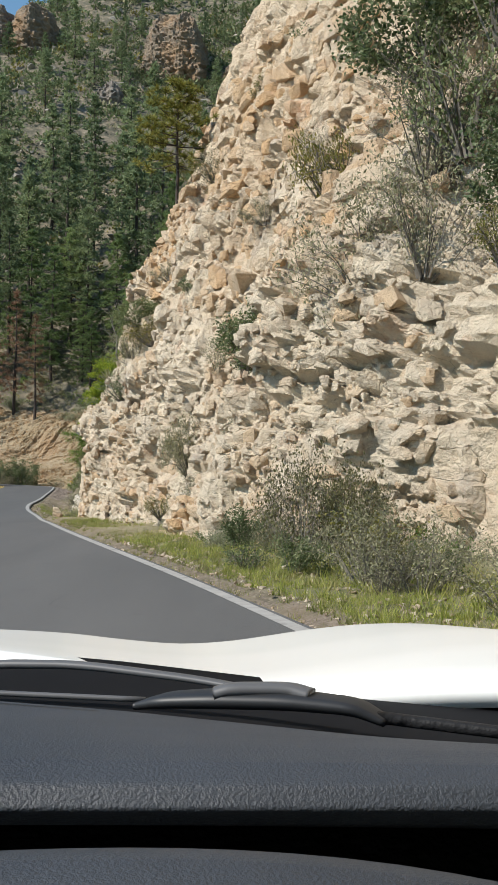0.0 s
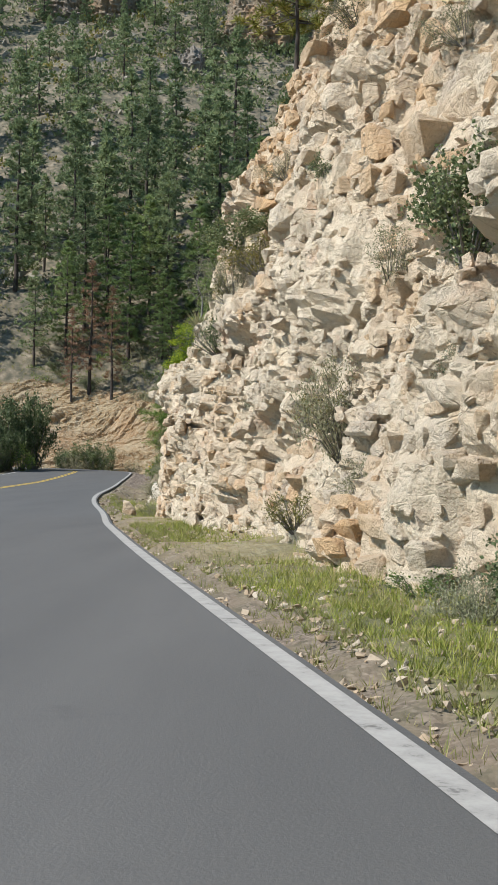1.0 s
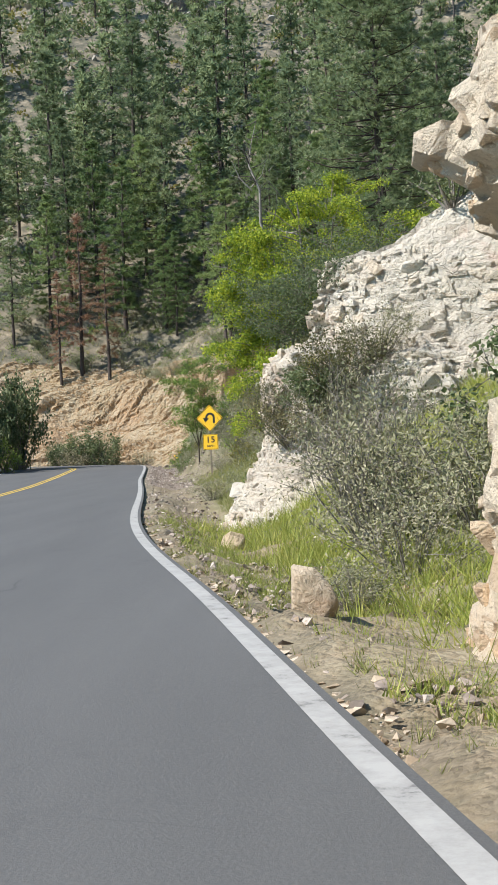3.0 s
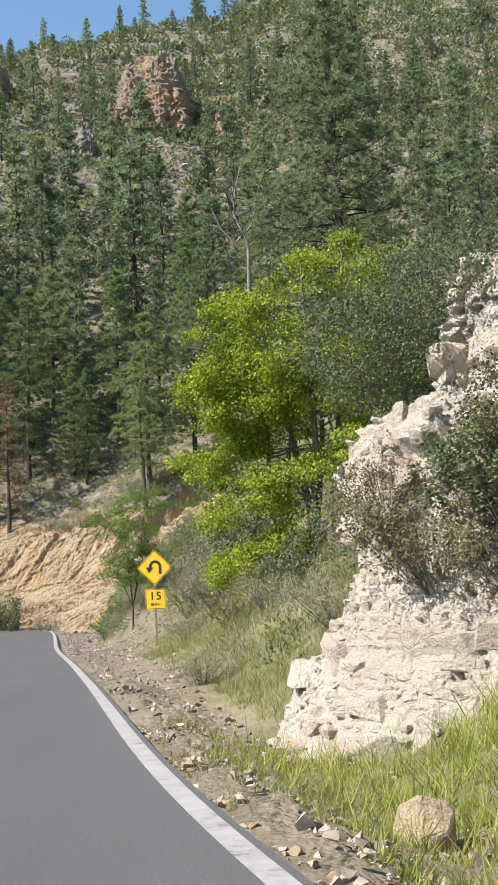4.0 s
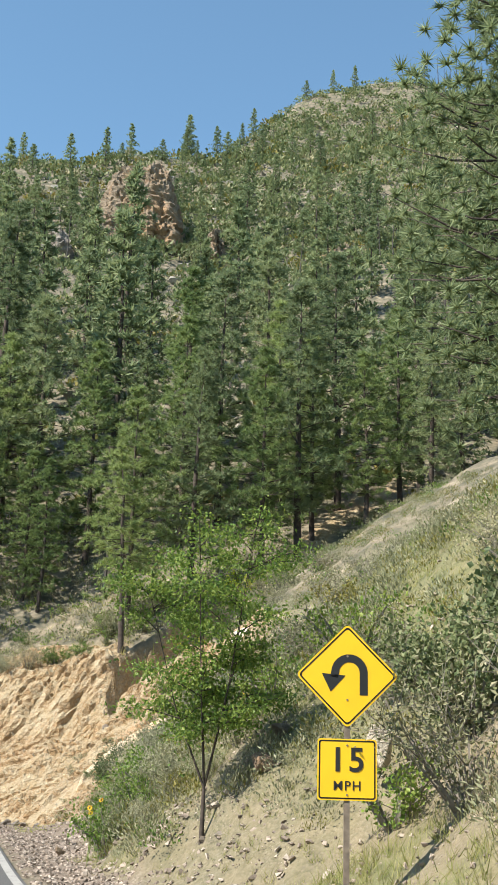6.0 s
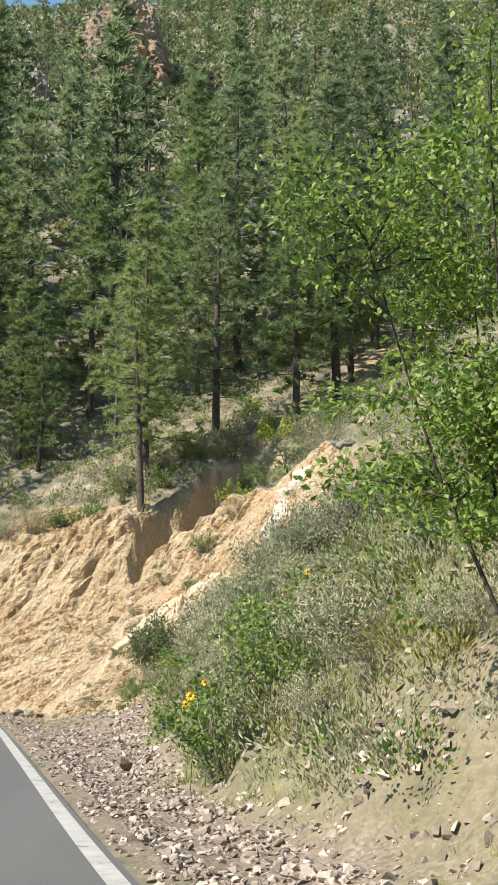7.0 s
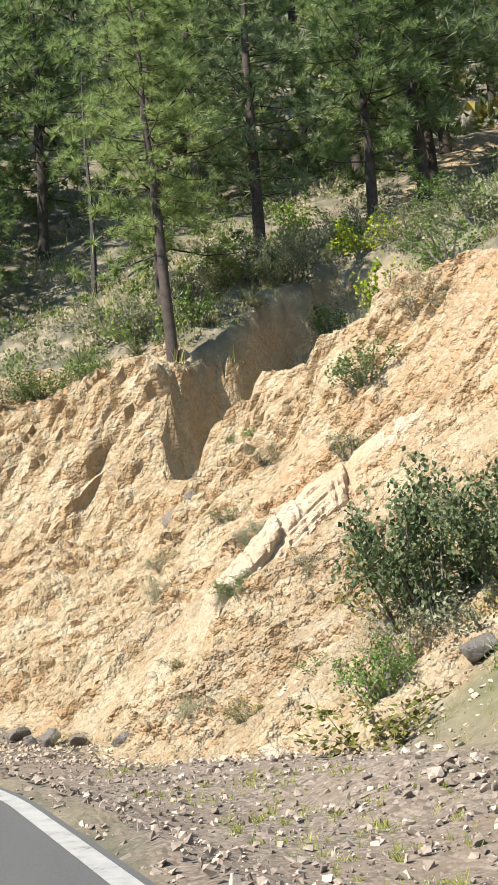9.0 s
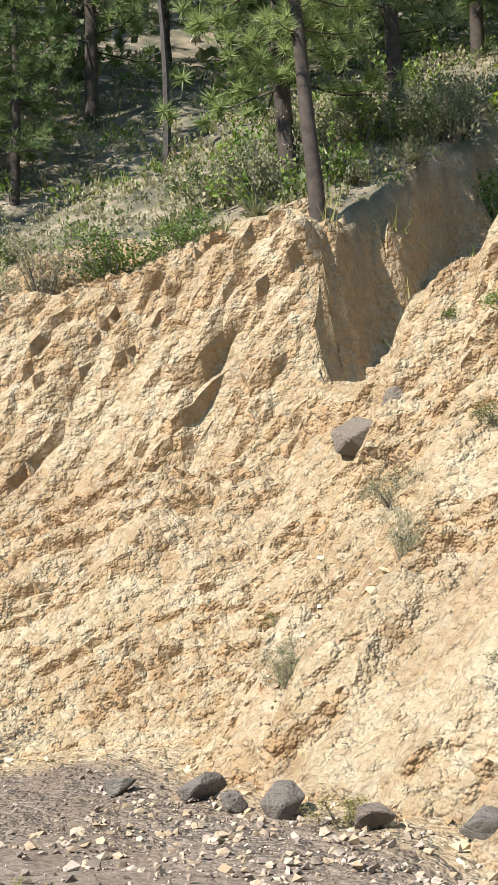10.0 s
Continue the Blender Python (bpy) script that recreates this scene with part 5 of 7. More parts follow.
y = 70 + 150 * rng_d.random(2600)
x = (rng_d.random(2600) * 2 - 1) * (14 + 0.3 * (y + 10)) - 3
rubble("hillside_rubble", x, y, 0.35 + 1.7 * rng_d.random(2600) ** 2.5, M_RUBBLE, "pale rubble scattered over the wooded slope", rng_d)


# ---------------------------------------------------------------- cliff plants and blocks
CLIFF_V = np.empty(len(cliff.data.vertices) * 3, np.float32)
cliff.data.vertices.foreach_get("co", CLIFF_V)
CLIFF_V = CLIFF_V.reshape(-1, 3)
CRAG_V = np.empty(len(crag.data.vertices) * 3, np.float32)
crag.data.vertices.foreach_get("co", CRAG_V)
CRAG_V = CRAG_V.reshape(-1, 3)


def on_rock(x, y, z, verts=CLIFF_V):
    """The spot of the face nearest to a place."""
    i = np.argmin(((verts - np.array([x, y, z])) ** 2).sum(1))
    return verts[i].astype(float)


SHRUBS = {
    "oak": (shrub_meshes("oak", 1, 0.8, 1.15, 18, 1600, 0.066), M_OAK),
    "oak2": (shrub_meshes("oak", 2, 0.9, 1.0, 20, 1500, 0.055), M_OAK),
    "brush": (shrub_meshes("brush", 3, 0.8, 1.2, 26, 2500, 0.052, 0.27, 0.6, 4, 0.4, 0.007), M_BRUSH),
    "brush2": (shrub_meshes("brush", 4, 1.0, 1.1, 28, 2500, 0.052, 0.27, 0.6, 4, 0.4, 0.007), M_BRUSH),
    "sage": (shrub_meshes("sage", 5, 0.8, 0.75, 36, 5200, 0.052, 0.18, 0.5, 4, 0.9, 0.005), M_SAGE),
    "olive": (shrub_meshes("olive", 6, 0.7, 1.2, 18, 1600, 0.046), M_OLIVE),
    "green": (shrub_meshes("green", 7, 0.8, 1.1, 16, 1100, 0.055, 0.5), M_GREEN_BUSH),
    "green2": (shrub_meshes("green", 8, 0.9, 1.2, 18, 1900, 0.055, 0.5), M_GREEN_BUSH),
    "twiggy": (shrub_meshes("twiggy", 9, 0.9, 1.5, 36, 1300, 0.040, 0.34, 0.7, 5, 0.3, 0.006), M_BRUSH),
    "thicket": (shrub_meshes("thicket", 11, 2.0, 4.5, 40, 6500, 0.15, 0.5, 0.5, 5, 0.4, 0.012), M_OAK),
    "low_sage": (shrub_meshes("low_sage", 12, 0.8, 0.75, 9, 420, 0.085, 0.26, 0.5, 2, 0.9, 0.006), M_SAGE),
    "low_brush": (shrub_meshes("low_brush", 13, 0.8, 1.0, 10, 420, 0.09, 0.30, 0.6, 2, 0.4, 0.007), M_BRUSH),
    "low_green": (shrub_meshes("low_green", 14, 0.8, 1.0, 9, 420, 0.085, 0.48, 0.6, 2, 0.3, 0.007), M_GREEN_BUSH),
    "low_olive": (shrub_meshes("low_olive", 15, 0.8, 1.0, 9, 420, 0.08, 0.40, 0.6, 2, 0.3, 0.007), M_OLIVE),
    "dense": (shrub_meshes("dense", 16, 1.1, 1.8, 26, 4600, 0.065, 0.5, 0.5, 5, 0.3, 0.008), M_OAK),
    "brown": (shrub_meshes("brown", 17, 0.9, 1.1, 32, 3800, 0.044, 0.35, 0.6, 5, 0.3, 0.006), M_BROWN),
    "gold": (shrub_meshes("gold", 10, 0.8, 0.9, 16, 800, 0.08, 0.5), M_MAPLE),
}
LABELS = {
    "oak": "dark green scrub oak bush", "oak2": "low dark green scrub oak bush", "brush": "dry grey-green brush", "brush2": "wide dry grey-green brush", "sage": "pale silvery sage brush",
    "olive": "olive-green yellowing bush", "green": "leafy bright green bush", "green2": "broad-leaved bright green bush", "twiggy": "twiggy half-bare dry bush", "thicket": "tall dense dark green bush", "low_sage": "low silvery sage brush", "low_brush": "low dry grey-green brush", "low_green": "low bright green bush", "low_olive": "low olive-green bush", "dense": "dense dark green scrub oak", "brown": "twiggy browning bush", "gold": "yellow-green leafy bush",
}
SIZES = {"brown": (0.9, 1.1), "oak": (0.8, 1.15), "oak2": (0.9, 1.0), "brush": (0.8, 1.2), "brush2": (1.0, 1.1), "sage": (0.8, 0.75), "olive": (0.7, 1.2), "green": (0.8, 1.1), "green2": (0.9, 1.2), "twiggy": (0.9, 1.5), "gold": (0.8, 0.9), "thicket": (2.0, 4.5), "dense": (1.1, 1.8), "low_sage": (0.8, 0.75), "low_brush": (0.8, 1.0), "low_green": (0.8, 1.0), "low_olive": (0.8, 1.0)}
rng_s = np.random.default_rng(9)


def shrub(kind, x, y, z, radius, height, where, tilt=(0, 0)):
    (wood, green), mat = SHRUBS[kind]
    r0, h0 = SIZES[kind]
    m = place(x, y, z, rng_s.random() * 6.283, 1.0, 0.05, tilt) @ Matrix.Diagonal((radius / r0, radius / r0, height / h0, 1))
    return plant("shrub", (wood, green), (M_BARK_GREY, mat), ("stem", "foliage"), m, LABELS[kind] + " " + where, "shrub", "shrubs")


for kind, x, y, z, r, h in (
    ("dense", 13.1, -61.1, 7.4, 1.3, 2.0), ("dense", 13.6, -63.6, 7.0, 1.2, 1.8), ("brush2", 13.0, -62.9, 4.0, 1.1, 1.7), ("dense", 13.2, -65.8, 4.2, 0.9, 1.5), ("olive", 11.9, -59.0, 6.4, 0.5, 0.8), ("olive", 7.65, -45.6, 5.0, 0.75, 0.9), ("brush2", 6.75, -44.8, 4.5, 0.85, 0.9), ("dense", 7.2, -45.2, 5.6, 0.8, 0.9), ("olive", 8.85, -54.6, 1.5, 0.4, 0.6), ("brush", 9.2, -55.0, 3.5, 0.5, 0.8),
    ("dense", 10.35, -58.0, 3.2, 0.85, 1.25), ("brush", 9.0, -55.0, 1.5, 0.5, 1.3), ("brush2", 12.5, -61.4, 3.3, 1.15, 1.7), ("twiggy", 12.9, -61.0, 3.0, 1.0, 2.2),
    ("olive", 12.4, -59.0, 5.4, 0.65, 2.0), ("oak2", 13.1, -63.2, 5.6, 1.05, 1.7), ("twiggy", 13.0, -62.6, 5.6, 1.1, 2.0), ("olive", 13.4, -65.0, 3.7, 0.5, 1.2),
    ("olive", 11.8, -60.4, 2.8, 0.3, 0.55), ("olive", 7.0, -44.2, 4.5, 0.55, 0.8), ("oak", 12.2, -52.8, 10.7, 0.6, 0.7), ("brush2", 9.8, -48.0, 8.8, 1.0, 0.6),
    ("olive", 8.3, -55.0, 1.0, 0.3, 0.6), ("oak2", 6.8, -44.6, 3.4, 0.6, 0.8), ("brush", 10.6, -54.2, 6.6, 0.5, 0.6), ("sage", 11.0, -58.6, 1.6, 0.35, 0.4),
    ("brush", 9.6, -56.6, 0.6, 0.4, 0.6), ("oak", 8.9, -50.5, 5.6, 0.4, 0.5), ("brush", 7.7, -46.8, 6.6, 0.45, 0.5), ("twiggy", 11.8, -56.8, 7.2, 0.6, 0.9),
    ("oak2", 13.6, -59.8, 8.6, 0.9, 1.3), ("olive", 10.9, -50.4, 10.2, 0.5, 0.8), ("sage", 8.0, -50.0, 2.0, 0.3, 0.4),
):
    p = on_rock(x, y, z)
    shrub(kind, *p, r, h, "on a cliff ledge", (0.0, -0.25))
for kind, x, y, r, h in (("brown", 11.3, -64.2, 0.65, 1.45), ("twiggy", 11.2, -64.5, 0.6, 1.4), ("brown", 11.7, -65.0, 0.5, 1.1), ("dense", 10.35, -61.7, 0.45, 0.75), ("brush", 11.9, -64.8, 0.5, 0.8), ("olive", 11.9, -66.9, 0.6, 1.0), ("dense", 11.0, -66.3, 0.4, 0.5), ("twiggy", 11.8, -68.2, 0.45, 0.6), ("brush2", 12.0, -66.9, 0.5, 0.6), ("brush", 11.7, -67.7, 0.6, 0.9), ("brush2", 12.1, -68.3, 0.6, 0.75), ("green", 12.4, -67.6, 0.35, 0.7), ("oak2", 10.5, -64.9, 0.4, 0.42), ("brush", 12.6, -70.0, 0.55, 0.6), ("brush", 10.9, -62.5, 0.45, 0.5), ("sage", 10.2, -61.0, 0.4, 0.4), ("green", 9.9, -59.6, 0.3, 0.35)):
    shrub(kind, x, y, None, r, h, "at the foot of the cliff")
# yuccas
YUCCA = [yucca_mesh("yucca", 1), yucca_mesh("yucca", 2, 60, 0.5)]


def yucca(x, y, z, size, where):
    ob = tagged(part("yucca", YUCCA[int(abs(x * 7)) % 2], M_YUCCA), "spiky pale green yucca " + where, "yucca", "yuccas")
    ob.matrix_world = place(x, y, z, x * 3, size, 0.02)


for x, y, z, q in ((6.3, -43.4, 4.0, 0.95), (12.3, -61.2, 2.25, 0.6), (11.2, -58.4, 2.4, 0.5)):
    yucca(*on_rock(x, y, z), q, "on the cliff")


def block_mesh(name, seed):
    """An angular block with broken edges: the hull of points scattered over a rough box."""
    rng = np.random.default_rng(seed)
    q = ball(rng, 20)
    q = np.sign(q) * np.abs(q) ** 0.42 * (0.50 + 0.12 * rng.random((20, 1)))
    skew = 0.25 * rng.normal(size=2)
    q[:, 0] += skew[0] * q[:, 2]
    q[:, 1] += skew[1] * q[:, 2]
    bm = bmesh.new()
    for p in q:
        bm.verts.new(p)
    bmesh.ops.convex_hull(bm, input=bm.verts)
    bmesh.ops.delete(bm, geom=[v for v in bm.verts if not v.link_faces], context="VERTS")
    me = bpy.data.meshes.new(name)
    bm.to_mesh(me)
    bm.free()
    return me


BLOCKS = [block_mesh("block", 60 + k) for k in range(10)]


def block_matrix(face, ti, wi, rng, wide, tall, deep, turn):
    """The pose of a block set into a face, its sides along the beds."""
    at = face["place"][ti, wi]
    tx, ty = face["tang"][ti]
    ox, oy = face["out"][ti]
    basis = Matrix(((tx, ox, 0, 0), (ty, oy, 0, 0), (0, 0, 1, 0), (0, 0, 0, 1)))
    m = Matrix.Translation((float(at[0] - 0.25 * deep * ox), float(at[1] - 0.25 * deep * oy), float(at[2])))
    return m @ basis @ Euler((rng.normal() * turn, rng.normal() * turn, rng.normal() * turn * 1.4)).to_matrix().to_4x4() @ Matrix.Diagonal((wide, deep, tall, 1))


def rock_blocks(parent, face, seed, material, top, pieces, inside, clear=(), scale=1.0):
    """Beds of broken blocks over a face: the largest that the road passes nearest are pieces of their own, the rest one mesh."""
    rng = np.random.default_rng(seed)
    base = []
    for me in BLOCKS:
        v = np.array([q.co[:] for q in me.vertices])
        tri = [[p.vertices[0], p.vertices[k], p.vertices[k + 1]] for p in me.polygons for k in range(1, len(p.vertices) - 1)]
        base.append((v, np.array(tri)))
    t, w = face["t"], face["w"]
    made = []
    level = 0.15
    while level < top:
        tall = 0.05 + 0.17 * rng.random() ** 1.5 + (0.24 if rng.random() < 0.12 else 0) + 0.012 * max(level - 2, 0)
        tall *= scale
        along = rng.random()
        while along < t[-1] - 0.3:
            wide = tall * (0.8 + 2.2 * rng.random() ** 1.5)
            mid = level + 0.5 * tall + 0.25 * math.sin(along * 0.7 + level) + 0.12 * math.sin(along * 1.9)
            if rng.random() < 0.52:
                ti, wi = min(len(t) - 1, int(np.searchsorted(t, along + 0.5 * wide))), min(len(w) - 1, int(np.searchsorted(w, mid)))
                at = face["place"][ti, wi]
                grow = 0.9 + 0.35 * rng.random()
                deep = min(wide, tall * 1.5) * (0.45 + 0.5 * rng.random())
                if inside(at) and all(np.linalg.norm((at - np.array(c[:3])) / np.array(c[3:])) > 1 for c in clear):
                    made.append((wide * tall, block_matrix(face, ti, wi, rng, wide * grow, tall * grow, deep, 0.07 if rng.random() < 0.75 else 0.22), at))
            along += wide * (0.8 + 0.3 * rng.random())
        level += tall * 0.85
    made.sort(key=lambda q: -q[0])
    bag = Bag()
    for k, (size, m, at) in enumerate(made):
        if k < pieces:
            part("block", BLOCKS[k % len(BLOCKS)], material, parent).matrix_world = m
        else:
            v, f = base[k % len(base)]
            a = np.array(m)
            bag.add(v @ a[:3, :3].T + a[:3, 3], f)
    tagged(part("broken_rock", bag.mesh("broken_rock"), material, parent), kind="stuff")


# ---------------------------------------------------------------- trees by the road
def maple_meshes(seed):
    """Several stems, arching limbs and a crown of leaf sprays."""
    rng = np.random.default_rng(seed)
    wood, green = Bag(), Bag()
    centres = []
    for k in range(7):
        az = k * 0.9 + rng.random()
        foot = np.array([0.35 * math.cos(az), 0.35 * math.sin(az), -0.3])
        top = np.array([1.7 * math.cos(az) * rng.random() + 0.3, 1.5 * math.sin(az) * rng.random(), 6.2 + 2.2 * rng.random()])
        mid = 0.5 * (foot + top) + rng.normal(size=3) * 0.35
        wood.add(*tube([foot, 0.5 * (foot + mid), mid, 0.5 * (mid + top), top], [0.10, 0.085, 0.065, 0.045, 0.015], 6))
        for q in range(9):
            u = 0.25 + 0.72 * rng.random()
            a = mid + (top - mid) * (u * 2 - 1) if u > 0.5 else foot + (mid - foot) * u * 2
            d_ = unit(np.array([rng.normal(), rng.normal(), 0.35 + 0.3 * rng.normal()]))
            b = a + d_ * (0.9 + 1.2 * rng.random())
            wood.add(*tube([a, 0.5 * (a + b) + np.array([0, 0, 0.1]), b], [0.028, 0.018, 0.006], 3))
    # crown: sprays over lobes of an uneven outline
    lobes = [(-1.0, -1.7, 5.4, 1.1), (-0.8, -1.4, 6.7, 0.95), (0.3, -1.8, 5.9, 1.0), (-0.9, 0.2, 5.1, 1.2), (-0.2, -0.9, 6.4, 1.4), (1.0, 0.2, 7.6, 1.35), (1.9, 0.6, 8.3, 1.2), (0.2, 0.4, 7.2, 1.3), (-1.3, -0.6, 3.6, 1.25), (0.0, -1.5, 4.4, 1.4), (1.5, -0.6, 5.4, 1.4), (2.1, 0.4, 6.6, 1.3),
             (-0.8, -1.0, 2.3, 1.0), (0.9, -1.4, 2.9, 1.15), (2.3, -0.4, 3.9, 1.2), (-0.9, 0.3, 4.2, 0.9), (1.6, -1.0, 1.6, 0.75), (-0.6, 1.0, 5.5, 1.3), (1.0, 1.3, 4.8, 1.3), (-1.2, -0.6, 1.4, 0.6), (2.6, -0.8, 2.4, 1.2), (3.2, 0.0, 5.0, 1.4), (3.4, 0.2, 7.0, 1.2), (2.8, -0.4, 1.2, 1.0), (4.2, 0.6, 6.0, 1.3), (4.0, 0.2, 3.4, 1.3), (0.4, -1.2, 1.0, 0.6), (0.2, -1.6, 0.5, 0.7), (1.4, -1.8, 0.3, 0.7), (2.4, -1.6, 0.8, 0.8)]
    lobes = lobes + [(-1.5, -0.8, 5.6, 0.85), (4.6, 0.4, 7.4, 1.3), (5.2, 0.4, 4.6, 1.4), (4.8, -0.2, 2.0, 1.2), (3.9, -0.8, 0.9, 0.9)]
    for cx, cy, cz, r in lobes:
        for q in range(15):
            sub = np.array([cx, cy, cz]) + ball(rng, 1)[0] * r * (0.55 + 0.5 * rng.random()) * np.array([1, 1, 0.85])
            n = int(4 + 6 * r * r * rng.random())
            # a spray of leaves that hangs outwards from its twig
            way = unit(sub - np.array([1.2, 0.0, cz - 0.5]))
            out = rng.random((n, 1)) ** 0.6
            centres.append(sub + way * out * 0.45 * r + ball(rng, n) * 0.22 * r * np.array([1, 1, 0.4]) - np.array([0, 0, 0.35]) * out ** 2 * r)
            wood.add(*tube([sub - way * 0.5 * r, sub, sub + way * 0.35 * r], [0.012, 0.008, 0.004], 3))
    centres = np.concatenate(centres)
    n = 44
    c = np.repeat(centres, n, 0)
    c = c + rng.normal(size=c.shape) * np.array([0.12, 0.12, 0.07])
    w = unit(ball(rng, len(c)) + np.array([-0.15, -0.1, -0.7]))
    green.add(*leaves(c, w, 0.066 * (0.6 + 0.8 * rng.random(len(c))), 0.032 * (0.6 + 0.6 * rng.random(len(c))), rng))
    return wood.mesh("maple_trunk", True), green.mesh("maple_crown")


plant("maple_tree", maple_meshes(3), (M_BARK_GREY, M_MAPLE), ("trunk", "crown"), place(3.75, -9.6, 0.55, 0.0, 1.0), "large many-stemmed maple with yellow-green leaves", "maple tree")


def dead_tree():
    root = tagged(new("dead_tree"), "bleached bare dead tree standing in the maple", "dead tree")
    part("trunk", mesh_np("trunk", *tube([(4.30, -8.60, 0.40), (4.10, -8.90, 3.20), (3.60, -9.50, 5.40), (3.12, -10.30, 7.15), (2.84, -10.60, 8.15), (2.86, -10.60, 9.15), (2.55, -10.50, 9.95), (2.62, -10.50, 10.5), (2.85, -10.50, 11.4)], [0.12, 0.095, 0.075, 0.06, 0.05, 0.04, 0.03, 0.018, 0.007], 7), True), M_DEAD_WOOD, root)
    for pts, r in (
        ([(3.10, -10.50, 6.65), (2.75, -10.60, 7.45), (2.40, -10.70, 7.80), (2.15, -10.70, 7.85)], 0.05),
        ([(3.20, -10.40, 5.75), (2.40, -10.70, 6.45), (1.70, -10.90, 6.75), (1.15, -11.00, 7.45)], 0.045),
        ([(2.62, -10.60, 9.15), (2.25, -10.70, 9.55), (2.05, -10.70, 10.05)], 0.03), ([(2.60, -10.60, 9.25), (2.95, -10.50, 9.65), (3.15, -10.50, 10.35)], 0.03),
        ([(2.25, -10.70, 9.55), (2.00, -10.70, 9.65)], 0.015), ([(1.70, -10.90, 6.75), (1.40, -10.90, 6.80), (1.10, -10.90, 7.05)], 0.02), ([(2.90, -10.50, 7.65), (3.30, -10.50, 8.35), (3.40, -10.50, 9.15)], 0.03),
        ([(2.45, -10.50, 10.05), (2.65, -10.50, 10.55)], 0.012), ([(3.15, -10.50, 9.75), (3.35, -10.50, 9.95)], 0.012),
    ):
        part("branch", mesh_np("branch", *tube(pts, np.linspace(0.85 * r, 0.008, len(pts)), 5), True), M_DEAD_WOOD, root)
    rng = np.random.default_rng(17)
    spine = np.array([(2.84, -10.6, 8.15), (2.86, -10.6, 9.15), (2.55, -10.5, 9.95), (2.62, -10.5, 10.5), (2.85, -10.5, 11.4)])
    bag = Bag()
    for k in range(34):
        u = rng.random() * 3.98
        i = int(u)
        a = spine[i] + (spine[i + 1] - spine[i]) * (u - i)
        way = unit(np.array([rng.normal(), 0.5 * rng.normal(), 0.55 + 0.4 * rng.normal()]))
        ln = 0.25 + 0.55 * rng.random()
        b = a + way * ln * 0.55 + rng.normal(size=3) * 0.05
        c = b + unit(way + rng.normal(size=3) * 0.5) * ln * 0.5
        bag.add(*tube([a, b, c], [0.017, 0.011, 0.004], 4))
    part("twigs", bag.mesh("twigs"), M_DARK_SNAG, root)


dead_tree()


def open_tree_meshes(seed, height, spread, stems, leaf_n, leaf, wide, clump=0.3):
    rng = np.random.default_rng(seed)
    wood, green = Bag(), Bag()
    tips = []
    fork = np.array([0.02, 0, height * 0.17])
    wood.add(*tube([(0, 0, -0.3), (0.01, 0, height * 0.05), fork], [0.0095 * height, 0.008 * height, 0.0065 * height], 7))
    for k in range(stems):
        az = k * 6.283 / stems + rng.normal() * 0.3
        lean = spread * (0.25 + 0.6 * rng.random())
        top = np.array([lean * math.cos(az), lean * math.sin(az), height * (0.72 + 0.28 * rng.random())])
        m1 = fork + (top - fork) * 0.4 + np.array([0.1 * lean * math.cos(az), 0.1 * lean * math.sin(az), 0])
        wood.add(*tube([fork, m1, top], [0.0042 * height, 0.0026 * height, 0.004], 5))
        for q in range(14):
            u = rng.random()
            a = m1 + (top - m1) * u if rng.random() < 0.72 else fork + (m1 - fork) * (0.5 + 0.5 * u)
            b = a + unit(np.array([rng.normal(), rng.normal(), 0.35])) * spread * (0.25 + 0.45 * rng.random())
            wood.add(*tube([a, 0.5 * (a + b) + np.array([0, 0, 0.04]), b], [0.0025 * height, 0.002 * height, 0.003], 3))
            tips.append((a, b))
    a = np.array([t[0] for t in tips])
    b = np.array([t[1] for t in tips])
    i = rng.integers(0, len(tips), leaf_n)
    c = a[i] + (b - a)[i] * (0.35 + 0.75 * rng.random((leaf_n, 1))) + rng.normal(size=(leaf_n, 3)) * clump * np.array([1, 1, 0.5]) * 0.5
    w = unit(ball(rng, leaf_n) + np.array([0, 0, -0.1]))
    green.add(*leaves(c, w, leaf * (0.6 + 0.8 * rng.random(leaf_n)), leaf * wide * (0.6 + 0.6 * rng.random(leaf_n)), rng))
    return wood.mesh("tree_trunk", True), green.mesh("tree_crown")


plant("ash_tree", open_tree_meshes(4, 4.5, 1.35, 5, 15000, 0.062, 0.36, 0.30), (M_BARK, M_ASH), ("trunk", "crown"), place(-1.1, 6.06, None, 0.6, 1.0), "slender young tree with open light green foliage", "tree")
plant("oak_tree", open_tree_meshes(5, 2.4, 2.0, 12, 24000, 0.042, 0.45, 0.3), (M_BARK_GREY, M_OAK), ("trunk", "crown"), place(4.5, -23.3, 2.75, 1.2, 1.0, 0.3), "spreading grey-green oak on top of the crag", "oak tree")
plant("oak_tree", open_tree_meshes(6, 2.6, 2.0, 9, 10000, 0.04, 0.45, 0.3), (M_BARK_GREY, M_OAK), ("trunk", "crown"), place(5.6, -21.6, 3.6, 2.2, 1.0, 0.2), "grey-green oak beside the crag", "oak tree")
plant("pine_tree", pine_meshes("pine", 61, 4.2, 1.9, 0.34, 50, 6, 36, 0.22, 0, 0, 0.08), (M_BARK, M_PINE_OLIVE), ("trunk", "crown"), place(*on_rock(7.6, -45.6, 9.0), 0.5, 0.9, 0.15), "small yellowing pine on top of the cliff", "pine tree")

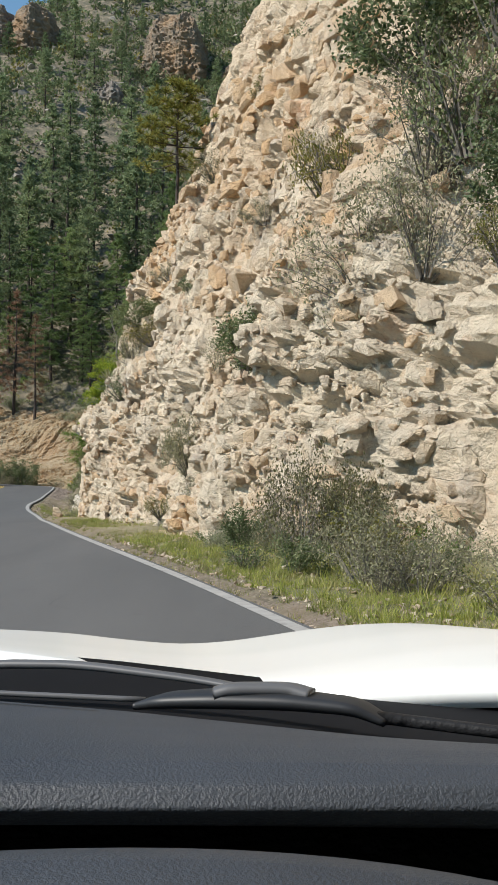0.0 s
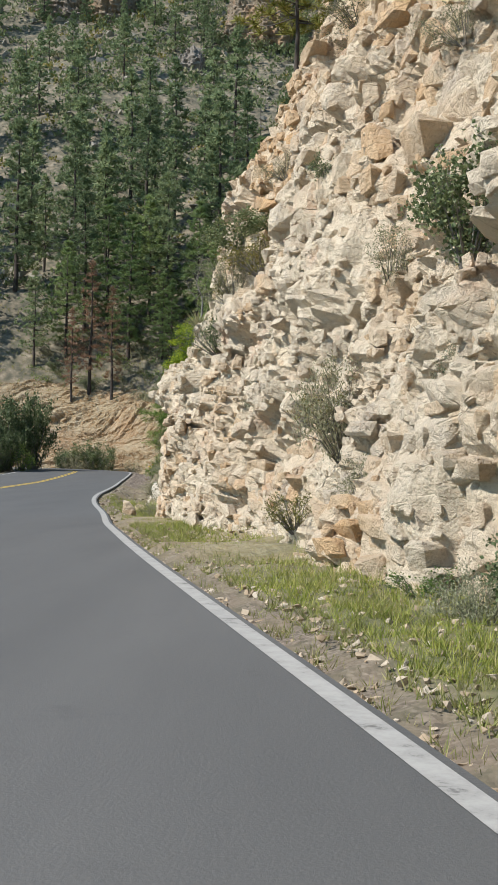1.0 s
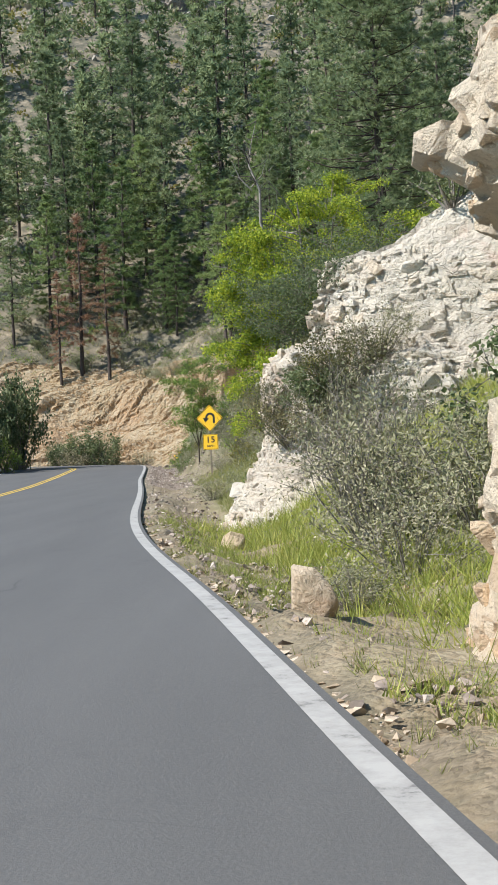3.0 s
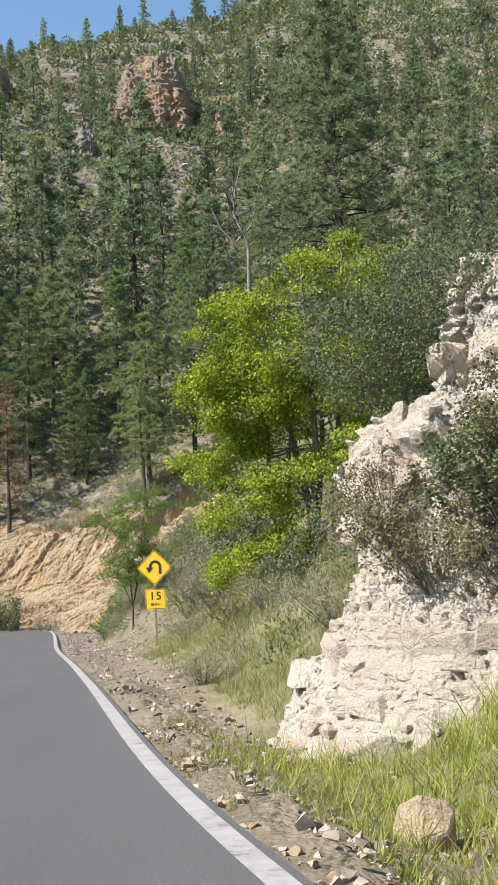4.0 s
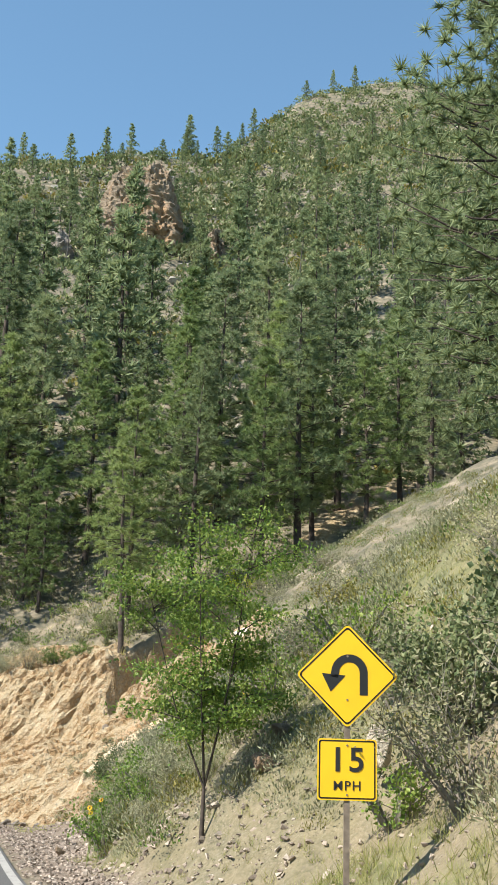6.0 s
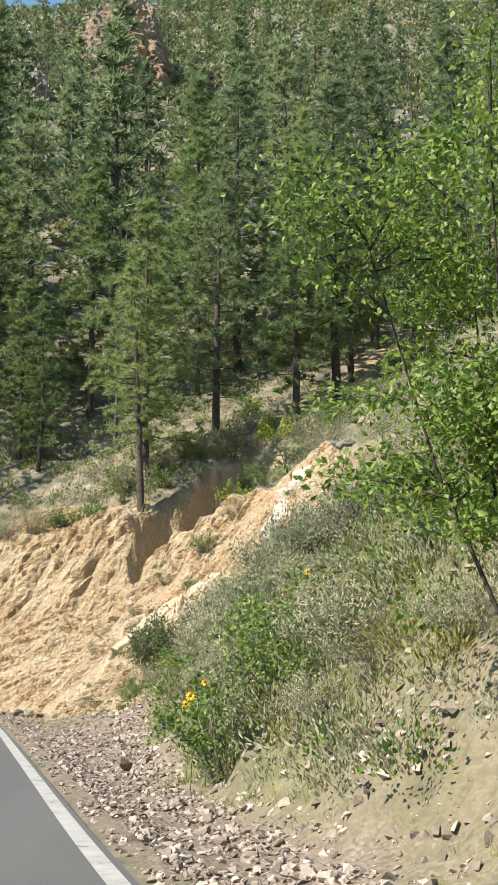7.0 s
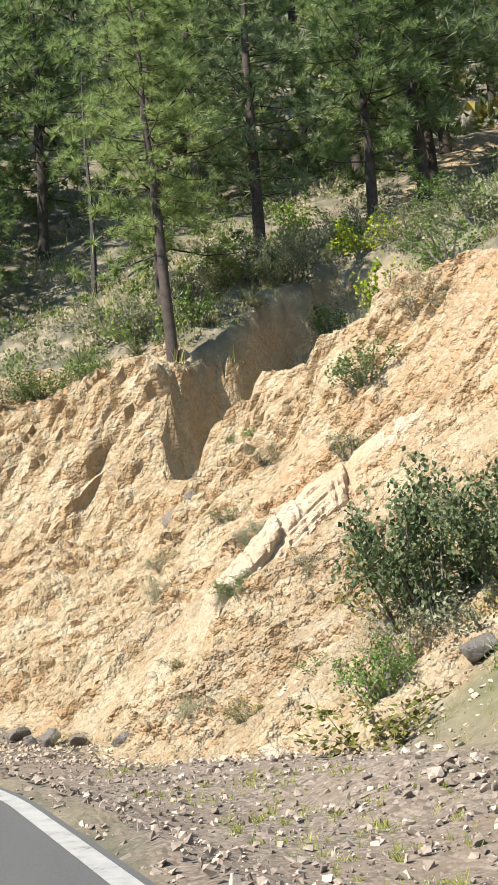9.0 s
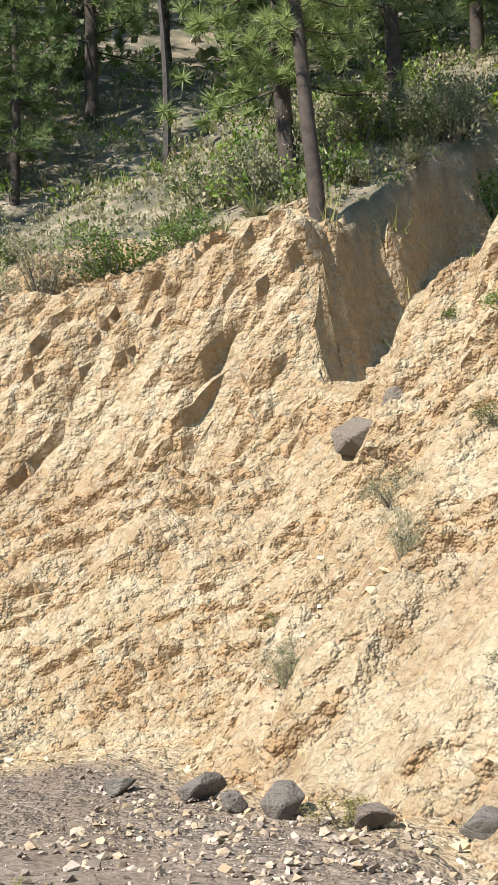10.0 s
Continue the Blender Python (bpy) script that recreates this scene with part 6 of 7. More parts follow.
for kind, x, y, z, r, h, v in (("brown", 3.7, -26.0, 1.3, 0.95, 1.1, CRAG_V), ("brown", 4.3, -26.8, 1.3, 0.9, 1.1, CRAG_V), ("brown", 3.3, -25.4, 1.8, 0.6, 0.7, CRAG_V), ("brown", 4.6, -27.2, 2.2, 0.9, 1.1, CRAG_V), ("dense", 4.1, -26.6, 1.6, 0.75, 1.0, CRAG_V), ("brush2", 4.9, -27.2, 1.6, 1.0, 1.2, CRAG_V), ("olive", 4.4, -26.6, 2.4, 0.6, 0.8, CRAG_V), ("brush2", 5.6, -26.6, 3.4, 0.8, 0.9, CRAG_V), ("brush", 4.4, -22.4, 3.0, 0.8, 1.0, CRAG_V), ("oak", 6.5, -25.5, 6.0, 0.9, 1.1, CRAG_V)):
    shrub(kind, *on_rock(x, y, z, v), r, h, "growing on the crag")

# bushes along the roadside slope, from the crag to the bend
for kind, x, y, r, h in (
    ("brush", 1.5, -16.9, 0.65, 0.65), ("brush2", 3.6, -18.5, 0.9, 0.9), ("twiggy", 4.6, -17.5, 1.1, 1.3), ("brush", 5.6, -16.0, 1.0, 1.1), ("brush", 4.6, -38.6, 0.5, 0.5), ("twiggy", 4.9, -31.5, 1.3, 2.4), ("brush2", 5.4, -33.0, 1.2, 1.8), ("twiggy", 5.0, -30.2, 1.1, 1.8), ("brush2", 5.2, -36.5, 1.0, 1.0),
    ("twiggy", 5.0, -33.5, 1.1, 1.6), ("brush", 6.2, -34.5, 1.2, 1.6), ("oak", 7.2, -33.0, 1.2, 1.6), ("dense", 2.0, 2.4, 1.1, 1.9), ("dense", 2.6, 0.2, 1.2, 2.1), ("brush", 1.5, 4.6, 0.9, 1.4), ("brush2", 1.5, 0.6, 1.3, 1.5), ("brush2", 2.2, -2.2, 1.5, 1.9), ("brush2", 1.9, -5.4, 1.1, 1.3), ("green", 1.3, 6.8, 0.9, 1.5), ("green", 1.0, 2.2, 0.8, 1.2), ("dense", 3.4, -1.2, 1.1, 1.8), ("brush", 2.4, -3.6, 0.9, 1.3), ("oak", 3.3, -5.2, 0.9, 1.4), ("brush2", 1.2, -7.6, 0.8, 0.7), ("oak", 3.4, -12.2, 0.9, 1.2), ("oak2", 4.6, -13.0, 1.1, 1.4), ("brush2", 2.8, -13.6, 0.8, 0.8), ("olive", 2.2, -11.6, 0.7, 0.9), ("sage", 0.4, 18.4, 1.2, 1.3), ("sage", 0.2, 20.6, 1.2, 1.2), ("oak2", 4.3, 1.8, 1.1, 1.3), ("brush2", 3.6, 5.5, 1.1, 1.2),
    ("oak", -2.3, 11.4, 0.55, 1.0), ("green2", -2.5, 12.5, 0.95, 1.35), ("green2", -1.7, 13.2, 1.0, 1.4), ("sage", -0.9, 7.6, 0.5, 0.45), ("brush", -1.4, 9.0, 0.5, 0.5), ("sage", -1.8, 9.8, 0.5, 0.4), ("sage", -1.2, 10.6, 0.9, 0.8), ("brush2", -0.4, 8.0, 0.7, 0.6), ("green2", -1.9, 11.3, 0.8, 1.1), ("dense", -2.5, 33.5, 1.0, 2.0), ("dense", -1.9, 33.0, 0.9, 1.6), ("dense", -0.9, 33.0, 0.9, 1.4), ("green2", -3.3, 33.3, 0.55, 0.8), ("dense", -3.5, 39.6, 0.5, 0.5), ("sage", -1.15, 36.2, 0.6, 0.5), ("olive", -2.6, 34.4, 0.8, 1.5), ("sage", 0.0, 21.0, 1.2, 1.3), ("sage", -1.7, 20.6, 1.0, 1.1), ("dense", -1.0, 27.9, 0.75, 1.4), ("olive", -0.2, 28.8, 0.9, 1.3), ("dense", 0.5, 30.2, 0.9, 1.4), ("dense", 1.6, 32.6, 1.0, 1.4), ("brush2", -2.9, 33.6, 0.6, 0.7), ("twiggy", 0.2, 35.2, 0.6, 0.7), ("brush", -2.6, 38.6, 0.5, 0.5), ("brush2", -3.6, 39.6, 0.5, 0.35), ("olive", -4.6, 39.9, 0.35, 0.3), ("brush", -4.2, 43.8, 0.45, 0.5), ("olive", -5.3, 45.0, 0.3, 0.3), ("green", -2.2, 46.6, 0.4, 0.35), ("brush2", -2.0, 44.6, 0.6, 0.4),
    ("brush", 0.7, 19.0, 1.0, 1.1), ("olive", 1.2, 20.4, 0.8, 1.1), ("brush2", 1.6, 18.0, 1.1, 1.2), ("sage", -0.9, 23.8, 1.3, 1.25), ("sage", -1.3, 21.6, 1.2, 1.05), ("sage", -0.6, 17.0, 0.8, 0.75), ("sage", -1.7, 19.2, 0.7, 0.6),
    ("brush", -0.2, 25.8, 0.9, 0.9), ("olive", -0.9, 27.4, 0.7, 0.7), ("sage", 0.9, 29.2, 0.6, 0.5), ("brush", 1.9, 24.4, 1.0, 1.0), ("brush2", 3.4, 27.5, 1.0, 1.0), ("sage", 0.4, 13.4, 0.8, 0.7), ("oak2", 1.3, 13.2, 0.9, 1.1), ("brush", 2.4, 15.0, 1.1, 1.0),
    ("green", -0.4, 10.4, 0.7, 0.9), ("green", 0.2, 8.6, 0.8, 1.2), ("brush", 1.2, 9.6, 0.9, 0.9), ("sage", -1.5, 14.6, 0.6, 0.5), ("brush2", 4.2, 21.0, 1.2, 1.2), ("brush", 5.4, 26.4, 1.2, 1.4), ("sage", 6.6, 30.0, 1.2, 1.2), ("twiggy", 6.0, 27.5, 1.3, 1.8),
    ("sage", -2.2, 16.4, 0.6, 0.6), ("brush", -1.9, 17.6, 0.7, 0.7), ("sage", -0.8, 19.6, 1.2, 1.0), ("brush2", -2.0, 22.6, 0.8, 0.7), ("olive", -1.6, 25.2, 0.7, 0.8), ("sage", 0.1, 22.8, 1.4, 1.35), ("brush", -2.2, 27.2, 0.6, 0.6), ("green", -0.6, 22.2, 0.8, 1.0),
    ("sage", -1.6, 13.4, 0.6, 0.5), ("brush", -1.0, 12.2, 0.7, 0.8), ("green", 0.6, 16.2, 0.8, 0.9), ("brush2", 1.0, 26.6, 1.0, 1.0), ("olive", 2.2, 29.6, 0.9, 1.0), ("green", 1.2, 31.6, 0.8, 0.8), ("sage", -1.2, 29.4, 0.7, 0.6), ("brush", 0.2, 32.6, 0.8, 0.7),
    ("olive", -4.2, 36.2, 0.35, 0.45), ("green", -3.4, 35.2, 0.4, 0.4), ("oak2", -1.2, 41.0, 0.6, 0.6), ("green", -0.6, 41.6, 0.8, 0.9), ("brush", 0.4, 41.2, 0.8, 0.9), ("gold", 0.6, 43.6, 0.9, 1.0), ("green", 1.6, 42.6, 1.0, 1.0), ("oak", 2.6, 43.4, 1.1, 1.1),
    ("brush2", 3.8, 42.0, 1.1, 1.0), ("oak2", 4.8, 45.0, 1.2, 1.0), ("brush", 6.2, 43.4, 1.2, 1.2), ("sage", -4.6, 37.8, 0.4, 0.35),
    ("olive", -6.3, 39.6, 0.3, 0.35), ("brush", -5.8, 43.0, 0.35, 0.6), ("brush", -4.6, 42.6, 0.3, 0.7), ("olive", -3.0, 43.4, 0.4, 0.5), ("green", -1.9, 45.4, 0.4, 0.4), ("sage", -2.9, 41.4, 0.5, 0.5),
):
    shrub(kind, x, y, None, r, h, "on the roadside slope")
for k in range(45):
    s, d = 9 + 23 * rng_s.random(), 2.8 + 8.5 * rng_s.random()
    x, y = float(np.interp(s, EDGE_S, EDGE[:, 0]) + np.interp(s, EDGE_S, EDGE_N[:, 0]) * d), float(np.interp(s, EDGE_S, EDGE[:, 1]) + np.interp(s, EDGE_S, EDGE_N[:, 1]) * d)
    shrub(("low_olive", "low_brush", "oak2", "low_green", "low_sage", "low_olive")[k % 6], x, y, None, 0.45 + 0.4 * rng_s.random(), 0.4 + 0.5 * rng_s.random(), "on the grassy slope")
rng_c = np.random.default_rng(31)
for mat, num, count, leaf, wide, lab in ((M_SAGE, 330, 140, 0.17, 0.155, "soft silvery sage covering the roadside slope"), (M_BRUSH, 300, 130, 0.165, 0.18, "grey-green brush covering the roadside slope"), (M_GREEN_BUSH, 130, 120, 0.13, 0.36, "low green weeds covering the roadside slope"), (M_OLIVE, 170, 110, 0.16, 0.22, "low olive brush covering the roadside slope")):
    s = np.concatenate([3.0 + 30 * rng_c.random(2 * num), -20 + 20 * rng_c.random(num // 3)])
    d = np.concatenate([1.8 + 11 * rng_c.random(2 * num) ** 1.5, 2.0 + 6 * rng_c.random(num // 3)])
    x, y = np.interp(s, EDGE_S, EDGE[:, 0]) + np.interp(s, EDGE_S, EDGE_N[:, 0]) * d, np.interp(s, EDGE_S, EDGE[:, 1]) + np.interp(s, EDGE_S, EDGE_N[:, 1]) * d
    x, y = np.concatenate([x, 0.5 + 14.0 * rng_c.random(num // 2)]), np.concatenate([y, 33.0 + 20.0 * rng_c.random(num // 2)])
    dd, ss = road_coords(x, y)
    keep = (dd > np.interp(ss, [-24, -8, 0, 5, 7, 13, 20, 31, 40], [2.2, 2.6, 4.2, 3.4, 2.1, 2.1, 2.7, 4.4, 8.0])) & (zone(x, y)[0] < 0.3)
    x, y = x[keep], y[keep]
    bag = Bag()
    bag.add(*clumps(np.column_stack([x, y]), ground_z(x, y) - 0.04, 0.24 + 0.34 * rng_c.random(len(x)), rng_c, count, leaf, wide))
    tagged(part("slope_brush", bag.mesh("slope_brush"), mat), lab, "brush", kind="stuff")
# the thicket along the top of the cut bank
for k in range(48):
    x = -22 + 27 * rng_s.random()
    y = 52.0 - 0.30 * (x + 3) * (x < -3) + 0.5 * (x + 3) * (x > -3) + 7.5 * rng_s.random() ** 1.6
    kind = ("low_brush", "oak2", "low_green", "oak", "low_sage", "low_brush")[k % 6]
    shrub(kind, x, y, None, 0.6 + 0.7 * rng_s.random(), 0.7 + 0.9 * rng_s.random(), "on the cut bank")
for x, y in ((-4.4, 51.6), (-5.4, 52.6), (-6.6, 53.6), (-3.6, 52.2), (-0.2, 52.8), (1.8, 53.0), (-5.0, 53.8), (2.4, 41.0), (-1.6, 52.4)):
    yucca(x, y, None, 1.0, "on the bank top")
for kind, x, y, r, h in (("green2", -6.2, 52.7, 1.0, 1.1), ("green2", -5.0, 52.5, 0.9, 1.0), ("brush2", -7.6, 53.0, 1.1, 1.5), ("brush2", -2.0, 54.0, 1.2, 1.5), ("green2", -0.6, 54.6, 1.1, 1.3), ("sage", -8.9, 53.4, 1.0, 1.1), ("brush2", 0.8, 54.4, 1.1, 1.4), ("green2", 2.2, 54.0, 1.2, 1.3), ("gold", 3.6, 54.6, 1.1, 1.2), ("brush2", 4.6, 53.0, 1.2, 1.2), ("green2", 6.0, 54.0, 1.3, 1.3)):
    shrub(kind, x, y, None, r, h, "at the top of the cut bank")
# bushes inside the bend
for kind, x, y, r, h in (("thicket", -15.6, 31.5, 1.9, 7.4), ("thicket", -17.2, 29.0, 2.0, 7.0), ("thicket", -18.8, 26.6, 2.2, 6.6), ("thicket", -16.6, 25.0, 1.6, 4.6), ("green2", -15.4, 27.0, 1.2, 2.6), ("thicket", -20.5, 23.0, 2.5, 5.5)):
    shrub(kind, x, y, None, r, h, "inside the bend of the road")
for kind, x, y, r, h in (("dense", -12.9, 45.2, 1.9, 3.6), ("dense", -14.4, 45.6, 1.8, 3.0), ("dense", -16.4, 46.4, 1.6, 2.4), ("brush2", -9.6, 46.8, 1.0, 1.4), ("brush", -14.9, 44.8, 1.2, 2.0), ("oak2", -11.9, 45.2, 1.1, 1.9), ("oak2", -15.8, 45.6, 1.2, 1.9), ("brush", -19.5, 46.2, 1.0, 1.2), ("brush2", -11.0, 46.5, 0.7, 0.8)):
    shrub(kind, x, y, None, r, h, "against the cut bank")
# scrub oak round the orange outcrop
for x, y, r, h in ((-9.0, 136.6, 1.5, 1.8), (-6.5, 136.2, 1.3, 1.5), (-3.5, 136.0, 1.6, 1.9), (-0.5, 136.4, 1.4, 1.6), (2.0, 137.4, 1.7, 2.2), (-11.0, 139.0, 1.8, 2.2), (3.6, 139.5, 1.6, 2.0), (-4.5, 144.5, 2.0, 2.4), (-8.0, 145.0, 1.8, 2.2), (-1.0, 145.0, 1.9, 2.2)):
    shrub("dense", x, y, None, r, h, "beside an orange outcrop")


# ---------------------------------------------------------------- grass
def grass(name, s0, s1, d0, d1, num, size, material, label, seed, n=9, width=0.012, patchy=0.0, bare=False):
    rng = np.random.default_rng(seed)
    s = s0 + (s1 - s0) * rng.random(num)
    d = d0 + (d1 - d0) * rng.random(num)
    x = np.interp(s, EDGE_S, EDGE[:, 0]) + np.interp(s, EDGE_S, EDGE_N[:, 0]) * d
    y = np.interp(s, EDGE_S, EDGE[:, 1]) + np.interp(s, EDGE_S, EDGE_N[:, 1]) * d
    keep = (fbm(x / 1.1, y / 1.1, 2, seed) > patchy - 0.35) & (bare | (np.maximum(*zone(x, y)[:2]) < 0.3 + 0.5 * rng.random(num) ** 3))
    x, y = x[keep], y[keep]
    bag = Bag()
    bag.add(*grass_tufts(np.column_stack([x, y]), ground_z(x, y) - 0.02, size * (0.5 + rng.random(len(x))), rng, n, width))
    return tagged(part(name, bag.mesh(name), material), label, "grass", kind="stuff")


grass("verge_grass", -84, -42, 0.40, 2.6, 9000, 0.10, M_GRASS_GREEN, "green and yellow grass along the road edge", 11, 10, 0.005, 0.05)
grass("verge_grass", -84, -42, 0.9, 3.4, 3000, 0.15, M_GRASS, "dry straw-coloured grass at the cliff foot", 12, 10, 0.005)
grass("verge_grass", -52, -26, 0.5, 2.6, 3500, 0.10, M_GRASS_GREEN, "yellow-green grass along the road edge", 19, 9, 0.005, 0.1, True)
grass("verge_grass", -84, -26, 0.22, 1.5, 8000, 0.09, M_GRASS, "short dry grass along the road edge", 20, 9, 0.004, 0.0, True)
grass("nook_grass", -44, -26, 1.0, 6.0, 5000, 0.28, M_GRASS_GREEN, "tall green grass between the crags", 13, 10, 0.006, 0.1)
grass("slope_grass", -26, 2, 2.0, 9.0, 13000, 0.26, M_GRASS, "dry yellow-green grass on the roadside slope", 14, 9, 0.0045, 0.1)
grass("slope_grass", 2, 31, 1.5, 13.0, 12000, 0.15, M_GRASS, "dry yellow-green grass on the roadside slope", 15, 12, 0.0035, -0.2)
grass("slope_grass", 4, 27, 1.5, 6.5, 5000, 0.12, M_GRASS, "dry yellow-green grass at the foot of the slope", 22, 12, 0.003, -0.1)
grass("slope_grass", 2, 26, 2.2, 12.0, 2500, 0.15, M_GRASS_GREEN, "green weeds on the roadside slope", 16, 12, 0.0035, 0.1)
grass("shoulder_grass", 24, 40, 1.2, 2.6, 900, 0.07, M_GRASS_GREEN, "short green grass on the gravel shoulder", 17, 14, 0.004, 0.25, True)
grass("bank_grass", 38, 70, 15.5, 26, 2600, 0.4, M_GRASS, "dry grass above the cut bank", 18, 8, 0.018, 0.0, True)


def sunflowers():
    rng = np.random.default_rng(21)
    for x, y, z in ((-2.9, 11.9, 1.0), (-2.7, 12.4, 1.15), (-2.2, 11.6, 1.15), (-1.8, 12.8, 1.2), (-1.0, 15.6, 1.8), (-1.2, 16.8, 1.7), (-0.2, 9.8, 1.7), (-1.3, 18.4, 1.5), (-1.0, 18.2, 1.7), (-2.9, 12.8, 0.9)):
        z0 = float(ground_z(np.array([x]), np.array([y]))[0])
        root = new("sunflower")
        tagged(root, "small wild sunflower with yellow petals", "flower", "wild sunflowers")
        root.location = (x, y, z0)
        h = max(0.5, z - z0)
        v, f = tube([(0, 0, -0.05), (0.04, 0.02, h * 0.6), (0, -0.03, h)], [0.008, 0.006, 0.004], 4)
        part("stem", mesh_np("stem", v, f), M_GREEN_BUSH, root)
        face = unit(np.array([-0.3, -0.8, 0.45]) + rng.normal(size=3) * 0.2)
        a = unit(np.cross(face, [0, 0, 1.0]))
        b = np.cross(face, a)
        ang = np.arange(12) * 6.283 / 12
        w = a[None] * np.cos(ang)[:, None] + b[None] * np.sin(ang)[:, None]
        c = np.array([[0, -0.03, h]]) + w * 0.012
        part("petals", mesh_np("petals", *leaves(c, w, np.full(12, 0.05), np.full(12, 0.012), rng)), M_FLOWER, root)
        v, f = tube([np.array([0, -0.03, h]) - face * 0.006, np.array([0, -0.03, h]) + face * 0.01], [0.016, 0.012], 8)
        bag = Bag()
        bag.add(v, f)
        bag.q.append(np.array([[8, 9, 10, 11], [8, 11, 12, 15]]))
        part("disc", bag.mesh("disc"), M_BARK, root)


sunflowers()

# ---------------------------------------------------------------- stones
def along(s, d):
    return np.interp(s, EDGE_S, EDGE[:, 0]) + np.interp(s, EDGE_S, EDGE_N[:, 0]) * d, np.interp(s, EDGE_S, EDGE[:, 1]) + np.interp(s, EDGE_S, EDGE_N[:, 1]) * d


rng_g = np.random.default_rng(33)
s = -44 + 86 * rng_g.random(6500)
wide = np.interp(s, [-44, -20, -4, 0, 7, 13, 20, 31, 40, 45], [1.4, 1.6, 2.6, 3.4, 1.8, 1.9, 2.6, 4.0, 5.0, 5.4])
d = 0.22 + wide * rng_g.random(6500)
rubble("shoulder_gravel", *along(s, d), 0.022 + 0.10 * rng_g.random(6500) ** 3.5, M_GRAVEL, "loose grey and pink gravel on the road shoulder", rng_g)
s = 20 + 26 * rng_g.random(11000)
wide = np.interp(s, [20, 31, 36, 38.5, 40, 43, 46], [2.4, 3.5, 4.4, 5.6, 7.6, 7.4, 6.4])
rubble("shoulder_gravel", *along(s, 0.25 + wide * rng_g.random(11000)), 0.016 + 0.07 * rng_g.random(11000) ** 3.5, M_GRAVEL, "loose grey and pink gravel beside the bend", rng_g)
s = 5 + 18 * rng_g.random(7500)
wide = np.interp(s, [5, 13, 23], [1.5, 1.6, 2.5])
rubble("shoulder_gravel", *along(s, 0.25 + wide * rng_g.random(7500)), 0.018 + 0.075 * rng_g.random(7500) ** 3, M_GRAVEL, "loose grey and pink gravel below the grassy slope", rng_g)
s = 27 + 19 * rng_g.random(9000)
d = 3.6 + 9.4 * rng_g.random(9000) ** 1.2
x, y = along(s, d)
keep = (zone(x, y)[0] > 0.6) & (zone(x, y)[1] < 0.3)
x, y = x[keep], y[keep]
rubble("talus_stones", x, y, 0.025 + 0.13 * rng_g.random(len(x)) ** 5, M_CLOD, "yellow clods and stones fallen from the cut bank", rng_g)
s = 30.5 + 8.5 * rng_g.random(9000)
d = 3.2 + 6.2 * rng_g.random(9000)
rubble("scree", *along(s, d), 0.018 + 0.09 * rng_g.random(9000) ** 5, M_TALUS, "pale scree below the spur", rng_g)
s = 3 + 26 * rng_g.random(7000)
d = np.interp(s, [3, 7, 13, 20, 27], [2.0, 1.2, 1.3, 1.9, 2.6]) + 1.7 * rng_g.random(7000) ** 1.3
rubble("slope_rubble", *along(s, d), 0.02 + 0.14 * rng_g.random(7000) ** 5, M_GRAVEL, "brown rubble along the foot of the slope", rng_g)
s = -84 + 60 * rng_g.random(9000)
rubble("verge_stones", *along(s, 0.16 + 2.4 * rng_g.random(9000) ** 1.5), 0.018 + 0.07 * rng_g.random(9000) ** 4, M_TALUS, "pale stones along the road edge", rng_g)
s = -84 + 44 * rng_g.random(4000)
rubble("cliff_foot_stones", *along(s, 0.15 + 2.6 * rng_g.random(4000) ** 1.6), 0.015 + 0.08 * rng_g.random(4000) ** 5, M_TALUS, "pale limestone chips at the cliff foot", rng_g)
s = -8 + 18 * rng_g.random(4500)
rubble("slope_stones", *along(s, 1.6 + 5 * rng_g.random(4500)), 0.02 + 0.11 * rng_g.random(4500) ** 4, M_GRAVEL, "pale stones on the bare slope behind the sign", rng_g)
s = 2 + 30 * rng_g.random(300)
rubble("slope_stones", *along(s, 2.6 + 8 * rng_g.random(300)), 0.04 + 0.1 * rng_g.random(300) ** 3, M_GRAVEL, "pale stones in the grass of the slope", rng_g)

STONES = [stone_mesh("boulder", 80 + k) for k in range(5)]


def boulder(x, y, size, material, label, z=None, sink=0.2, tilt=(0, 0), turn=None):
    ob = tagged(part("boulder", STONES[int(abs(x * 13 + y * 7)) % 5], material), label, "boulder", "loose boulders")
    m = place(x, y, z, x * 5 + y if turn is None else turn, 1.0, 0.0, tilt)
    ob.matrix_world = m @ Matrix.Diagonal((*size, 1)) @ Matrix.Translation((0, 0, 0.35 - sink))


boulder(4.26, -40.0, (0.5, 0.42, 0.7), M_ROCK, "tan angular boulder in the grass", None, 0.1)
boulder(2.95, -29.8, (0.5, 0.42, 0.6), M_ROCK_TAN, "tan angular boulder in the grass beside the crag", None, 0.25)
for x, y, size in ((1.45, 38.1, (1.4, 1.1, 1.5)), (1.8, 37.9, (1.6, 1.2, 1.9)), (2.2, 37.6, (1.6, 1.2, 1.8)), (2.5, 37.3, (1.4, 1.1, 1.4)), (1.9, 38.3, (1.3, 1.0, 1.5))):
    boulder(x, y, size, M_ROCK_PALE, "white angular rock breaking out of the spur", None, 0.5)
boulder(0.95, 3.2, (0.6, 0.5, 0.9), M_ROCK_PALE, "pale grey upright boulder behind the sign", 1.75, 0.2)
boulder(1.5, 3.2, (0.5, 0.5, 0.6), M_ROCK_GREY, "grey boulder on the slope", None, 0.2)
boulder(-3.4, 47.45, (1.0, 0.75, 0.95), M_ROCK_GREY, "dark squarish boulder on the cut bank", None, 0.1)
boulder(-3.3, 46.2, (0.6, 0.5, 0.6), M_ROCK_GREY, "dark boulder on the cut bank", None, 0.2)
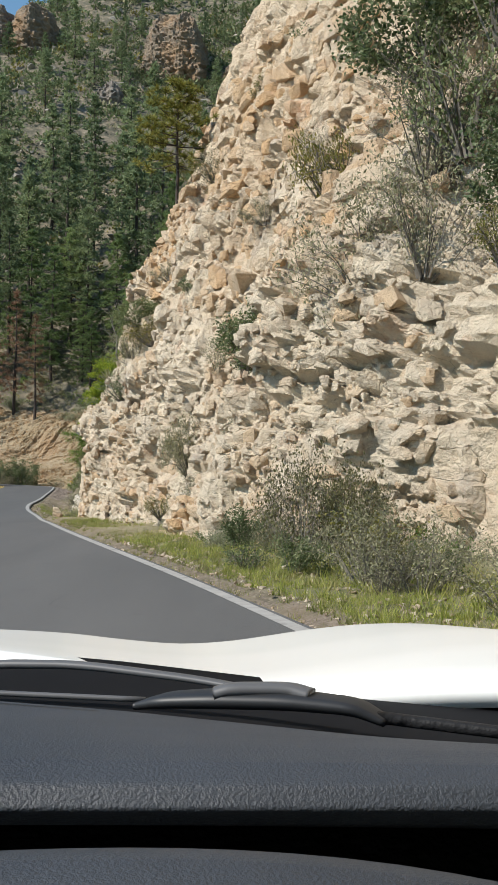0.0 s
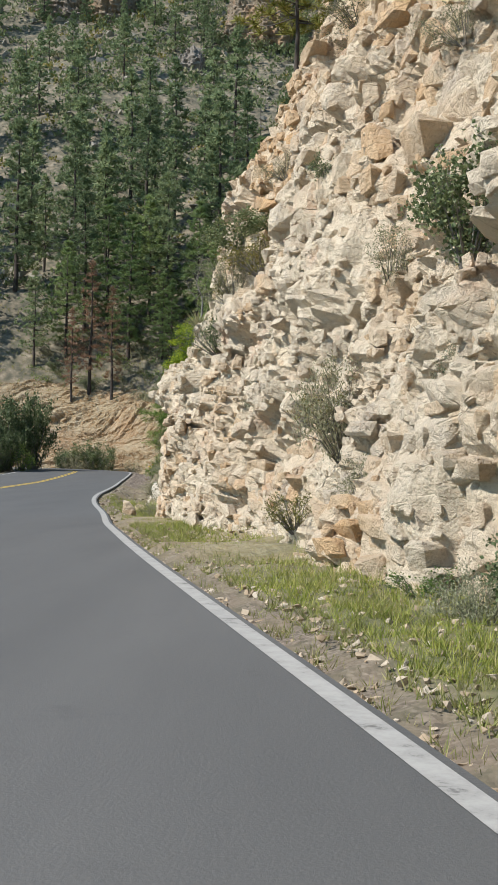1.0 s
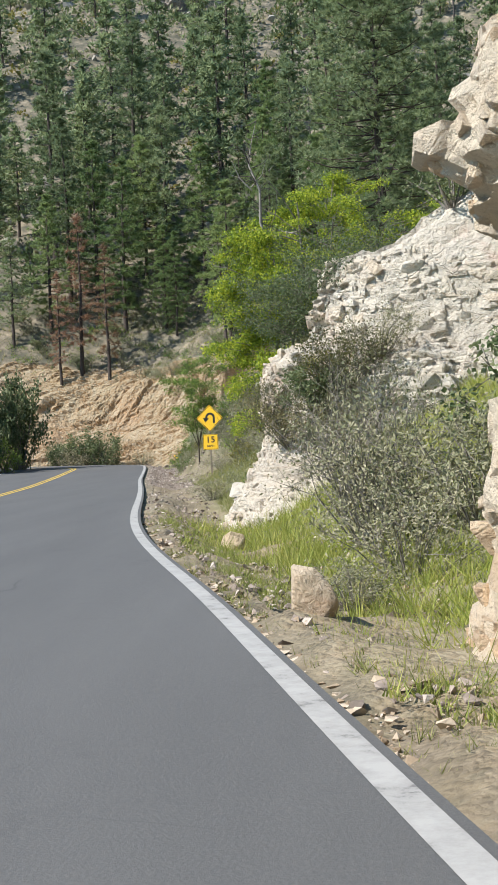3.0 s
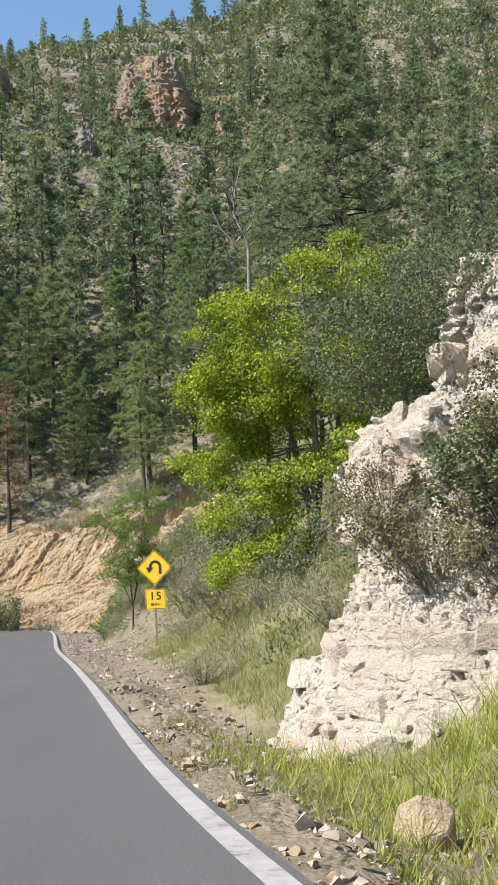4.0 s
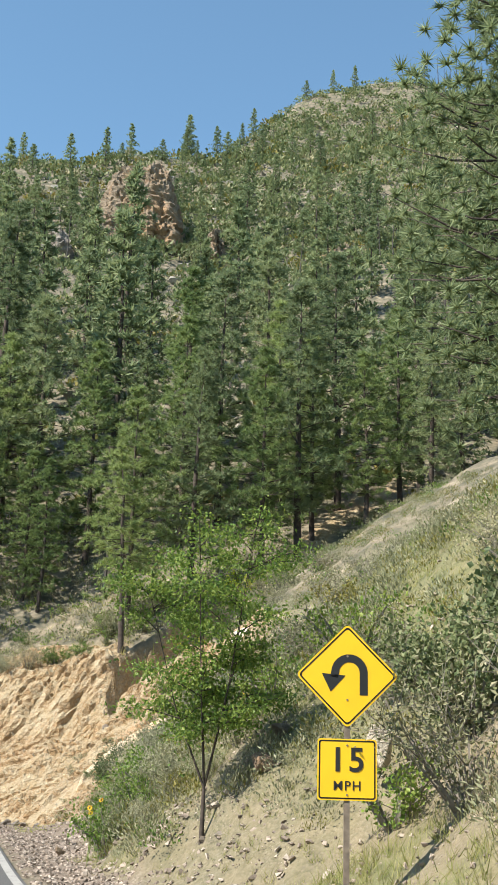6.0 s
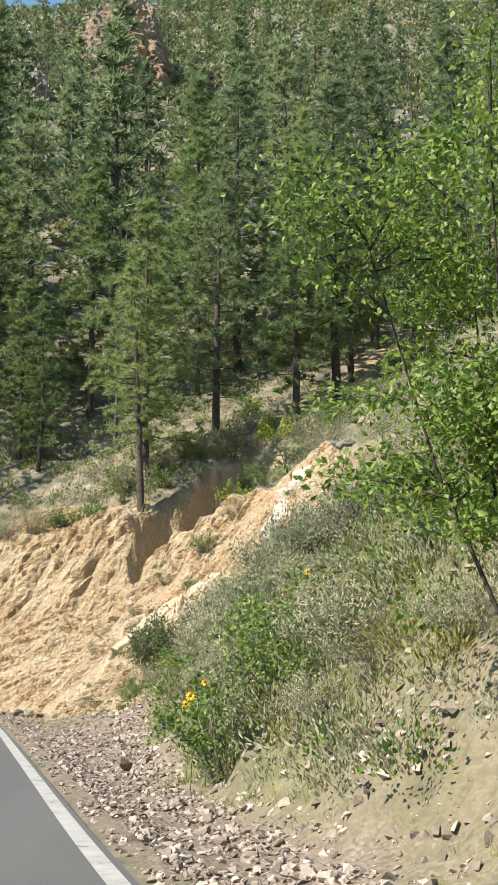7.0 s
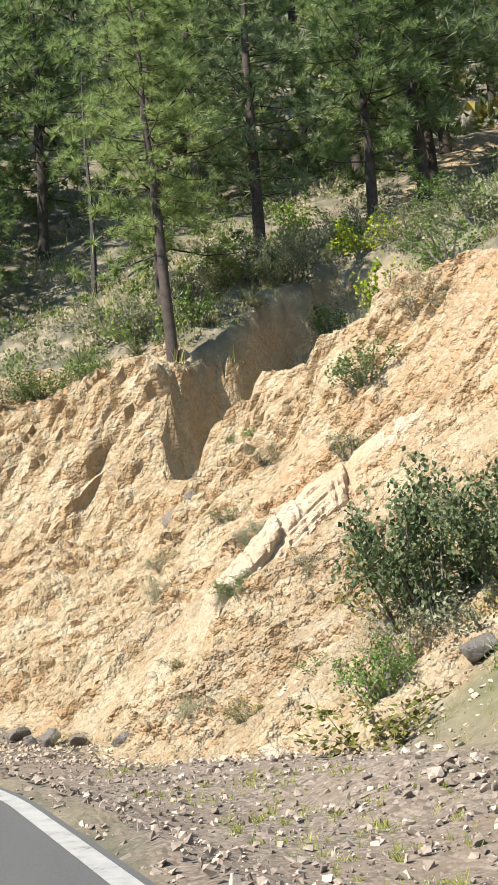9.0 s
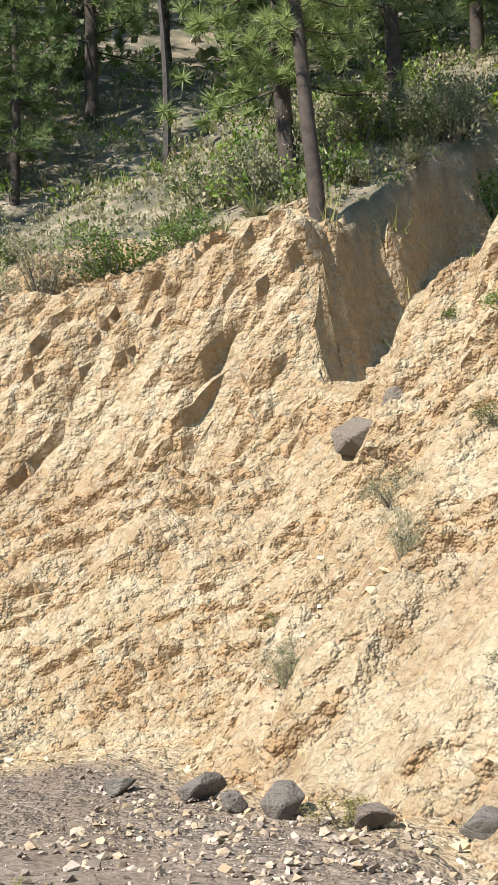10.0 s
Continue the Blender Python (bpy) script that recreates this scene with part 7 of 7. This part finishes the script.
boulder(-3.6, 15.5, (0.34, 0.3, 0.36), M_ROCK_WARM, "reddish boulder on the gravel shoulder", None, 0.1)
boulder(3.5, 36.4, (0.9, 0.6, 0.5), M_ROCK_GREY, "dark flat boulder on the spur", None, 0.1)
boulder(3.1, 36.6, (0.6, 0.5, 0.45), M_ROCK_GREY, "grey boulder on the spur", None, 0.1)
boulder(2.5, 36.9, (0.6, 0.45, 0.5), M_ROCK_GREY, "grey boulder on the spur", None, 0.1)
boulder(-0.5, 18.8, (0.6, 0.45, 0.5), M_ROCK_PALE, "pale rock in the sage brush", None, 0.1)
boulder(-1.2, 14.2, (0.4, 0.35, 0.3), M_ROCK_PALE, "pale rock on the slope", None, 0.1)
boulder(2.6, 17.6, (1.1, 0.7, 0.6), M_ROCK_PALE, "pale rock on the grassy slope", None, 0.2)
boulder(-0.2, 6.0, (0.6, 0.45, 0.5), M_ROCK_WARM, "flat brown boulder at the slope foot", None, 0.2)
boulder(0.15, 6.6, (0.5, 0.4, 0.45), M_ROCK_GREY, "grey boulder at the slope foot", None, 0.2)
boulder(-7.1, 41.2, (0.5, 0.4, 0.4), M_ROCK_GREY, "dark boulder at the bank foot", None, 0.1)
boulder(-6.6, 40.3, (0.6, 0.45, 0.45), M_ROCK_GREY, "grey boulder at the bank foot", None, 0.1)
boulder(-5.6, 38.6, (0.45, 0.4, 0.4), M_ROCK_GREY, "grey boulder at the bank foot", None, 0.1)
boulder(-7.7, 42.0, (0.35, 0.3, 0.3), M_ROCK_GREY, "small grey boulder at the bank foot", None, 0.1)
boulder(-6.2, 39.2, (0.4, 0.35, 0.35), M_ROCK_GREY, "grey boulder at the bank foot", None, 0.1)
boulder(-6.9, 40.8, (0.3, 0.25, 0.28), M_ROCK_GREY, "small dark boulder at the bank foot", None, 0.1)
boulder(-4.4, 33.8, (0.5, 0.4, 0.3), M_ROCK, "tan boulder on the shoulder", None, 0.1)
boulder(-2.6, 32.2, (0.6, 0.5, 0.4), M_ROCK_GREY, "grey boulder under a bush", None, 0.1)

# ---------------------------------------------------------------- road sign
M_SIGN = plain("yellow_sign_sheeting", (0.80, 0.47, 0.012), 0.45, 0, 0.05, 3.0)
M_SIGN_BLACK = plain("black_sign_ink", (0.012, 0.012, 0.012), 0.5, 0, 0.1)
M_POST = plain("weathered_steel_post", (0.20, 0.16, 0.125), 0.7, 0.4, 0.3, 12.0)


def flat_shape(points, thick, y):
    """A plate in the x-z plane from its outline, front towards -y."""
    n = len(points)
    v = [(x, y, z) for x, z in points] + [(x, y + thick, z) for x, z in points]
    bm = bmesh.new()
    vs = [bm.verts.new(q) for q in v]
    bm.faces.new(vs[:n])
    bm.faces.new(vs[n:][::-1])
    for i in range(n):
        j = (i + 1) % n
        bm.faces.new((vs[i], vs[n + i], vs[n + j], vs[j]))
    bmesh.ops.recalc_face_normals(bm, faces=bm.faces)
    return bm


def rounded(half, radius, turn, cx, cz, per=5):
    pts = []
    for q in range(4):
        a0 = q * math.pi / 2
        ccx, ccz = (half - radius) * (1, -1, -1, 1)[q], (half - radius) * (1, 1, -1, -1)[q]
        for k in range(per + 1):
            a = a0 + k / per * math.pi / 2
            pts.append((ccx + radius * math.cos(a), ccz + radius * math.sin(a)))
    c, s_ = math.cos(turn), math.sin(turn)
    return [(cx + x * c - z * s_, cz + x * s_ + z * c) for x, z in pts]


def ring_shape(outer, inner, y, thick=0.002):
    bm = bmesh.new()
    n = len(outer)
    a = [bm.verts.new((x, y, z)) for x, z in outer]
    b = [bm.verts.new((x, y, z)) for x, z in inner]
    for i in range(n):
        j = (i + 1) % n
        bm.faces.new((a[i], a[j], b[j], b[i]))
    bmesh.ops.solidify(bm, geom=list(bm.faces), thickness=thick)
    bmesh.ops.recalc_face_normals(bm, faces=bm.faces)
    return bm


def text_mesh(text, size, x, z, y, bold=0.016):
    cu = bpy.data.curves.new("lettering", "FONT")
    cu.body, cu.size, cu.align_x, cu.align_y = text, size, "CENTER", "CENTER"
    cu.space_character = 1.15
    cu.extrude, cu.offset = 0.001, bold * size
    tmp = bpy.data.objects.new("lettering", cu)
    scene.collection.objects.link(tmp)
    bpy.context.view_layer.update()
    me = bpy.data.meshes.new_from_object(tmp)
    bpy.data.objects.remove(tmp)
    me.transform(Matrix.Translation((x, y, z)) @ Matrix.Rotation(radians(90), 4, "X"))
    return me


def road_sign():
    root = tagged(new("road_sign"), "yellow diamond hairpin sign with 15 mph plate on post", "road sign")
    zc, zp = 2.435, 1.485
    post = part("post", flat_shape([(-0.03, -0.5), (0.03, -0.5), (0.03, 2.75), (-0.03, 2.75)], 0.035, 0.012), M_POST, root)
    diamond = part("diamond_plate", flat_shape(rounded(0.381, 0.048, math.pi / 4, 0, zc), 0.003, 0.0), M_SIGN, root, "yellow diamond plate")
    part("border", ring_shape(rounded(0.364, 0.04, math.pi / 4, 0, zc), rounded(0.348, 0.034, math.pi / 4, 0, zc), -0.002), M_SIGN_BLACK, diamond)
    # the arrow: up, over and back down to the left
    mid = [(0.17, -0.20)] + [(0.17, -0.1), (0.17, 0.0)] + [(0.02 + 0.15 * math.cos(a), 0.03 + 0.15 * math.sin(a)) for a in np.linspace(0.05, math.pi, 12)] + [(-0.14, -0.02)]
    left, right = [], []
    for i, (x, z) in enumerate(mid):
        x0, z0 = mid[max(0, i - 1)]
        x1, z1 = mid[min(len(mid) - 1, i + 1)]
        ln = math.hypot(x1 - x0, z1 - z0)
        nx, nz = -(z1 - z0) / ln * 0.042, (x1 - x0) / ln * 0.042
        left.append((x + nx, z + zc + nz))
        right.append((x - nx, z + zc - nz))
    bm = bmesh.new()
    a = [bm.verts.new((x, -0.003, z)) for x, z in left]
    b = [bm.verts.new((x, -0.003, z)) for x, z in right]
    for i in range(len(a) - 1):
        bm.faces.new((a[i], a[i + 1], b[i + 1], b[i]))
    h = [bm.verts.new((x, -0.003, z + zc)) for x, z in ((-0.27, 0.02), (-0.02, -0.0), (-0.175, -0.17))]
    bm.faces.new(h)
    part("arrow", bm, M_SIGN_BLACK, diamond, "black hairpin arrow")
    plate = part("speed_plate", flat_shape(rounded(0.305, 0.03, 0, 0, zp), 0.003, 0.0), M_SIGN, root, "square yellow advisory plate")
    part("border", ring_shape(rounded(0.291, 0.026, 0, 0, zp), rounded(0.277, 0.02, 0, 0, zp), -0.002), M_SIGN_BLACK, plate)
    part("number", text_mesh("15", 0.34, 0.0, zp + 0.085, -0.004), M_SIGN_BLACK, plate, "black figures 15")
    part("word", text_mesh("MPH", 0.135, 0.0, zp - 0.165, -0.004, 0.006), M_SIGN_BLACK, plate, "black letters MPH")
    for z in (zc + 0.2, zc - 0.25, zp + 0.24, zp - 0.25):
        v, f = tube([(0, -0.006, z), (0, 0.002, z)], [0.012, 0.012], 6)
        bag = Bag()
        bag.add(v, f)
        bag.q.append(np.array([[0, 1, 2, 3], [0, 3, 4, 5]]))
        part("bolt", bag.mesh("bolt"), M_POST, root)
    root.matrix_world = pose(0.0, 0.0, 0.0, 0, 0, -4)


road_sign()

# ---------------------------------------------------------------- rock pieces of the faces
rock_blocks(cliff, CLIFF_FACE, 7, M_ROCK, 13.0, 290, lambda q: -84 < q[1] < -38.6 and q[0] < 13, ((6.8, -47.4, 3.05, 1.6, 1.7, 0.62),))
rock_blocks(crag, CRAG_FACE, 8, M_ROCK_PALE, 7.0, 150, lambda q: q[0] < 8, (), 0.7)


# ---------------------------------------------------------------- the white car on the road, its windscreen opening in front of the camera
M_CAR = plain("white_car_paint", (0.80, 0.80, 0.77), 0.22, 0, 0.02, 2.0)
M_TRIM = plain("black_plastic_trim", (0.018, 0.018, 0.019), 0.55, 0, 0.2, 8.0, 0.3, 90.0)
M_LEATHER = plain("black_grained_dashboard", (0.040, 0.046, 0.056), 0.5, 0, 0.12, 12.0, 0.3, 620.0)
M_WEAVE = plain("dark_speaker_mesh", (0.06, 0.06, 0.06), 0.7, 0, 0.4, 300.0, 0.6, 400.0)
M_WIPER = plain("grey_wiper_plastic", (0.018, 0.019, 0.021), 0.5, 0.0, 0.15, 20.0)
M_ARM = plain("silver_wiper_arm", (0.10, 0.10, 0.103), 0.5, 0.0, 0.1, 20.0)
M_COWL = plain("black_cowl", (0.006, 0.006, 0.007), 0.8, 0, 0.2, 8.0)
for m in (M_COWL, M_TRIM):
    m.node_tree.nodes["Principled BSDF"].inputs["Specular IOR Level"].default_value = 0.12
M_TYRE = plain("tyre_rubber", (0.02, 0.02, 0.02), 0.85, 0, 0.2, 20.0)
M_RIM = plain("alloy_rim", (0.5, 0.5, 0.5), 0.35, 0.9, 0.05)
M_GLASS, g_nt, g_p = make_mat("car_lamp_glass")
g_p.inputs["Base Color"].default_value, g_p.inputs["Roughness"].default_value = (0.6, 0.62, 0.65, 1), 0.1


def sheet(name, xs, ys, zf, material, parent, thick=0.02, label="", smooth=True, edges=None):
    """A curved panel z = zf(x, y) with thickness; edges gives its near and far edge for each x."""
    X, Y = np.meshgrid(xs, ys, indexing="ij")
    if edges:
        near, far = edges[0](X), edges[1](X)
        Y = near + (Y - ys[0]) / (ys[-1] - ys[0]) * (far - near)
    Z = zf(X, Y)
    n = X.size
    top = np.stack([X, Y, Z], -1).reshape(-1, 3)
    v = np.concatenate([top, top - np.array([0, 0, thick])])
    f = grid_faces(len(xs), len(ys))
    ids = np.arange(n).reshape(len(xs), len(ys))
    rim = np.concatenate([ids[:, 0], ids[-1, 1:], ids[-2::-1, -1], ids[0, -2:0:-1]])
    nxt = np.roll(rim, -1)
    me = mesh_np(name, v, [np.concatenate([f, f[:, ::-1] + n, np.stack([rim, rim + n, nxt + n, nxt], -1)])], smooth)
    return part(name, me, material, parent, label)


def bar(name, pts, w, h, material, parent, label=""):
    """A rounded bar along points, its width and height given at each."""
    p = np.array(pts, float)
    n = len(p)
    at = np.arange(n)
    u = np.linspace(0, n - 1, 8 * (n - 1) + 1)
    q = np.stack([np.interp(u, at, p[:, i]) for i in range(3)], -1)
    kern = np.ones(5) / 5
    q[2:-2] = np.stack([np.convolve(q[:, i], kern, "valid") for i in range(3)], -1)
    wide, high = np.interp(u, at, np.broadcast_to(w, n)), np.interp(u, at, np.broadcast_to(h, n))
    t = unit(np.gradient(q, axis=0))
    side = unit(np.cross(t, np.array([0.0, 0.0, 1.0])))
    up = np.cross(side, t)
    ang = np.arange(12) * 2 * np.pi / 12
    c, sn = np.sign(np.cos(ang)) * np.abs(np.cos(ang)) ** 0.6, np.sign(np.sin(ang)) * np.abs(np.sin(ang)) ** 0.6
    v = q[:, None] + side[:, None] * (c[None, :] * 0.5 * wide[:, None])[..., None] + up[:, None] * (sn[None, :] * 0.5 * high[:, None])[..., None]
    i = np.arange(len(u) * 12).reshape(len(u), 12)
    j = np.roll(i, -1, 1)
    sides = np.stack([i[:-1], j[:-1], j[1:], i[1:]], -1).reshape(-1, 4)
    caps = np.array([[r[k], r[k + 1], r[10 - k], r[11 - k]] for r in (i[0], i[-1]) for k in range(5)])
    return part(name, mesh_np(name, v.reshape(-1, 3), np.concatenate([sides, caps]), True), material, parent, label)


def car():
    root = tagged(new("car"), "white car with black dashboard, parked wipers and open windscreen", "car")
    lin = np.linspace

    def rear(x):      # the bonnet's rear edge sweeps back towards the pillar
        return np.interp(x, [-1.0, -0.35, -0.24, 0.0, 0.19, 0.47], [1.36, 1.35, 1.30, 1.17, 1.03, 0.88])

    def brink(x):     # the dashboard's far edge
        return np.interp(x, [-1.0, -0.30, -0.17, 0.0, 0.145, 0.45], [0.93, 0.88, 0.84, 0.775, 0.70, 0.58])
    # bonnet with a crease between two low swells
    def hood_z(x, y):
        z = np.interp(y, [1.02, 1.15, 1.4, 1.8, 2.2, 2.55], [-0.158, -0.160, -0.176, -0.214, -0.272, -0.36])
        return z - 0.022 * np.exp(-((x - 0.10 - 0.02 * (y - 1.6)) / 0.16) ** 2) + 0.012 * np.exp(-((x - 0.46) / 0.22) ** 2) - 0.10 * np.clip(np.abs(x + 0.3) - 0.62, 0, 1) ** 2 * 2
    sheet("bonnet", lin(-1.05, 0.48, 60), lin(1.06, 2.5, 40), lambda x, y: hood_z(x, y) - 0.004 * smoothstep(0.05, 0.0, y - rear(x)), M_CAR, root, 0.02, "glossy white bonnet", True, (rear, lambda x: 2.5 + 0 * x))
    sheet("cowl", lin(-1.02, 0.46, 40), lin(0, 1, 12), lambda x, y: -0.178 - 0.010 * x, M_COWL, root, 0.02, "black plastic cowl below the windscreen", True, (lambda x: brink(x) - 0.03, lambda x: rear(x) + 0.06))
    for a, b in ((-1.16, -1.05), (0.48, 0.58)):
        sheet("wing", lin(a, b, 8), lin(0.75, 2.45, 30), lambda x, y: hood_z(np.clip(x, -1.03, 0.47), np.maximum(y, 1.04)) - 0.02 - 0.9 * np.clip(np.abs(x + 0.29) - 0.76, 0, 1) ** 1.4, M_CAR, root, 0.03)
    # dashboard: a padded top that rolls over towards the seats, with a recess below
    prof_y = np.array([0.80, 0.70, 0.60, 0.54, 0.505, 0.485, 0.478, 0.485, 0.51, 0.56])
    prof_z = np.array([-0.147, -0.134, -0.1215, -0.117, -0.1175, -0.1235, -0.132, -0.140, -0.146, -0.150])
    xs = lin(-1.0, 0.45, 50)
    w = lin(0, 1, 50)
    py = np.interp(w, lin(0, 1, 10), prof_y)
    pz = np.interp(w, lin(0, 1, 10), prof_z)
    X = np.repeat(xs[:, None], 50, 1)
    drop = 0.0 - 0.035 * X - 0.02 * np.clip(X - 0.12, 0, 1) ** 1.5
    v = np.stack([X, 0.500 + (py[None] - 0.478) * (brink(X) - 0.478) / 0.322, pz[None] + drop * 0.35], -1).reshape(-1, 3)
    dash = part("dashboard", mesh_np("dashboard", v, grid_faces(50, 50)[:, ::-1], True), M_LEATHER, root, "black grained padded dashboard")
    sheet("dash_seam", lin(-0.9, -0.012, 20), lin(0, 1, 3), lambda x, y: -0.1425 - 0.0123 * x, M_WIPER, dash, 0.004, "", True, (lambda x: brink(x) - 0.020, lambda x: brink(x) - 0.008))
    sheet("speaker_grille", lin(0.24, 0.44, 10), lin(0.52, 0.585, 8), lambda x, y: -0.1265 - 0.0123 * x, M_WEAVE, dash, 0.004)
    sheet("dash_recess", lin(-1.0, 0.45, 10), lin(0.42, 0.62, 8), lambda x, y: -0.20 + 0 * x, M_TRIM, root, 0.02)
    sheet("lower_panel", lin(-0.5, 0.35, 50), lin(0.20, 0.40, 16), lambda x, y: -0.1130 - 1.1 * np.clip(np.abs(x + 0.01), 0, 1) ** 2.2 - 0.30 * np.clip(0.37 - y, 0, 1) - 0.02 * smoothstep(0.385, 0.40, y), M_LEATHER, root, 0.02, "curved grained lower panel")
    sheet("dash_back", lin(-1.02, 0.47, 10), lin(0.585, 0.62, 3), lambda x, y: -0.16 - 9.0 * (0.62 - y) + 0 * x, M_TRIM, root, 0.02)
    # wipers
    w1 = new("wiper")
    w1.parent = root
    bar("wiper_arm", [(-0.50, 1.10, -0.186), (-0.20, 1.02, -0.1625), (-0.10, 0.99, -0.1455), (-0.03, 0.97, -0.1432), (0.07, 0.93, -0.1500), (0.15, 0.88, -0.160)], [0.018, 0.016, 0.015, 0.014, 0.012, 0.010], [0.008, 0.008, 0.007, 0.006, 0.005, 0.004], M_ARM, w1, "silver wiper arm")
    bar("wiper_blade", [(-0.30, 0.95, -0.160), (-0.12, 0.925, -0.156), (0.02, 0.90, -0.1585)], 0.006, 0.004, M_ARM, w1)
    w2 = new("wiper")
    w2.parent = root
    bar("wiper_arm", [(0.015, 0.905, -0.163), (0.035, 0.895, -0.1575), (0.07, 0.88, -0.1540), (0.12, 0.862, -0.1520), (0.165, 0.845, -0.1540), (0.185, 0.835, -0.163)], [0.02, 0.035, 0.04, 0.04, 0.035, 0.02], [0.006, 0.010, 0.012, 0.012, 0.010, 0.006], M_WIPER, w2, "dull grey wiper arm")
    cap = bar("arm_cap", [(0.068, 0.870, -0.1490), (0.080, 0.868, -0.1455), (0.12, 0.862, -0.1445), (0.135, 0.855, -0.1480)], 0.02, 0.009, M_ARM, w2, "grey plastic cap")
    bar("wiper_blade", [(0.175, 0.84, -0.160), (0.40, 0.74, -0.172)], 0.012, 0.008, M_TRIM, w2)
    # body round the cabin
    for side, x in (("left", -1.17), ("right", 0.59)):
        sx = -1 if x < 0 else 1
        pts = [(-2.1, -0.22), (-2.1, -0.80), (-1.85, -0.84), (2.3, -0.84), (2.5, -0.70), (2.45, -0.42), (1.0, -0.24)]
        bm = bmesh.new()
        a = [bm.verts.new((x, y, z)) for y, z in pts]
        b = [bm.verts.new((x - 0.06 * sx, y, z)) for y, z in pts]
        bm.faces.new(a)
        bm.faces.new(b[::-1])
        for i in range(len(pts)):
            j = (i + 1) % len(pts)
            bm.faces.new((a[i], b[i], b[j], a[j]))
        bmesh.ops.recalc_face_normals(bm, faces=bm.faces)
        part("side_panel", bm, M_CAR, root)
        bar("pillar", [(x - 0.03 * sx, 0.86, -0.20), (x - 0.10 * sx, 0.45, 0.10), (x - 0.16 * sx, 0.10, 0.27)], 0.06, 0.07, M_TRIM, root, "dark windscreen pillar")
        bar("pillar", [(x - 0.03 * sx, -1.9, -0.22), (x - 0.16 * sx, -1.35, 0.27)], 0.08, 0.08, M_CAR, root)
    sheet("roof", lin(-1.02, 0.44, 20), lin(-1.45, 0.14, 20), lambda x, y: 0.33 - 0.06 * ((x + 0.29) / 0.73) ** 2 - 0.03 * ((y + 0.6) / 0.8) ** 2, M_CAR, root, 0.03, "white roof")
    sheet("rear_deck", lin(-1.12, 0.54, 20), lin(-2.15, -1.6, 10), lambda x, y: -0.20 - 0.1 * (y + 1.6) ** 2 + 0 * x, M_CAR, root, 0.03)
    bar("front_bumper", [(-1.15, 2.38, -0.62), (-0.8, 2.55, -0.62), (-0.29, 2.6, -0.62), (0.22, 2.55, -0.62), (0.57, 2.38, -0.62)], 0.16, 0.38, M_CAR, root)
    bar("rear_bumper", [(-1.15, -2.1, -0.55), (-0.29, -2.22, -0.55), (0.57, -2.1, -0.55)], 0.14, 0.45, M_CAR, root)
    sheet("floor_pan", lin(-1.1, 0.52, 4), lin(-2.0, 2.3, 4), lambda x, y: -0.80 + 0 * x, M_TRIM, root, 0.03)
    for x in (-1.10, 0.52):
        for y in (1.75, -1.45):
            wheel = new("wheel")
            wheel.parent = root
            v, f = tube([(x - 0.11, y, -0.715), (x - 0.10, y, -0.715), (x + 0.10, y, -0.715), (x + 0.11, y, -0.715)], [0.24, 0.31, 0.31, 0.24], 28)
            part("tyre", mesh_np("tyre", v, f, True), M_TYRE, wheel)
            v, f = tube([(x - 0.115, y, -0.715), (x - 0.113, y, -0.715), (x + 0.113, y, -0.715), (x + 0.115, y, -0.715)], [0.02, 0.22, 0.22, 0.02], 20)
            part("rim", mesh_np("rim", v, f), M_RIM, wheel)
    for x in (-0.95, 0.37):
        bar("headlight", [(x - 0.16, 2.50, -0.42), (x, 2.56, -0.43), (x + 0.16, 2.50, -0.42)], 0.06, 0.12, M_GLASS, root)
    root.matrix_world = pose(10.517, -79.677, 1.027, 0, 0, 6.0)


car()
